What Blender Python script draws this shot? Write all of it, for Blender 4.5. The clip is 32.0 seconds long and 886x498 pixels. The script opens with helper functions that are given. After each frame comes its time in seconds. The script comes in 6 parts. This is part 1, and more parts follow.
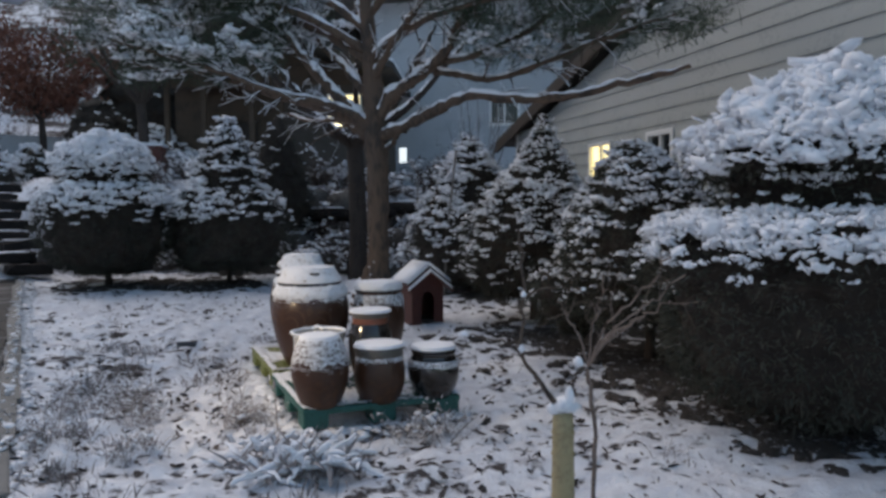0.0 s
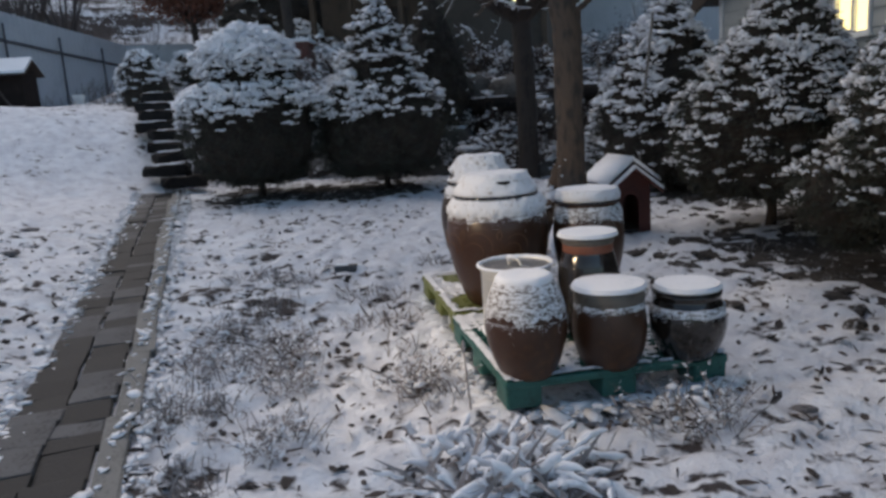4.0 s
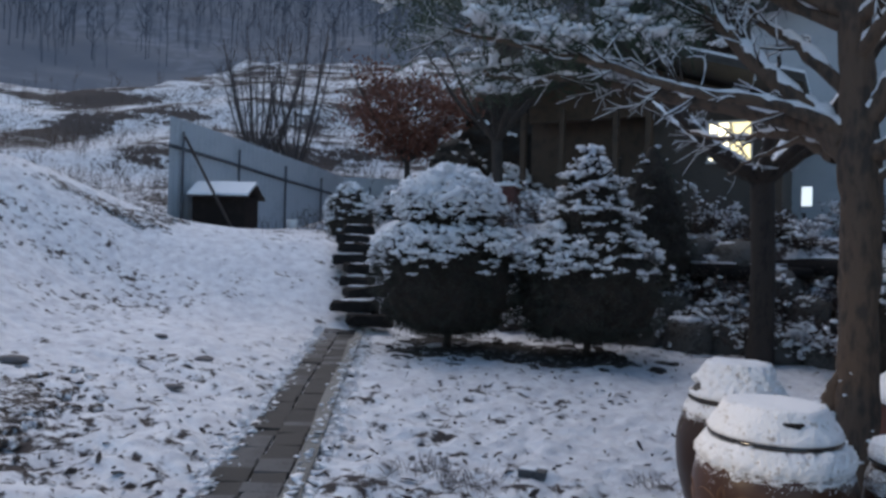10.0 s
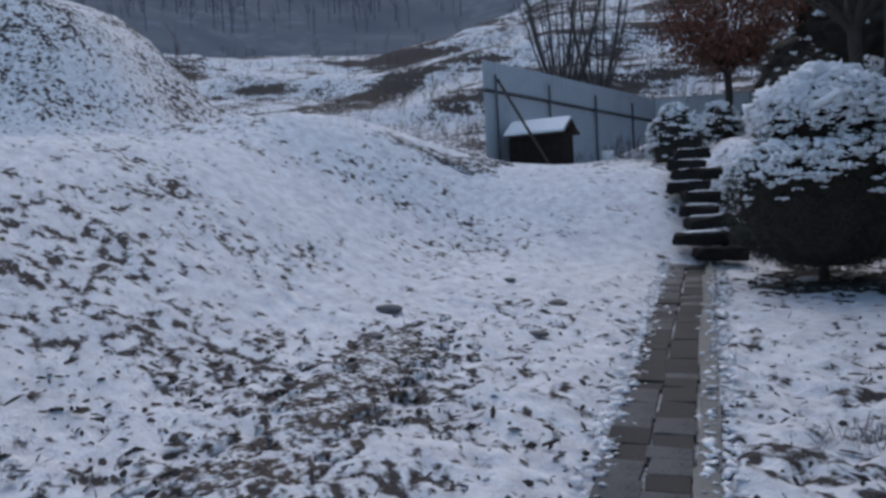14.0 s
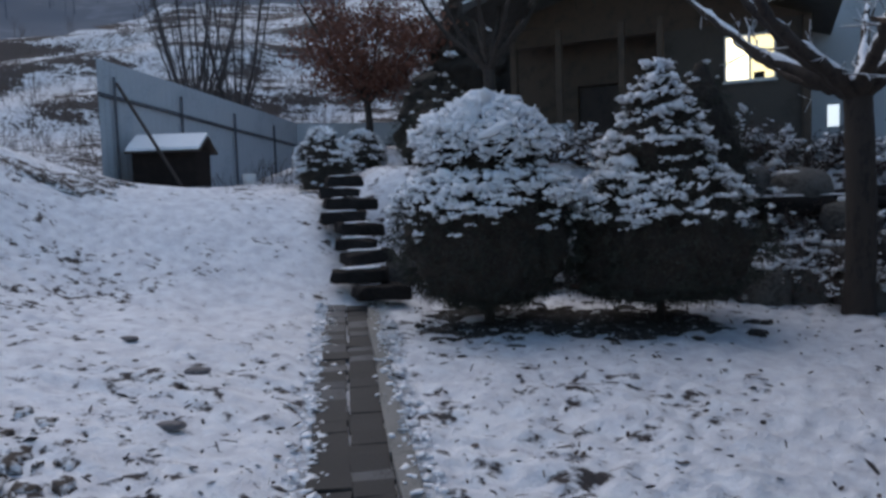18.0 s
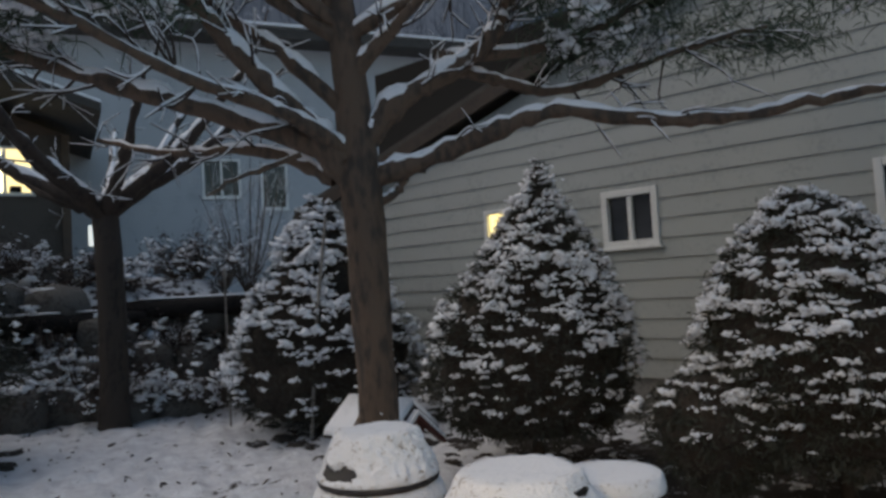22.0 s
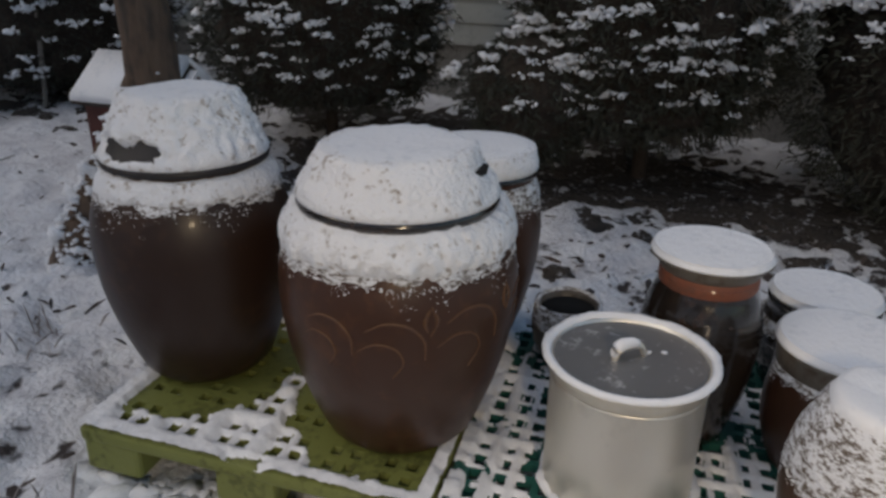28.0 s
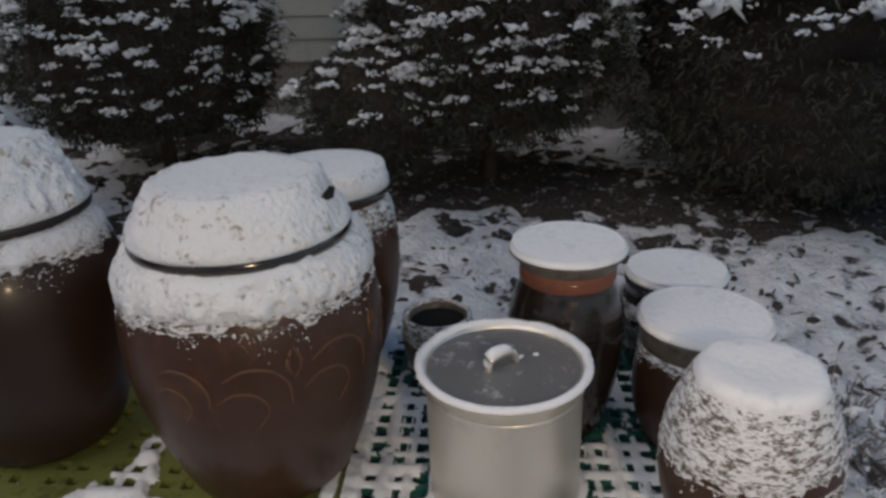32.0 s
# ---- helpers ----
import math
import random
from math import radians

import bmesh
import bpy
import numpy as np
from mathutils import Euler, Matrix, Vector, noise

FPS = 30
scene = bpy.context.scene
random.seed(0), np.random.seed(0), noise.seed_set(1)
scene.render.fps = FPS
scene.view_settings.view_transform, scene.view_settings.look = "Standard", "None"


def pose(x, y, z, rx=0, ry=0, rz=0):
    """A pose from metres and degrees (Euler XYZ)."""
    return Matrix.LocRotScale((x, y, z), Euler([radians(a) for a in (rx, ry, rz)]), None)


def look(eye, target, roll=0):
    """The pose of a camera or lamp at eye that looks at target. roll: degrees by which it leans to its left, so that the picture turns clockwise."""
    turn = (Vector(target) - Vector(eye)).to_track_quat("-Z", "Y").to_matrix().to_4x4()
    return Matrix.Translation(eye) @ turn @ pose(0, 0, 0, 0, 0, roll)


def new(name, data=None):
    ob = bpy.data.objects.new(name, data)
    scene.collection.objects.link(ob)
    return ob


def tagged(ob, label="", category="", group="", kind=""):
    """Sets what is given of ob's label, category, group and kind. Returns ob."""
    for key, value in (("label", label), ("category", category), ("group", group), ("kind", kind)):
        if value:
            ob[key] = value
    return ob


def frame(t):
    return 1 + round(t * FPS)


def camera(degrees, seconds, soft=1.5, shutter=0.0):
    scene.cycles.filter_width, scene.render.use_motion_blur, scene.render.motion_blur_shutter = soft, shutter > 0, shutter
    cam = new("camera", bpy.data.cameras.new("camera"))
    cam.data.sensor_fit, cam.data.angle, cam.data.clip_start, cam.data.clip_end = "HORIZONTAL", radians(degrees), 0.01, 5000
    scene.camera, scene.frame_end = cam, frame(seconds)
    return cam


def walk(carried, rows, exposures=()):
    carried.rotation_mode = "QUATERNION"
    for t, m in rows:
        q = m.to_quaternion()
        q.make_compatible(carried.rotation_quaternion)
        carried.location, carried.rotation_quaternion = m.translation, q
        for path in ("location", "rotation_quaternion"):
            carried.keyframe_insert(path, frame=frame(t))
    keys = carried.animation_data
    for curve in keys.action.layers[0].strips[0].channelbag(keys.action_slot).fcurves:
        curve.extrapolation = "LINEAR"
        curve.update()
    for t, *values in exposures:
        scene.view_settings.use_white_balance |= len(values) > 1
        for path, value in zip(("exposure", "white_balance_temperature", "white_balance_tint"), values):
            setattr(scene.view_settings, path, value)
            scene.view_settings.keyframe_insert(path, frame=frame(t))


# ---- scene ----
cam = camera(62.7, 32.0, soft=3.0)
PATH = [
    (0, (1.082, -0.881, 1.589), (0.873, 1.106, 1.493), -0.5),
    (0.5, (1.017, -0.598, 1.573), (0.74, 1.374, 1.393), -2.1),
    (1, (1.003, -0.445, 1.597), (0.623, 1.505, 1.368), -3.7),
    (1.5, (0.842, -0.217, 1.559), (0.396, 1.716, 1.305), -1.2),
    (2, (0.723, -0.025, 1.579), (0.194, 1.888, 1.338), -0.2),
    (2.5, (0.687, 0.254, 1.55), (-0.009, 2.117, 1.34), -1.5),
    (4.5, (0.292, 0.939, 1.556), (-0.296, 2.804, 1.136), -4.0),
    (5, (0.249, 1.203, 1.568), (-0.348, 3.059, 1.119), -1.1),
    (5.5, (0.17, 1.399, 1.546), (-0.388, 3.259, 1.067), -0.7),
    (6, (-0.009, 1.615, 1.586), (-0.404, 3.524, 1.137), -1.0),
    (6.5, (-0.06, 1.718, 1.6), (-0.415, 3.636, 1.158), -0.5),
    (7, (-0.08, 1.903, 1.634), (-0.585, 3.795, 1.229), -1.3),
    (7.5, (-0.135, 1.978, 1.682), (-0.737, 3.863, 1.393), -2.8),
    (8, (-0.194, 1.941, 1.731), (-0.852, 3.828, 1.645), -0.6),
    (8.5, (-0.24, 1.887, 1.752), (-0.955, 3.755, 1.751), 0.2),
    (9, (-0.276, 1.843, 1.772), (-1.068, 3.68, 1.773), -0.1),
    (9.5, (-0.295, 1.867, 1.757), (-1.247, 3.626, 1.776), 2.0),
    (10, (-0.284, 1.884, 1.746), (-1.363, 3.568, 1.763), 1.6),
    (10.5, (-0.325, 1.871, 1.757), (-1.493, 3.494, 1.745), 1.5),
    (11, (-0.406, 1.882, 1.721), (-1.644, 3.453, 1.725), 1.9),
    (11.5, (-0.435, 1.852, 1.715), (-1.794, 3.32, 1.722), 1.1),
    (12, (-0.537, 1.857, 1.661), (-1.992, 3.228, 1.592), 0.6),
    (12.5, (-0.66, 1.857, 1.671), (-2.211, 3.115, 1.562), -0.2),
    (13, (-0.737, 1.861, 1.668), (-2.332, 3.059, 1.534), -1.2),
    (13.5, (-0.866, 1.867, 1.766), (-2.538, 2.953, 1.617), -3.5),
    (15.5, (-1.95, 2.448, 1.805), (-3.39, 3.822, 1.604), -2.3),
    (16, (-2.096, 2.592, 1.8), (-3.464, 4.038, 1.606), -2.0),
    (16.5, (-2.264, 2.721, 1.816), (-3.566, 4.229, 1.645), -2.1),
    (17, (-2.415, 2.908, 1.798), (-3.602, 4.511, 1.652), -2.6),
    (17.5, (-2.417, 3.029, 1.824), (-3.574, 4.656, 1.701), -1.4),
    (18, (-2.357, 3.055, 1.851), (-3.286, 4.821, 1.715), -1.9),
    (18.5, (-2.449, 3.215, 1.779), (-3.11, 5.098, 1.654), -1.1),
    (19, (-2.47, 3.202, 1.773), (-2.941, 5.142, 1.667), 0.2),
    (19.5, (-2.463, 3.2, 1.793), (-2.723, 5.18, 1.691), 1.9),
    (20, (-2.487, 3.284, 1.795), (-2.537, 5.28, 1.688), -0.5),
    (20.5, (-2.459, 3.316, 1.802), (-2.171, 5.294, 1.752), -0.4),
    (21, (-2.239, 3.303, 1.878), (-1.688, 5.226, 1.911), -2.3),
    (21.5, (-2.145, 3.278, 1.862), (-1.534, 5.174, 2.044), -3.9),
    (22, (-2.075, 3.189, 1.778), (-1.225, 4.997, 1.884), -3.4),
    (22.5, (-1.998, 3.129, 1.739), (-1.081, 4.896, 1.552), -2.0),
    (23, (-1.996, 3.149, 1.704), (-1.008, 4.863, 1.413), -0.6),
    (23.5, (-1.978, 3.154, 1.665), (-0.892, 4.795, 1.311), -2.9),
    (24, (-1.969, 3.164, 1.609), (-0.716, 4.657, 1.161), -1.0),
    (24.5, (-1.959, 3.220, 1.574), (-0.652, 4.609, 0.972), -1.5),
    (25, (-1.982, 3.252, 1.584), (-0.665, 4.580, 0.875), -0.8),
    (25.5, (-2.008, 3.275, 1.564), (-0.717, 4.630, 0.860), -1.6),
    (26, (-2.030, 3.306, 1.556), (-0.774, 4.704, 0.872), -2.1),
    (26.5, (-2.047, 3.424, 1.584), (-0.864, 4.879, 0.890), -1.6),
    (28.5, (-2.007, 4.095, 1.653), (-0.697, 5.380, 0.857), 1.1),
    (29, (-2.032, 4.125, 1.698), (-0.735, 5.423, 0.904), -0.1),
    (29.5, (-2.049, 4.106, 1.726), (-0.708, 5.419, 1.034), 0.3),
    (30, (-2.072, 4.093, 1.722), (-0.687, 5.362, 1.035), 1.5),
    (30.5, (-2.054, 4.069, 1.702), (-0.628, 5.292, 1.015), 0.7),
    (31, (-2.015, 4.036, 1.683), (-0.527, 5.193, 1.016), -0.2),
    (31.5, (-1.978, 4.014, 1.666), (-0.448, 5.107, 0.985), -0.9),
    (32, (-1.930, 4.015, 1.624), (-0.404, 5.063, 0.867), -2.2),
]
EXPOSURES = [(0.0, 0.95, 7300, 14), (5.0, 0.9, 7500, 14), (11.0, 0.92, 6700, 14), (13.0, 0.87, 6700, 14), (17.0, 0.83, 6800, 14), (20.0, 0.8, 6600, 14), (21.5, 0.72, 7900, 12), (24.0, 0.48, 7300, 12), (32.0, 0.46, 7400, 12)]
walk(cam, [(t, look(eye, target, roll)) for t, eye, target, roll in PATH], exposures=EXPOSURES)

# ---- light ----
world = bpy.data.worlds.new("dusk")
scene.world = world
world.use_nodes = True
_n, _l = world.node_tree.nodes, world.node_tree.links
_sky = _n.new("ShaderNodeTexSky")
_sky.sky_type, _sky.sun_disc = "NISHITA", False
_sky.sun_elevation, _sky.sun_rotation = radians(9), radians(-60)
_sky.altitude, _sky.air_density, _sky.dust_density, _sky.ozone_density = 200, 1.0, 3.0, 2.5
_l.new(_sky.outputs[0], _n["Background"].inputs[0])
_n["Background"].inputs[1].default_value = 0.15

sun_data = bpy.data.lights.new("overcast_sun", "SUN")
sun_data.energy, sun_data.angle, sun_data.color = 0.7, radians(70), (1.0, 0.95, 0.92)
sun = new("overcast_sun", sun_data)
sun.matrix_world = look((-30, 30, 60), (0, 6, 0))

# added unseen warm lamp behind the walker: a carried torch's light on the jars
lamp_data = bpy.data.lights.new("torch_fill", "SPOT")
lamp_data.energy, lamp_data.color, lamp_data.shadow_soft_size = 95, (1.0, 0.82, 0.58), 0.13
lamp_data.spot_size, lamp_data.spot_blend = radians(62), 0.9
torch_fill = new("torch_fill", lamp_data)
torch_fill.matrix_world = look((-2.9, 2.6, 2.1), (-0.4, 5.1, 0.75))


# ---- small tools ----
def smooth(a, b, v):
    t = np.clip((np.asarray(v, float) - a) / (b - a), 0, 1)
    return t * t * (3 - 2 * t)


def lattice(ix, iy, iz, seed):
    h = (ix * 374761393 + iy * 668265263 + iz * 1274126177 + seed * 144269) & 0x7FFFFFFF
    h = (h ^ (h >> 13)) * 1274126177 & 0x7FFFFFFF
    return ((h ^ (h >> 16)) & 0xFFFF) / 65535.0


def vnoise(p, scale, seed=0):
    """Value noise from -1 to 1 at the rows of p."""
    q = np.asarray(p, float) * scale
    i = np.floor(q).astype(np.int64)
    t = q - i
    t = t * t * (3 - 2 * t)
    out = 0
    for dx in (0, 1):
        for dy in (0, 1):
            for dz in (0, 1):
                w = (t[:, 0] if dx else 1 - t[:, 0]) * (t[:, 1] if dy else 1 - t[:, 1]) * (t[:, 2] if dz else 1 - t[:, 2])
                out = out + w * lattice(i[:, 0] + dx, i[:, 1] + dy, i[:, 2] + dz, seed)
    return out * 2 - 1


PATH_K, PATH_T, PATH_N = (-4.57, 6.57), (-0.578, 0.816), (-0.816, -0.578)


def ground_z(x, y):
    """Height of the ground: garden, bank left of the path, rock terrace behind, hills."""
    x, y = np.asarray(x, float), np.asarray(y, float)
    a = -1 - x
    g = 0.02 + 0.034 * (np.clip(y, -12, 26) - 4) + 0.04 * np.clip(0.5 * (a + np.sqrt(a * a + 0.3)), 0, 14)
    u = (x - PATH_K[0]) * PATH_T[0] + (y - PATH_K[1]) * PATH_T[1]
    s = (x - PATH_K[0]) * PATH_N[0] + (y - PATH_K[1]) * PATH_N[1]
    side = smooth(-0.6, 0.5, s)
    up = smooth(4.6, 8.9, u)
    bank = 0.11 * np.clip(s - 0.6, 0, 8) + 1.55 * smooth(3.2, 8.2, s)
    g = g + side * (1.28 * up + bank * (1 - 0.78 * smooth(6, 12, u)))
    top = 3.58 - 0.5 * smooth(-15.8, -18.5, x)
    g = 0.5 * (g + top) - 0.5 * np.sqrt((g - top) ** 2 + 0.03)
    terrace = smooth(13.5, 15.4, y - 0.12 * (x + 2)) * smooth(1.2, -0.6, x)
    g = g + (1 - side) * 1.75 * terrace
    d = np.hypot(x + 2, y - 3)
    bear = np.degrees(np.arctan2(-x - 2, y - 3))
    away = smooth(-0.3, 0.35, (-x * 0.75 + y * 0.66) / (d + 0.1))
    g = g + away * (0.2 * np.clip(d - 21, 0, 34) + sum(0.85 * smooth(D - 0.9, D + 0.9, d + 2.5 * np.sin(bear / 7 + D)) for D in (31, 38, 46)) + 0.47 * np.clip(d - 62, 0, 150) * (1 + 0.5 * smooth(15, -12, bear)))
    ridge = smooth(24, 34, d) * smooth(64, 36, bear)
    g = g + 5.4 * np.exp(-(((x + 27.5) / 6.4) ** 2 + ((y - 4.4) / 5.2) ** 2) ** 1.7)
    return g + ridge * away * 0.13 * np.clip(d - 24, 0, 30)


def gz(x, y):
    return float(ground_z(x, y))


def thing(name, label, category, group="", kind="", at=(0, 0, 0), turn=0.0):
    ob = new(name)
    ob.location, ob.rotation_euler = at, (0, 0, radians(turn))
    ob.empty_display_size = 0.1
    return tagged(ob, label, category, group, kind)


def mesh_of(name, verts, faces, material, flat=False):
    me = bpy.data.meshes.new(name)
    me.from_pydata([tuple(v) for v in verts], [], [tuple(f) for f in faces])
    if not flat:
        me.polygons.foreach_set("use_smooth", [True] * len(me.polygons))
    me.materials.append(material)
    return me


def arrays(name, verts, quads, material, flat=False):
    """A mesh from numpy rows of corners and of equal-sided faces."""
    verts, quads = np.asarray(verts, np.float32), np.asarray(quads, np.int32)
    me = bpy.data.meshes.new(name)
    me.vertices.add(len(verts))
    me.vertices.foreach_set("co", verts.ravel())
    k = quads.shape[1]
    me.loops.add(quads.size)
    me.loops.foreach_set("vertex_index", quads.ravel())
    me.polygons.add(len(quads))
    me.polygons.foreach_set("loop_start", np.arange(0, quads.size, k, dtype=np.int32))
    me.polygons.foreach_set("loop_total", np.full(len(quads), k, np.int32))
    me.update(calc_edges=True)
    if not flat:
        me.polygons.foreach_set("use_smooth", [True] * len(me.polygons))
    me.materials.append(material)
    return me


def hang(name, me, parent=None, label="", kind=""):
    ob = new(name, me)
    if parent is not None:
        ob.parent = parent
    return tagged(ob, label, kind=kind)


def part(name, bm, material, parent, label="", kind="", flat=False):
    me = bpy.data.meshes.new(name)
    bm.normal_update()
    bm.to_mesh(me)
    bm.free()
    if not flat:
        me.polygons.foreach_set("use_smooth", [True] * len(me.polygons))
    me.materials.append(material)
    return hang(name, me, parent, label, kind)


def box(bm, lo, hi, bevel=0.0, turn=None):
    """A box from corner to corner with rounded edges, added to bm."""
    c = [(a + b) / 2 for a, b in zip(lo, hi)]
    m = Matrix.Translation(c) @ Matrix.Diagonal((*[b - a for a, b in zip(lo, hi)], 1))
    made = bmesh.ops.create_cube(bm, size=1, matrix=(turn @ m if turn else m))["verts"]
    if bevel:
        edges = list({e for v in made for e in v.link_edges})
        bmesh.ops.bevel(bm, geom=edges, offset=bevel, segments=2, profile=0.5, affect="EDGES")
    return bm


def boxed(name, lo, hi, material, parent, bevel=0.006, label="", turn=None):
    return part(name, box(bmesh.new(), lo, hi, bevel, turn), material, parent, label, flat=True)


def lathe(profile, n=40, rough=0.0, freq=9.0, seed=0, lift=0.0):
    """Corners and faces of a turned form from (radius, height) rows; rough shifts the skin by noise."""
    rows = []
    for r, z in profile:
        a = np.arange(n) * 2 * np.pi / n
        rows.append(np.stack([r * np.cos(a), r * np.sin(a), np.full(n, z)], 1))
    v = np.concatenate(rows)
    if rough:
        k = vnoise(v, freq, seed)[:, None] + 0.5 * vnoise(v, freq * 2.3, seed + 5)[:, None]
        out = v * (1, 1, 0)
        out = out / (np.linalg.norm(out, axis=1, keepdims=True) + 1e-6)
        v = v + rough * k * (out * 0.7 + (0, 0, 0.7))
    f = []
    for j in range(len(profile) - 1):
        for i in range(n):
            f.append((j * n + i, j * n + (i + 1) % n, (j + 1) * n + (i + 1) % n, (j + 1) * n + i))
    return v, f


def turned(name, profile, material, parent, n=40, rough=0.0, freq=9.0, seed=0, label="", kind="", at=(0, 0, 0)):
    v, f = lathe(profile, n, rough, freq, seed)
    ob = hang(name, mesh_of(name, v, f, material), parent, label, kind)
    ob.location = at
    return ob


def tube(points, radii, n=8, flat_top=None):
    """Corners and faces of a tapered tube along points."""
    p = np.asarray(points, float)
    d = np.gradient(p, axis=0)
    d /= np.linalg.norm(d, axis=1, keepdims=True) + 1e-9
    up = np.where(np.abs(d[:, 2:3]) > 0.9, (1.0, 0, 0), (0, 0, 1.0))
    s = np.cross(d, up)
    s /= np.linalg.norm(s, axis=1, keepdims=True) + 1e-9
    w = np.cross(s, d)
    a = np.arange(n) * 2 * np.pi / n
    r = np.asarray(radii, float)[:, None, None]
    ring = s[:, None] * np.cos(a)[None, :, None] + w[:, None] * np.sin(a)[None, :, None]
    v = (p[:, None] + r * ring).reshape(-1, 3)
    j, i = np.meshgrid(np.arange(len(p) - 1), np.arange(n), indexing="ij")
    f = np.stack([j * n + i, j * n + (i + 1) % n, (j + 1) * n + (i + 1) % n, (j + 1) * n + i], -1).reshape(-1, 4)
    return v, f


def joined(pieces):
    vs, fs, k = [], [], 0
    for v, f in pieces:
        vs.append(np.asarray(v, float))
        fs.append(np.asarray(f, int) + k)
        k += len(v)
    return np.concatenate(vs), np.concatenate(fs)


def spline(points, per=6):
    """A smooth line through points (Catmull-Rom)."""
    p = [np.asarray(q, float) for q in points]
    p = [2 * p[0] - p[1]] + p + [2 * p[-1] - p[-2]]
    out = []
    for i in range(1, len(p) - 2):
        for t in np.arange(per) / per:
            a, b, c, d = p[i - 1:i + 3]
            out.append(0.5 * (2 * b + (c - a) * t + (2 * a - 5 * b + 4 * c - d) * t * t + (3 * b - a - 3 * c + d) * t ** 3))
    return np.array(out + [p[-2]])


def ball_template(level):
    bm = bmesh.new()
    bmesh.ops.create_icosphere(bm, subdivisions=level, radius=1)
    v = np.array([w.co[:] for w in bm.verts])
    f = np.array([[w.index for w in g.verts] for g in bm.faces])
    bm.free()
    return v, f


BALL1, BALL2 = ball_template(1), ball_template(2)


def scatter(template, places, sizes, rng, tilt=0.5, rough=0.25):
    """Copies of a template, each turned and dented in its own way, as one set of corners and faces."""
    tv, tf = template
    n, k = len(places), len(tv)
    a = rng.uniform(0, 2 * np.pi, n)
    ca, sa = np.cos(a)[:, None], np.sin(a)[:, None]
    v = tv[None] * (1 + rough * rng.uniform(-1, 1, (n, k)))[:, :, None] * np.asarray(sizes)[:, None, :]
    x, y, z = v[..., 0], v[..., 1], v[..., 2]
    x, y = ca * x - sa * y, sa * x + ca * y
    tx, ty = rng.normal(0, tilt, (n, 1)), rng.normal(0, tilt, (n, 1))
    z = z + tx * x * 0.6 + ty * y * 0.6
    v = np.stack([x, y, z], -1) + np.asarray(places)[:, None]
    f = tf[None] + (np.arange(n) * k)[:, None, None]
    return v.reshape(-1, 3), f.reshape(-1, tf.shape[1])


def blades(places, heads, lengths, widths, rng, bend=0.3):
    """Thin leaves as bent two-quad strips."""
    n = len(places)
    p, h = np.asarray(places, float), np.asarray(heads, float)
    h = h / (np.linalg.norm(h, axis=1, keepdims=True) + 1e-9)
    s = np.cross(h, rng.normal(0, 1, (n, 3)))
    s = s / (np.linalg.norm(s, axis=1, keepdims=True) + 1e-9) * (np.asarray(widths)[:, None] / 2)
    L = np.asarray(lengths)[:, None]
    droop = np.array([0, 0, -1.0]) * L * bend * rng.uniform(0.2, 1, (n, 1))
    v = np.stack([p - s * 0.6, p + s * 0.6, p + h * L * 0.55 + s + droop * 0.3, p + h * L * 0.55 - s + droop * 0.3,
                  p + h * L + s * 0.15 + droop, p + h * L - s * 0.15 + droop], 1).reshape(-1, 3)
    k = (np.arange(n) * 6)[:, None]
    f = np.concatenate([k + np.array([[0, 1, 2, 3]]), k + np.array([[3, 2, 4, 5]])])
    return v, f


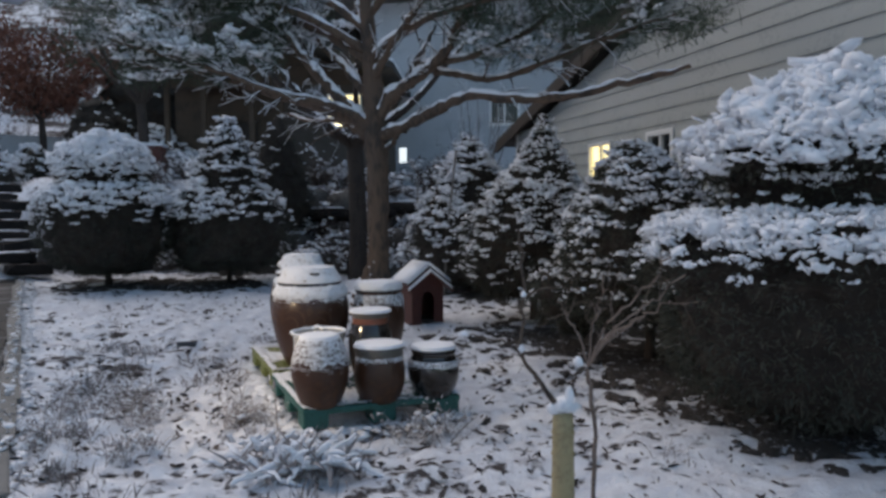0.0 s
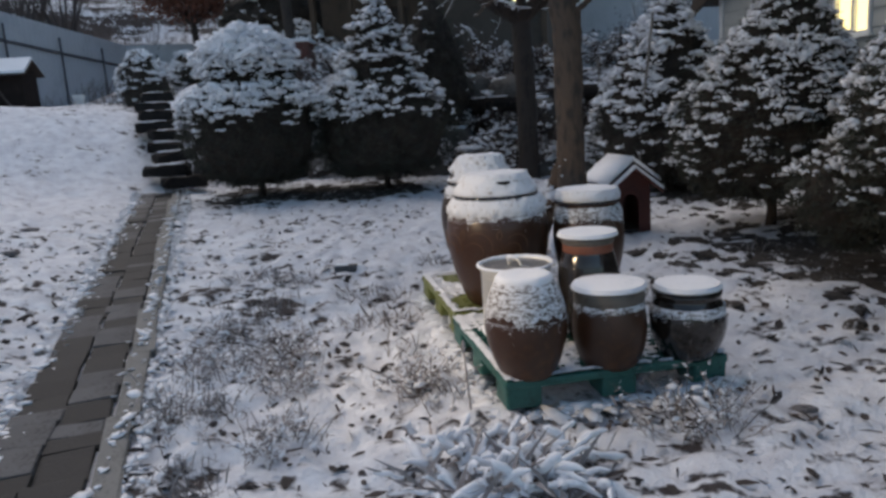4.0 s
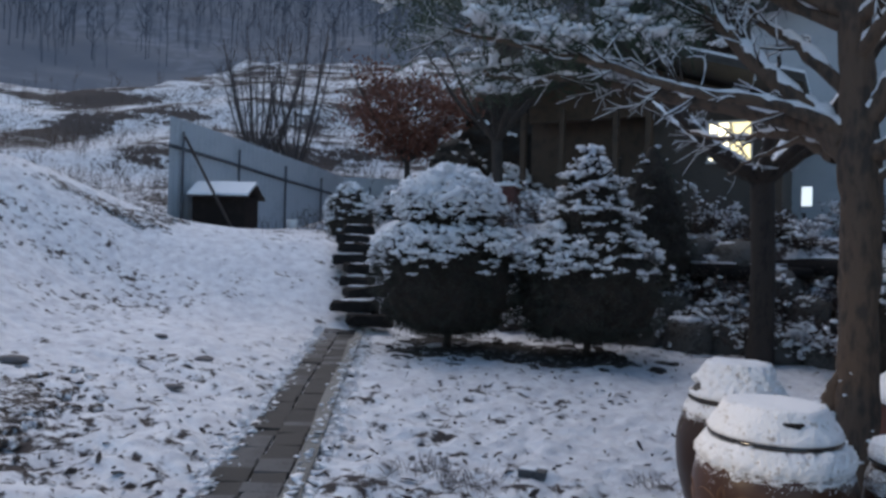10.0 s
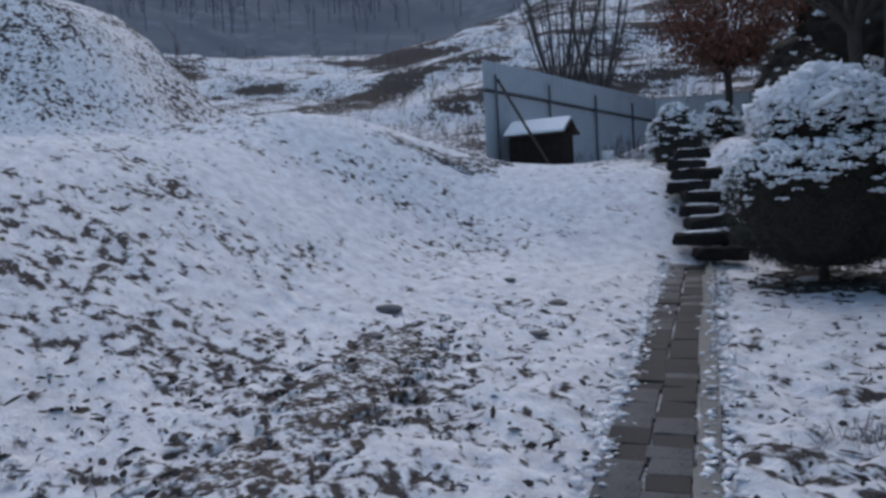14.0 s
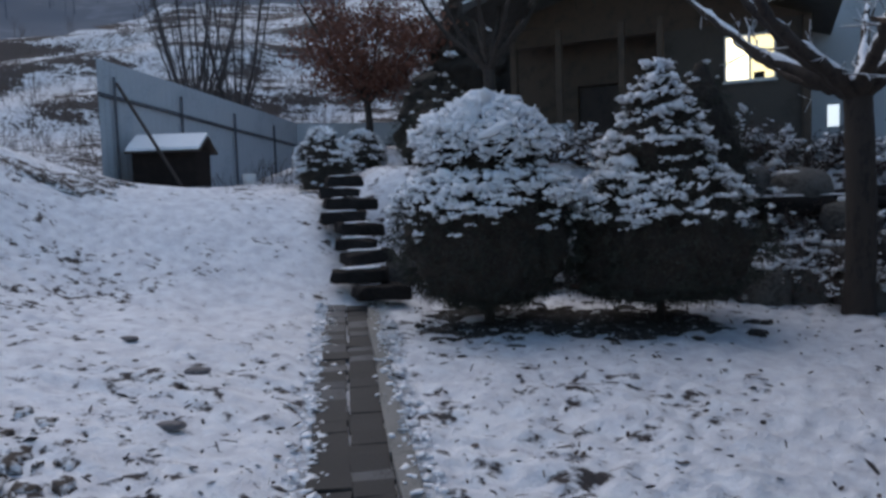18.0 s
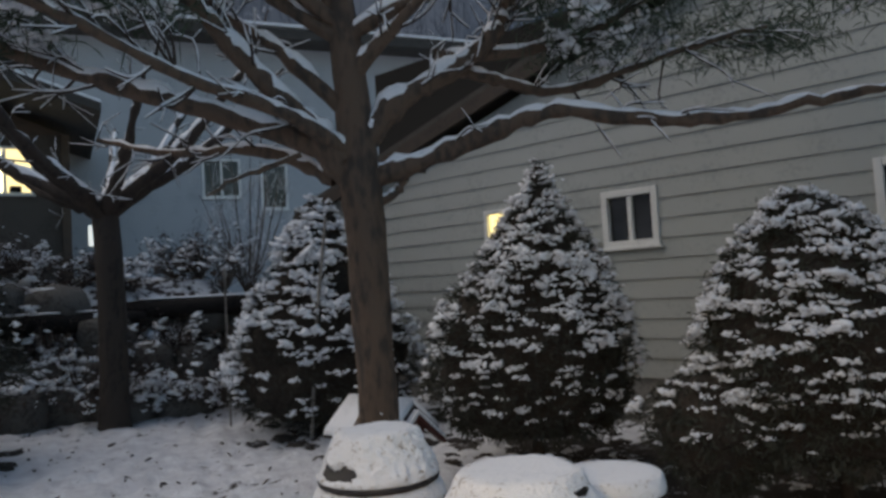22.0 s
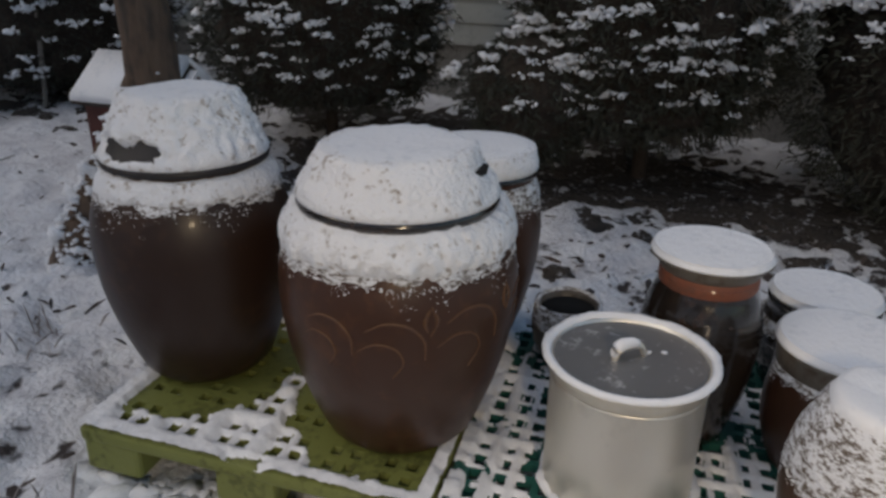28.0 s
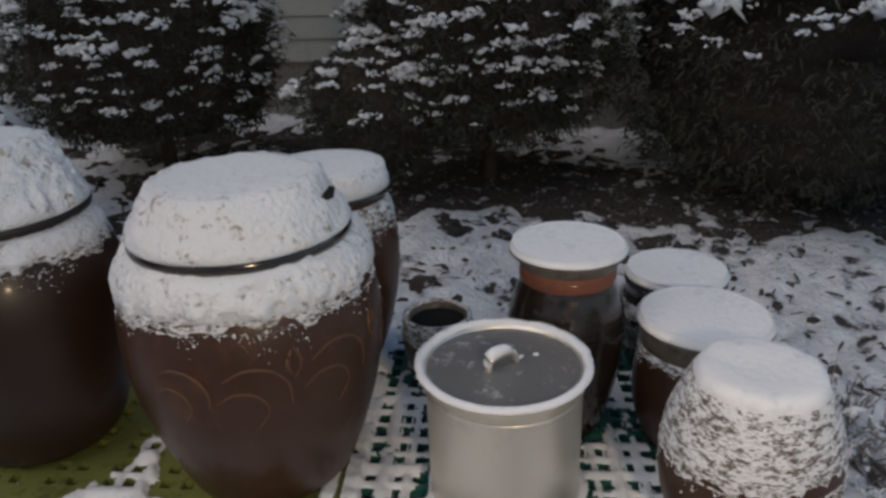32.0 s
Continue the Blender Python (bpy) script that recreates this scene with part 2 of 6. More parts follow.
# ---- materials ----
def material(name, color, rough=0.8, metal=0.0, grain=None, bump=None, spec=0.5, coat=0.0, island=0.0, stretch=None):
    """A surface with two scales of colour change. grain: (other colour, scale, share, fine scale); bump: (scale, height)."""
    m = bpy.data.materials.new(name)
    m.use_nodes = True
    t, ln = m.node_tree.nodes, m.node_tree.links
    b = t["Principled BSDF"]
    b.inputs["Base Color"].default_value = (*color, 1)
    b.inputs["Roughness"].default_value = rough
    b.inputs["Metallic"].default_value = metal
    b.inputs["Specular IOR Level"].default_value = spec
    b.inputs["Coat Weight"].default_value = coat
    b.inputs["Coat Roughness"].default_value = 0.12
    tc = t.new("ShaderNodeTexCoord")
    at = tc.outputs["Object"]
    if stretch:
        mp = t.new("ShaderNodeMapping")
        mp.inputs["Scale"].default_value = stretch
        ln.new(at, mp.inputs["Vector"])
        at = mp.outputs[0]
    last = None
    if grain:
        other, scale, share, fine = grain
        big, small = t.new("ShaderNodeTexNoise"), t.new("ShaderNodeTexNoise")
        for node, sc in ((big, scale), (small, fine)):
            node.inputs["Scale"].default_value, node.inputs["Detail"].default_value = sc, 5
            ln.new(at, node.inputs["Vector"])
        add = t.new("ShaderNodeMath")
        add.operation = "ADD"
        ln.new(big.outputs["Fac"], add.inputs[0])
        ln.new(small.outputs["Fac"], add.inputs[1])
        ramp = t.new("ShaderNodeMapRange")
        ramp.inputs["From Min"].default_value, ramp.inputs["From Max"].default_value = 1.22 - 0.5 * share, 1.42 - 0.5 * share
        ln.new(add.outputs[0], ramp.inputs["Value"])
        mix = t.new("ShaderNodeMix")
        mix.data_type = "RGBA"
        mix.inputs[6].default_value, mix.inputs[7].default_value = (*color, 1), (*other, 1)
        ln.new(ramp.outputs[0], mix.inputs[0])
        last = mix.outputs[2]
    if island:
        geo, info = t.new("ShaderNodeNewGeometry"), t.new("ShaderNodeObjectInfo")
        both = t.new("ShaderNodeMath")
        both.operation = "ADD"
        ln.new(geo.outputs["Random Per Island"], both.inputs[0])
        ln.new(info.outputs["Random"], both.inputs[1])
        span = t.new("ShaderNodeMapRange")
        span.inputs["From Max"].default_value = 2
        span.inputs["To Min"].default_value, span.inputs["To Max"].default_value = 1 - island, 1 + island
        ln.new(both.outputs[0], span.inputs["Value"])
        hsv = t.new("ShaderNodeHueSaturation")
        hsv.inputs["Color"].default_value = (*color, 1)
        if last:
            ln.new(last, hsv.inputs["Color"])
        ln.new(span.outputs[0], hsv.inputs["Value"])
        last = hsv.outputs[0]
    if last:
        ln.new(last, b.inputs["Base Color"])
    if bump:
        nz, bp = t.new("ShaderNodeTexNoise"), t.new("ShaderNodeBump")
        nz.inputs["Scale"].default_value, nz.inputs["Detail"].default_value = bump[0], 6
        bp.inputs["Distance"].default_value, bp.inputs["Strength"].default_value = bump[1], 0.8
        ln.new(at, nz.inputs["Vector"])
        ln.new(nz.outputs["Fac"], bp.inputs["Height"])
        ln.new(bp.outputs[0], b.inputs["Normal"])
    return m


def glowing(name, color, strength):
    m = bpy.data.materials.new(name)
    m.use_nodes = True
    b = m.node_tree.nodes["Principled BSDF"]
    b.inputs["Base Color"].default_value = (*color, 1)
    b.inputs["Emission Color"].default_value = (*color, 1)
    b.inputs["Emission Strength"].default_value = strength
    return m


SNOW = material("snow", (0.84, 0.86, 0.9), 0.75, grain=((0.74, 0.77, 0.82), 6, 0.3, 40), bump=(48, 0.006), spec=0.25)
SNOW_THIN = material("thin_snow", (0.78, 0.8, 0.84), 0.8, grain=((0.15, 0.125, 0.105), 42, 0.56, 130), bump=(70, 0.012), spec=0.2, stretch=(0.7, 0.7, 1.8))
SNOW_CRUST = material("crusted_snow", (0.82, 0.84, 0.88), 0.8, grain=((0.36, 0.32, 0.28), 20, 0.22, 70), bump=(60, 0.016), spec=0.2)
GLAZE = material("brown_glaze", (0.052, 0.022, 0.012), 0.38, grain=((0.08, 0.033, 0.015), 3, 0.35, 22), bump=(9, 0.004), coat=0.12, spec=0.4)
# copy of the brown glaze, darkened for the jar outside the lamp's light
GLAZE_SHADED = material("shaded_brown_glaze", (0.028, 0.014, 0.009), 0.4, grain=((0.044, 0.021, 0.012), 3, 0.35, 22), bump=(9, 0.004), coat=0.1, spec=0.35)
GLAZE_DARK = material("black_glaze", (0.018, 0.014, 0.012), 0.16, grain=((0.05, 0.028, 0.018), 4, 0.25, 30), bump=(14, 0.003), coat=0.5)
GLAZE_MATT = material("matt_black_glaze", (0.016, 0.014, 0.015), 0.55, grain=((0.03, 0.024, 0.022), 6, 0.3, 30), bump=(18, 0.004))
GLAZE_GREY = material("grey_glaze", (0.12, 0.105, 0.09), 0.4, grain=((0.07, 0.05, 0.035), 5, 0.4, 28), bump=(16, 0.003))
TERRACOTTA = material("terracotta", (0.22, 0.072, 0.04), 0.6, grain=((0.15, 0.058, 0.036), 8, 0.4, 40), bump=(40, 0.002))
ENGRAVED = material("engraved_line", (0.12, 0.058, 0.028), 0.6, grain=((0.1, 0.05, 0.03), 20, 0.4, 60))
STEEL = material("brushed_steel", (0.9, 0.86, 0.77), 0.45, 0.9, grain=((0.82, 0.785, 0.7), 4, 0.35, 18), bump=(12, 0.0006))
LID_STEEL = material("wet_steel_lid", (0.22, 0.22, 0.225), 0.42, 0.4, grain=((0.6, 0.6, 0.62), 11, 0.2, 40), bump=(25, 0.002))
GREEN = material("green_plastic", (0.014, 0.105, 0.088), 0.5, grain=((0.006, 0.06, 0.05), 7, 0.4, 40), bump=(40, 0.002))
OLIVE = material("olive_plastic", (0.178, 0.198, 0.055), 0.55, grain=((0.1, 0.11, 0.03), 7, 0.4, 40), bump=(40, 0.002))
BARK = material("pine_bark", (0.125, 0.084, 0.06), 0.9, grain=((0.06, 0.046, 0.038), 5, 0.5, 22), bump=(18, 0.04), stretch=(1, 1, 0.35))
BARK_DARK = material("dark_bark", (0.05, 0.038, 0.032), 0.9, grain=((0.025, 0.02, 0.018), 8, 0.4, 30), bump=(20, 0.02), stretch=(1, 1, 0.35))
TWIG = material("twig", (0.09, 0.065, 0.05), 0.85, grain=((0.05, 0.036, 0.03), 12, 0.4, 50))
YEW = material("yew_leaves", (0.038, 0.042, 0.031), 0.75, island=0.5, grain=((0.038, 0.028, 0.02), 3, 0.35, 30))
YEW_CORE = material("yew_inner", (0.03, 0.023, 0.018), 0.95, grain=((0.045, 0.034, 0.026), 5, 0.4, 30), bump=(12, 0.05))
NEEDLES = material("pine_needles", (0.03, 0.055, 0.03), 0.65, island=0.5)
MAPLE = material("red_maple_leaves", (0.135, 0.05, 0.032), 0.7, island=0.5)
DRY = material("dry_grass", (0.3, 0.27, 0.265), 0.85, island=0.5)
WITHERED = material("withered_leaves", (0.07, 0.052, 0.046), 0.9, island=0.5)
LITTER = material("leaf_litter", (0.075, 0.06, 0.055), 0.9, island=0.6)
SIDING = material("painted_siding", (0.37, 0.395, 0.385), 0.6, grain=((0.31, 0.335, 0.33), 2, 0.35, 24), bump=(50, 0.002))
TRIM = material("white_trim", (0.72, 0.73, 0.72), 0.5, grain=((0.6, 0.61, 0.61), 6, 0.3, 40))
CONCRETE = material("concrete", (0.22, 0.215, 0.205), 0.85, grain=((0.14, 0.138, 0.13), 3, 0.45, 40), bump=(60, 0.006))
STONE_DARK = material("dark_paving_stone", (0.028, 0.027, 0.027), 0.8, grain=((0.03, 0.028, 0.027), 5, 0.4, 45), bump=(45, 0.006), island=0.3)
DARK_ROCK = material("dull_dark_rock", (0.026, 0.023, 0.022), 0.85, grain=((0.016, 0.014, 0.014), 4, 0.45, 25), bump=(16, 0.03), spec=0.12)
STONE = material("paving_stone", (0.098, 0.099, 0.104), 0.8, grain=((0.05, 0.05, 0.052), 5, 0.4, 45), bump=(45, 0.006), island=0.35)
ROCK = material("rock", (0.1, 0.094, 0.088), 0.9, grain=((0.05, 0.046, 0.042), 3, 0.4, 25), bump=(14, 0.03), island=0.3)
WOOD_RED = material("red_stained_wood", (0.1, 0.027, 0.02), 0.65, grain=((0.065, 0.02, 0.016), 6, 0.4, 50), bump=(40, 0.002))
WOOD_DARK = material("dark_wood", (0.045, 0.032, 0.026), 0.75, grain=((0.025, 0.02, 0.018), 6, 0.4, 40), bump=(35, 0.004))
WOOD_BROWN = material("brown_wood", (0.09, 0.06, 0.04), 0.75, grain=((0.05, 0.035, 0.026), 5, 0.4, 40), bump=(35, 0.004))
WOOD_PALE = material("weathered_stake", (0.24, 0.22, 0.2), 0.8, grain=((0.16, 0.145, 0.13), 6, 0.4, 40))
TAN = material("tan_wrap", (0.4, 0.325, 0.18), 0.7, grain=((0.32, 0.25, 0.14), 9, 0.4, 50), bump=(40, 0.004))
SHEET = material("steel_sheet", (0.45, 0.48, 0.52), 0.55, grain=((0.37, 0.4, 0.44), 1.5, 0.35, 20))
PLASTER = material("pale_render", (0.4, 0.43, 0.46), 0.8, grain=((0.32, 0.35, 0.38), 2, 0.35, 30), bump=(40, 0.003))
# brown wall colour, darkened to carry the shade under the deep eaves
MUD_WALL = material("shaded_brown_render", (0.085, 0.07, 0.058), 0.85, grain=((0.055, 0.045, 0.038), 2, 0.4, 30), bump=(40, 0.004))
ROOF = material("roof_shingle", (0.06, 0.055, 0.05), 0.85, grain=((0.035, 0.032, 0.03), 5, 0.4, 40), bump=(30, 0.01))
DARK_GLASS = material("dark_glass", (0.02, 0.023, 0.026), 0.08, spec=0.6)
# near-black for dark things, and for shade in rooms and a jar's mouth
BLACK = material("near_black", (0.008, 0.007, 0.006), 0.95)
LIT = glowing("lit_pane", (0.95, 0.82, 0.4), 1.0)
LIT_PALE = glowing("lit_pane_pale", (1.0, 0.94, 0.66), 1.5)
LIT_DIM = glowing("lit_pane_dim", (0.95, 0.84, 0.46), 0.85)
LIT_COOL = glowing("lit_pane_cool", (0.8, 0.93, 1.0), 0.5)
# distance haze is put into these two blue-grey base colours
HAZY_TWIG = material("hazy_far_woods", (0.09, 0.112, 0.15), 0.95, island=0.4)
HAZY_WOODS = material("hazy_hillside", (0.1, 0.125, 0.165), 0.95, grain=((0.15, 0.18, 0.23), 0.06, 0.35, 0.5))


def snow_ground():
    """Snow with bare specks of soil and leaves showing through."""
    m = bpy.data.materials.new("patchy_snow")
    m.use_nodes = True
    t, ln = m.node_tree.nodes, m.node_tree.links
    b = t["Principled BSDF"]
    b.inputs["Roughness"].default_value = 0.8
    b.inputs["Specular IOR Level"].default_value = 0.2
    tc = t.new("ShaderNodeTexCoord")

    def nz(scale, detail, rough=0.55, stretch=None):
        n = t.new("ShaderNodeTexNoise")
        n.inputs["Scale"].default_value, n.inputs["Detail"].default_value, n.inputs["Roughness"].default_value = scale, detail, rough
        if stretch:
            mp = t.new("ShaderNodeMapping")
            mp.inputs["Scale"].default_value = stretch
            ln.new(tc.outputs["Object"], mp.inputs["Vector"])
            ln.new(mp.outputs[0], n.inputs["Vector"])
        else:
            ln.new(tc.outputs["Object"], n.inputs["Vector"])
        return n.outputs["Fac"]

    def calc(op, a, c):
        n = t.new("ShaderNodeMath")
        n.operation = op
        for k, v in enumerate((a, c)):
            if isinstance(v, float):
                n.inputs[k].default_value = v
            else:
                ln.new(v, n.inputs[k])
        return n.outputs[0]

    def span(v, lo, hi):
        n = t.new("ShaderNodeMapRange")
        n.inputs["From Min"].default_value, n.inputs["From Max"].default_value = lo, hi
        ln.new(v, n.inputs["Value"])
        return n.outputs[0]

    speck, patch, broad = nz(7.5, 6, 0.58, (1, 1.2, 1)), nz(2.6, 4), nz(0.42, 3)
    total = calc("ADD", calc("ADD", speck, calc("MULTIPLY", patch, 0.55)), calc("MULTIPLY", broad, 0.5))
    geo, sep = t.new("ShaderNodeNewGeometry"), t.new("ShaderNodeSeparateXYZ")
    ln.new(geo.outputs["True Normal"], sep.inputs[0])
    steep = calc("MULTIPLY", span(sep.outputs[2], 0.82, 0.55), 0.07)
    away = t.new("ShaderNodeVectorMath")
    away.operation = "LENGTH"
    ln.new(tc.outputs["Object"], away.inputs[0])
    streak = calc("MULTIPLY", span(away.outputs["Value"], 23.0, 34.0), span(nz(0.2, 5, 0.6, (1, 1, 5)), 0.46, 0.62))
    steep = calc("ADD", steep, calc("MULTIPLY", streak, 0.36))
    lawn = t.new("ShaderNodeVectorMath")
    lawn.operation = "DISTANCE"
    ln.new(tc.outputs["Object"], lawn.inputs[0])
    lawn.inputs[1].default_value = (-1.8, 9.6, 0.3)
    bank = t.new("ShaderNodeVectorMath")
    bank.operation = "DISTANCE"
    ln.new(tc.outputs["Object"], bank.inputs[0])
    bank.inputs[1].default_value = (-11.0, 8.5, 2.0)
    deep = calc("ADD", calc("MULTIPLY", span(lawn.outputs["Value"], 4.2, 1.8), 0.1), calc("MULTIPLY", span(bank.outputs["Value"], 6.5, 3.0), 0.075))
    bare = span(calc("SUBTRACT", calc("ADD", total, steep), deep), 1.085, 1.17)
    soil = t.new("ShaderNodeMix")
    soil.data_type = "RGBA"
    soil.inputs[6].default_value, soil.inputs[7].default_value = (0.1, 0.084, 0.082, 1), (0.042, 0.037, 0.037, 1)
    ln.new(nz(22, 3), soil.inputs[0])
    white = t.new("ShaderNodeMix")
    white.data_type = "RGBA"
    white.inputs[6].default_value, white.inputs[7].default_value = (0.84, 0.86, 0.9, 1), (0.6, 0.61, 0.66, 1)
    ln.new(span(calc("ADD", nz(5, 5), calc("MULTIPLY", speck, 0.5)), 0.6, 1.0), white.inputs[0])
    mix = t.new("ShaderNodeMix")
    mix.data_type = "RGBA"
    ln.new(bare, mix.inputs[0])
    ln.new(white.outputs[2], mix.inputs[6])
    ln.new(soil.outputs[2], mix.inputs[7])
    ln.new(mix.outputs[2], b.inputs["Base Color"])
    bp = t.new("ShaderNodeBump")
    bp.inputs["Distance"].default_value, bp.inputs["Strength"].default_value = 0.05, 0.9
    ln.new(calc("SUBTRACT", calc("ADD", nz(9, 6, 0.6), calc("MULTIPLY", nz(34, 3), 0.4)), calc("MULTIPLY", bare, 0.35)), bp.inputs["Height"])
    ln.new(bp.outputs[0], b.inputs["Normal"])
    return m


GROUND = snow_ground()
SOIL = material("damp_soil", (0.07, 0.055, 0.047), 0.95, grain=((0.72, 0.74, 0.78), 7, 0.55, 22), bump=(25, 0.03))

# ---- ground ----
_a = np.linspace(-1, 1, 441)
_p = 270 * (0.026 * _a + 0.974 * _a ** 5)
_x, _y = np.meshgrid(_p - 2.2, _p + 5.5, indexing="ij")
_x, _y = _x.ravel(), _y.ravel()
_z = ground_z(_x, _y)
_flat = np.stack([_x, _y, 0 * _x], 1)
_u = (_x - PATH_K[0]) * PATH_T[0] + (_y - PATH_K[1]) * PATH_T[1]
_s = (_x - PATH_K[0]) * PATH_N[0] + (_y - PATH_K[1]) * PATH_N[1]
_off = smooth(0.0, 0.25, np.abs(_s - 0.26) - 0.3)
_z = _z + _off * (0.026 * vnoise(_flat, 5.5, 3) + 0.034 * vnoise(_flat, 10, 4) + 0.03 * vnoise(_flat, 1.7, 5)) - (1 - _off) * 0.03
_far = smooth(9, 30, np.hypot(_x + 2, _y - 5))
_z = _z + _far * (0.5 * vnoise(_flat, 0.16, 6) + 0.25 * vnoise(_flat, 0.5, 7)) + smooth(45, 120, np.hypot(_x, _y)) * 5 * vnoise(_flat, 0.03, 8)
_i, _j = np.meshgrid(np.arange(440), np.arange(440), indexing="ij")
_k = (_i * 441 + _j).ravel()
ground = hang("ground", arrays("ground", np.stack([_x, _y, _z], 1), np.stack([_k, _k + 441, _k + 442, _k + 1], 1), GROUND),
              None, "thin patchy snow over soil and dead leaves", kind="structure")
ground.data.materials.append(HAZY_WOODS)
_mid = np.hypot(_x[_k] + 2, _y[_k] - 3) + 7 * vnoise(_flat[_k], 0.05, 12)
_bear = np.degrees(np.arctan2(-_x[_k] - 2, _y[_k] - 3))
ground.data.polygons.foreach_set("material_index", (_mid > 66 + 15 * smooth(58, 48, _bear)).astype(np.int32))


def wooded(count, rng, near, far, lo, hi, tall):
    """Bare far trees on the hills: trunks with a few raised limbs."""
    pieces = []
    while len(pieces) < count * 5:
        a, d = radians(rng.uniform(lo, hi)), rng.uniform(near, far)
        x, y = -2 - d * math.sin(a), 3 + d * math.cos(a)
        z, h = gz(x, y) - 0.5, tall * rng.uniform(0.45, 1.25)
        lean = rng.normal(0, 0.05, 2)
        top = np.array([x + lean[0] * h, y + lean[1] * h, z + h])
        pieces.append(tube([(x, y, z), (x + lean[0] * h / 2, y, z + h / 2), top], [0.0075 * h, 0.006 * h, 0.002 * h], 4))
        for _ in range(4):
            k, b = rng.uniform(0.35, 0.8), rng.uniform(0, 6.3)
            s = np.array([x, y, z]) * (1 - k) + top * k
            e = s + h * 0.34 * np.array([0.6 * math.cos(b), 0.5 * math.sin(b), 0.8])
            pieces.append(tube([s, (s + e) / 2 + (0, 0, -0.02 * h), e], [0.006 * h, 0.0045 * h, 0.002 * h], 3))
    return joined([(v, f if f.shape[1] == 4 else f) for v, f in pieces])


_rng = np.random.default_rng(11)
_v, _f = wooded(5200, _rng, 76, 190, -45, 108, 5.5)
tagged(hang("far_wood", arrays("far_wood", _v, _f, HAZY_TWIG)), "leafless woods on the snowy hillside, haze painted into their blue-grey", "trees", kind="stuff")
_v1, _f1 = wooded(420, _rng, 23, 60, -12, 100, 1.7)
_v2, _f2 = wooded(1500, _rng, 19, 36, 34, 66, 1.0)
_v, _f = joined([(_v1, _f1), (_v2, _f2)])
tagged(hang("hill_brush", arrays("hill_brush", _v, _f, TWIG)), "bare brush and saplings on the snowy slope", "brush", kind="stuff")


# ---- paved path and kerb ----
def along(u, s, lift=0.0):
    """A place u metres up the path from its fixed mark and s metres to its left."""
    bend = 0.012 * (u + 2.5) ** 2 * (1 if u < -2.5 else 0)
    x = PATH_K[0] + PATH_T[0] * u + PATH_N[0] * (s + bend)
    y = PATH_K[1] + PATH_T[1] * u + PATH_N[1] * (s + bend)
    return x, y, gz(x, y) + lift


PATH_ANGLE = math.degrees(math.atan2(PATH_T[1], PATH_T[0]))


def slab_mesh(name, lx, ly, h, mat, seed, dent=0.012):
    bm = box(bmesh.new(), (-lx / 2, -ly / 2, -h), (lx / 2, ly / 2, 0), 0.008)
    rng = np.random.default_rng(seed)
    for v in bm.verts:
        v.co.x += rng.normal(0, dent * 0.4)
        v.co.y += rng.normal(0, dent * 0.4)
    me = bpy.data.meshes.new(name)
    bm.normal_update()
    bm.to_mesh(me)
    bm.free()
    me.materials.append(mat)
    return me


path_walk = thing("paved_path", "narrow path of grey paving stones set in snow", "path", kind="structure")
_slabs = [slab_mesh("stone", lx, ly, 0.09, (STONE, STONE_DARK)[k > 3], k) for k, (lx, ly) in enumerate(((0.19, 0.24), (0.24, 0.25), (0.29, 0.23), (0.15, 0.26)) * 2)]
_rng = np.random.default_rng(5)
for col in (0, 1):
    u = -7.5 + 0.1 * col
    while u < 4.9:
        k = int(_rng.integers(0, 4))
        w = (0.19, 0.24, 0.29, 0.15)[k]
        x, y, z = along(u + w / 2, 0.13 + 0.255 * col + _rng.normal(0, 0.008))
        st = hang("stone", _slabs[k + (4 if _rng.uniform() < 0.55 else 0)], path_walk)
        st.location, st.rotation_euler = (x, y, z + 0.008 + _rng.normal(0, 0.005)), (_rng.normal(0, 0.02), _rng.normal(0, 0.02) - 0.09, radians(PATH_ANGLE) + _rng.normal(0, 0.02))
        u += w + 0.012
kerb = thing("kerb", "low worn concrete kerb along the path", "kerb", kind="structure")
_kerbs = [slab_mesh("kerb_stone", 0.97, 0.125, 0.16, CONCRETE, 20 + k, 0.02) for k in range(3)]
for k in range(13):
    u = -7.6 + k * 0.985
    x, y, z = along(u + 0.48, -0.06 - (0.03 if u < 0.2 else 0) + _rng.normal(0, 0.008))
    st = hang("kerb_stone", _kerbs[k % 3], kerb)
    st.location, st.rotation_euler = (x, y, z + 0.045), (_rng.normal(0, 0.03), -0.06, radians(PATH_ANGLE) + _rng.normal(0, 0.015))

_q = []
for _ in range(2400):
    u, s = _rng.uniform(-7.5, 5.2), (-0.17 if _rng.uniform() < 0.55 else 0.54) + _rng.normal(0, 0.06)
    _q.append(along(u, s, 0.05 if -0.12 < s < 0.0 else 0.02 if s < 0.2 else 0.005))
_v, _f = scatter(BALL1, np.array(_q), np.minimum(0.019 * _rng.lognormal(-0.2, 0.5, (2400, 1)), 0.036) * np.array([[1.6, 1.1, 0.26]]), _rng, 0.3, 0.4)
tagged(hang("path_snow", arrays("path_snow", _v, _f, SNOW)), "ragged snow spilling over the path's edges", "snow", kind="stuff")

# ---- rough stone steps up to the terrace ----
steps = thing("stone_steps", "rough dark stone steps with snow on the treads", "steps", kind="structure")


def rough_rock(name, size, seed, mat, level=2):
    v, f = ball_template(level)
    v = np.sign(v) * np.abs(v) ** 0.7
    v = v * (1 + 0.16 * vnoise(v, 1.8, seed)[:, None] + 0.07 * vnoise(v, 5, seed + 3)[:, None]) * np.array(size)
    return arrays(name, v, f, mat, flat=False)


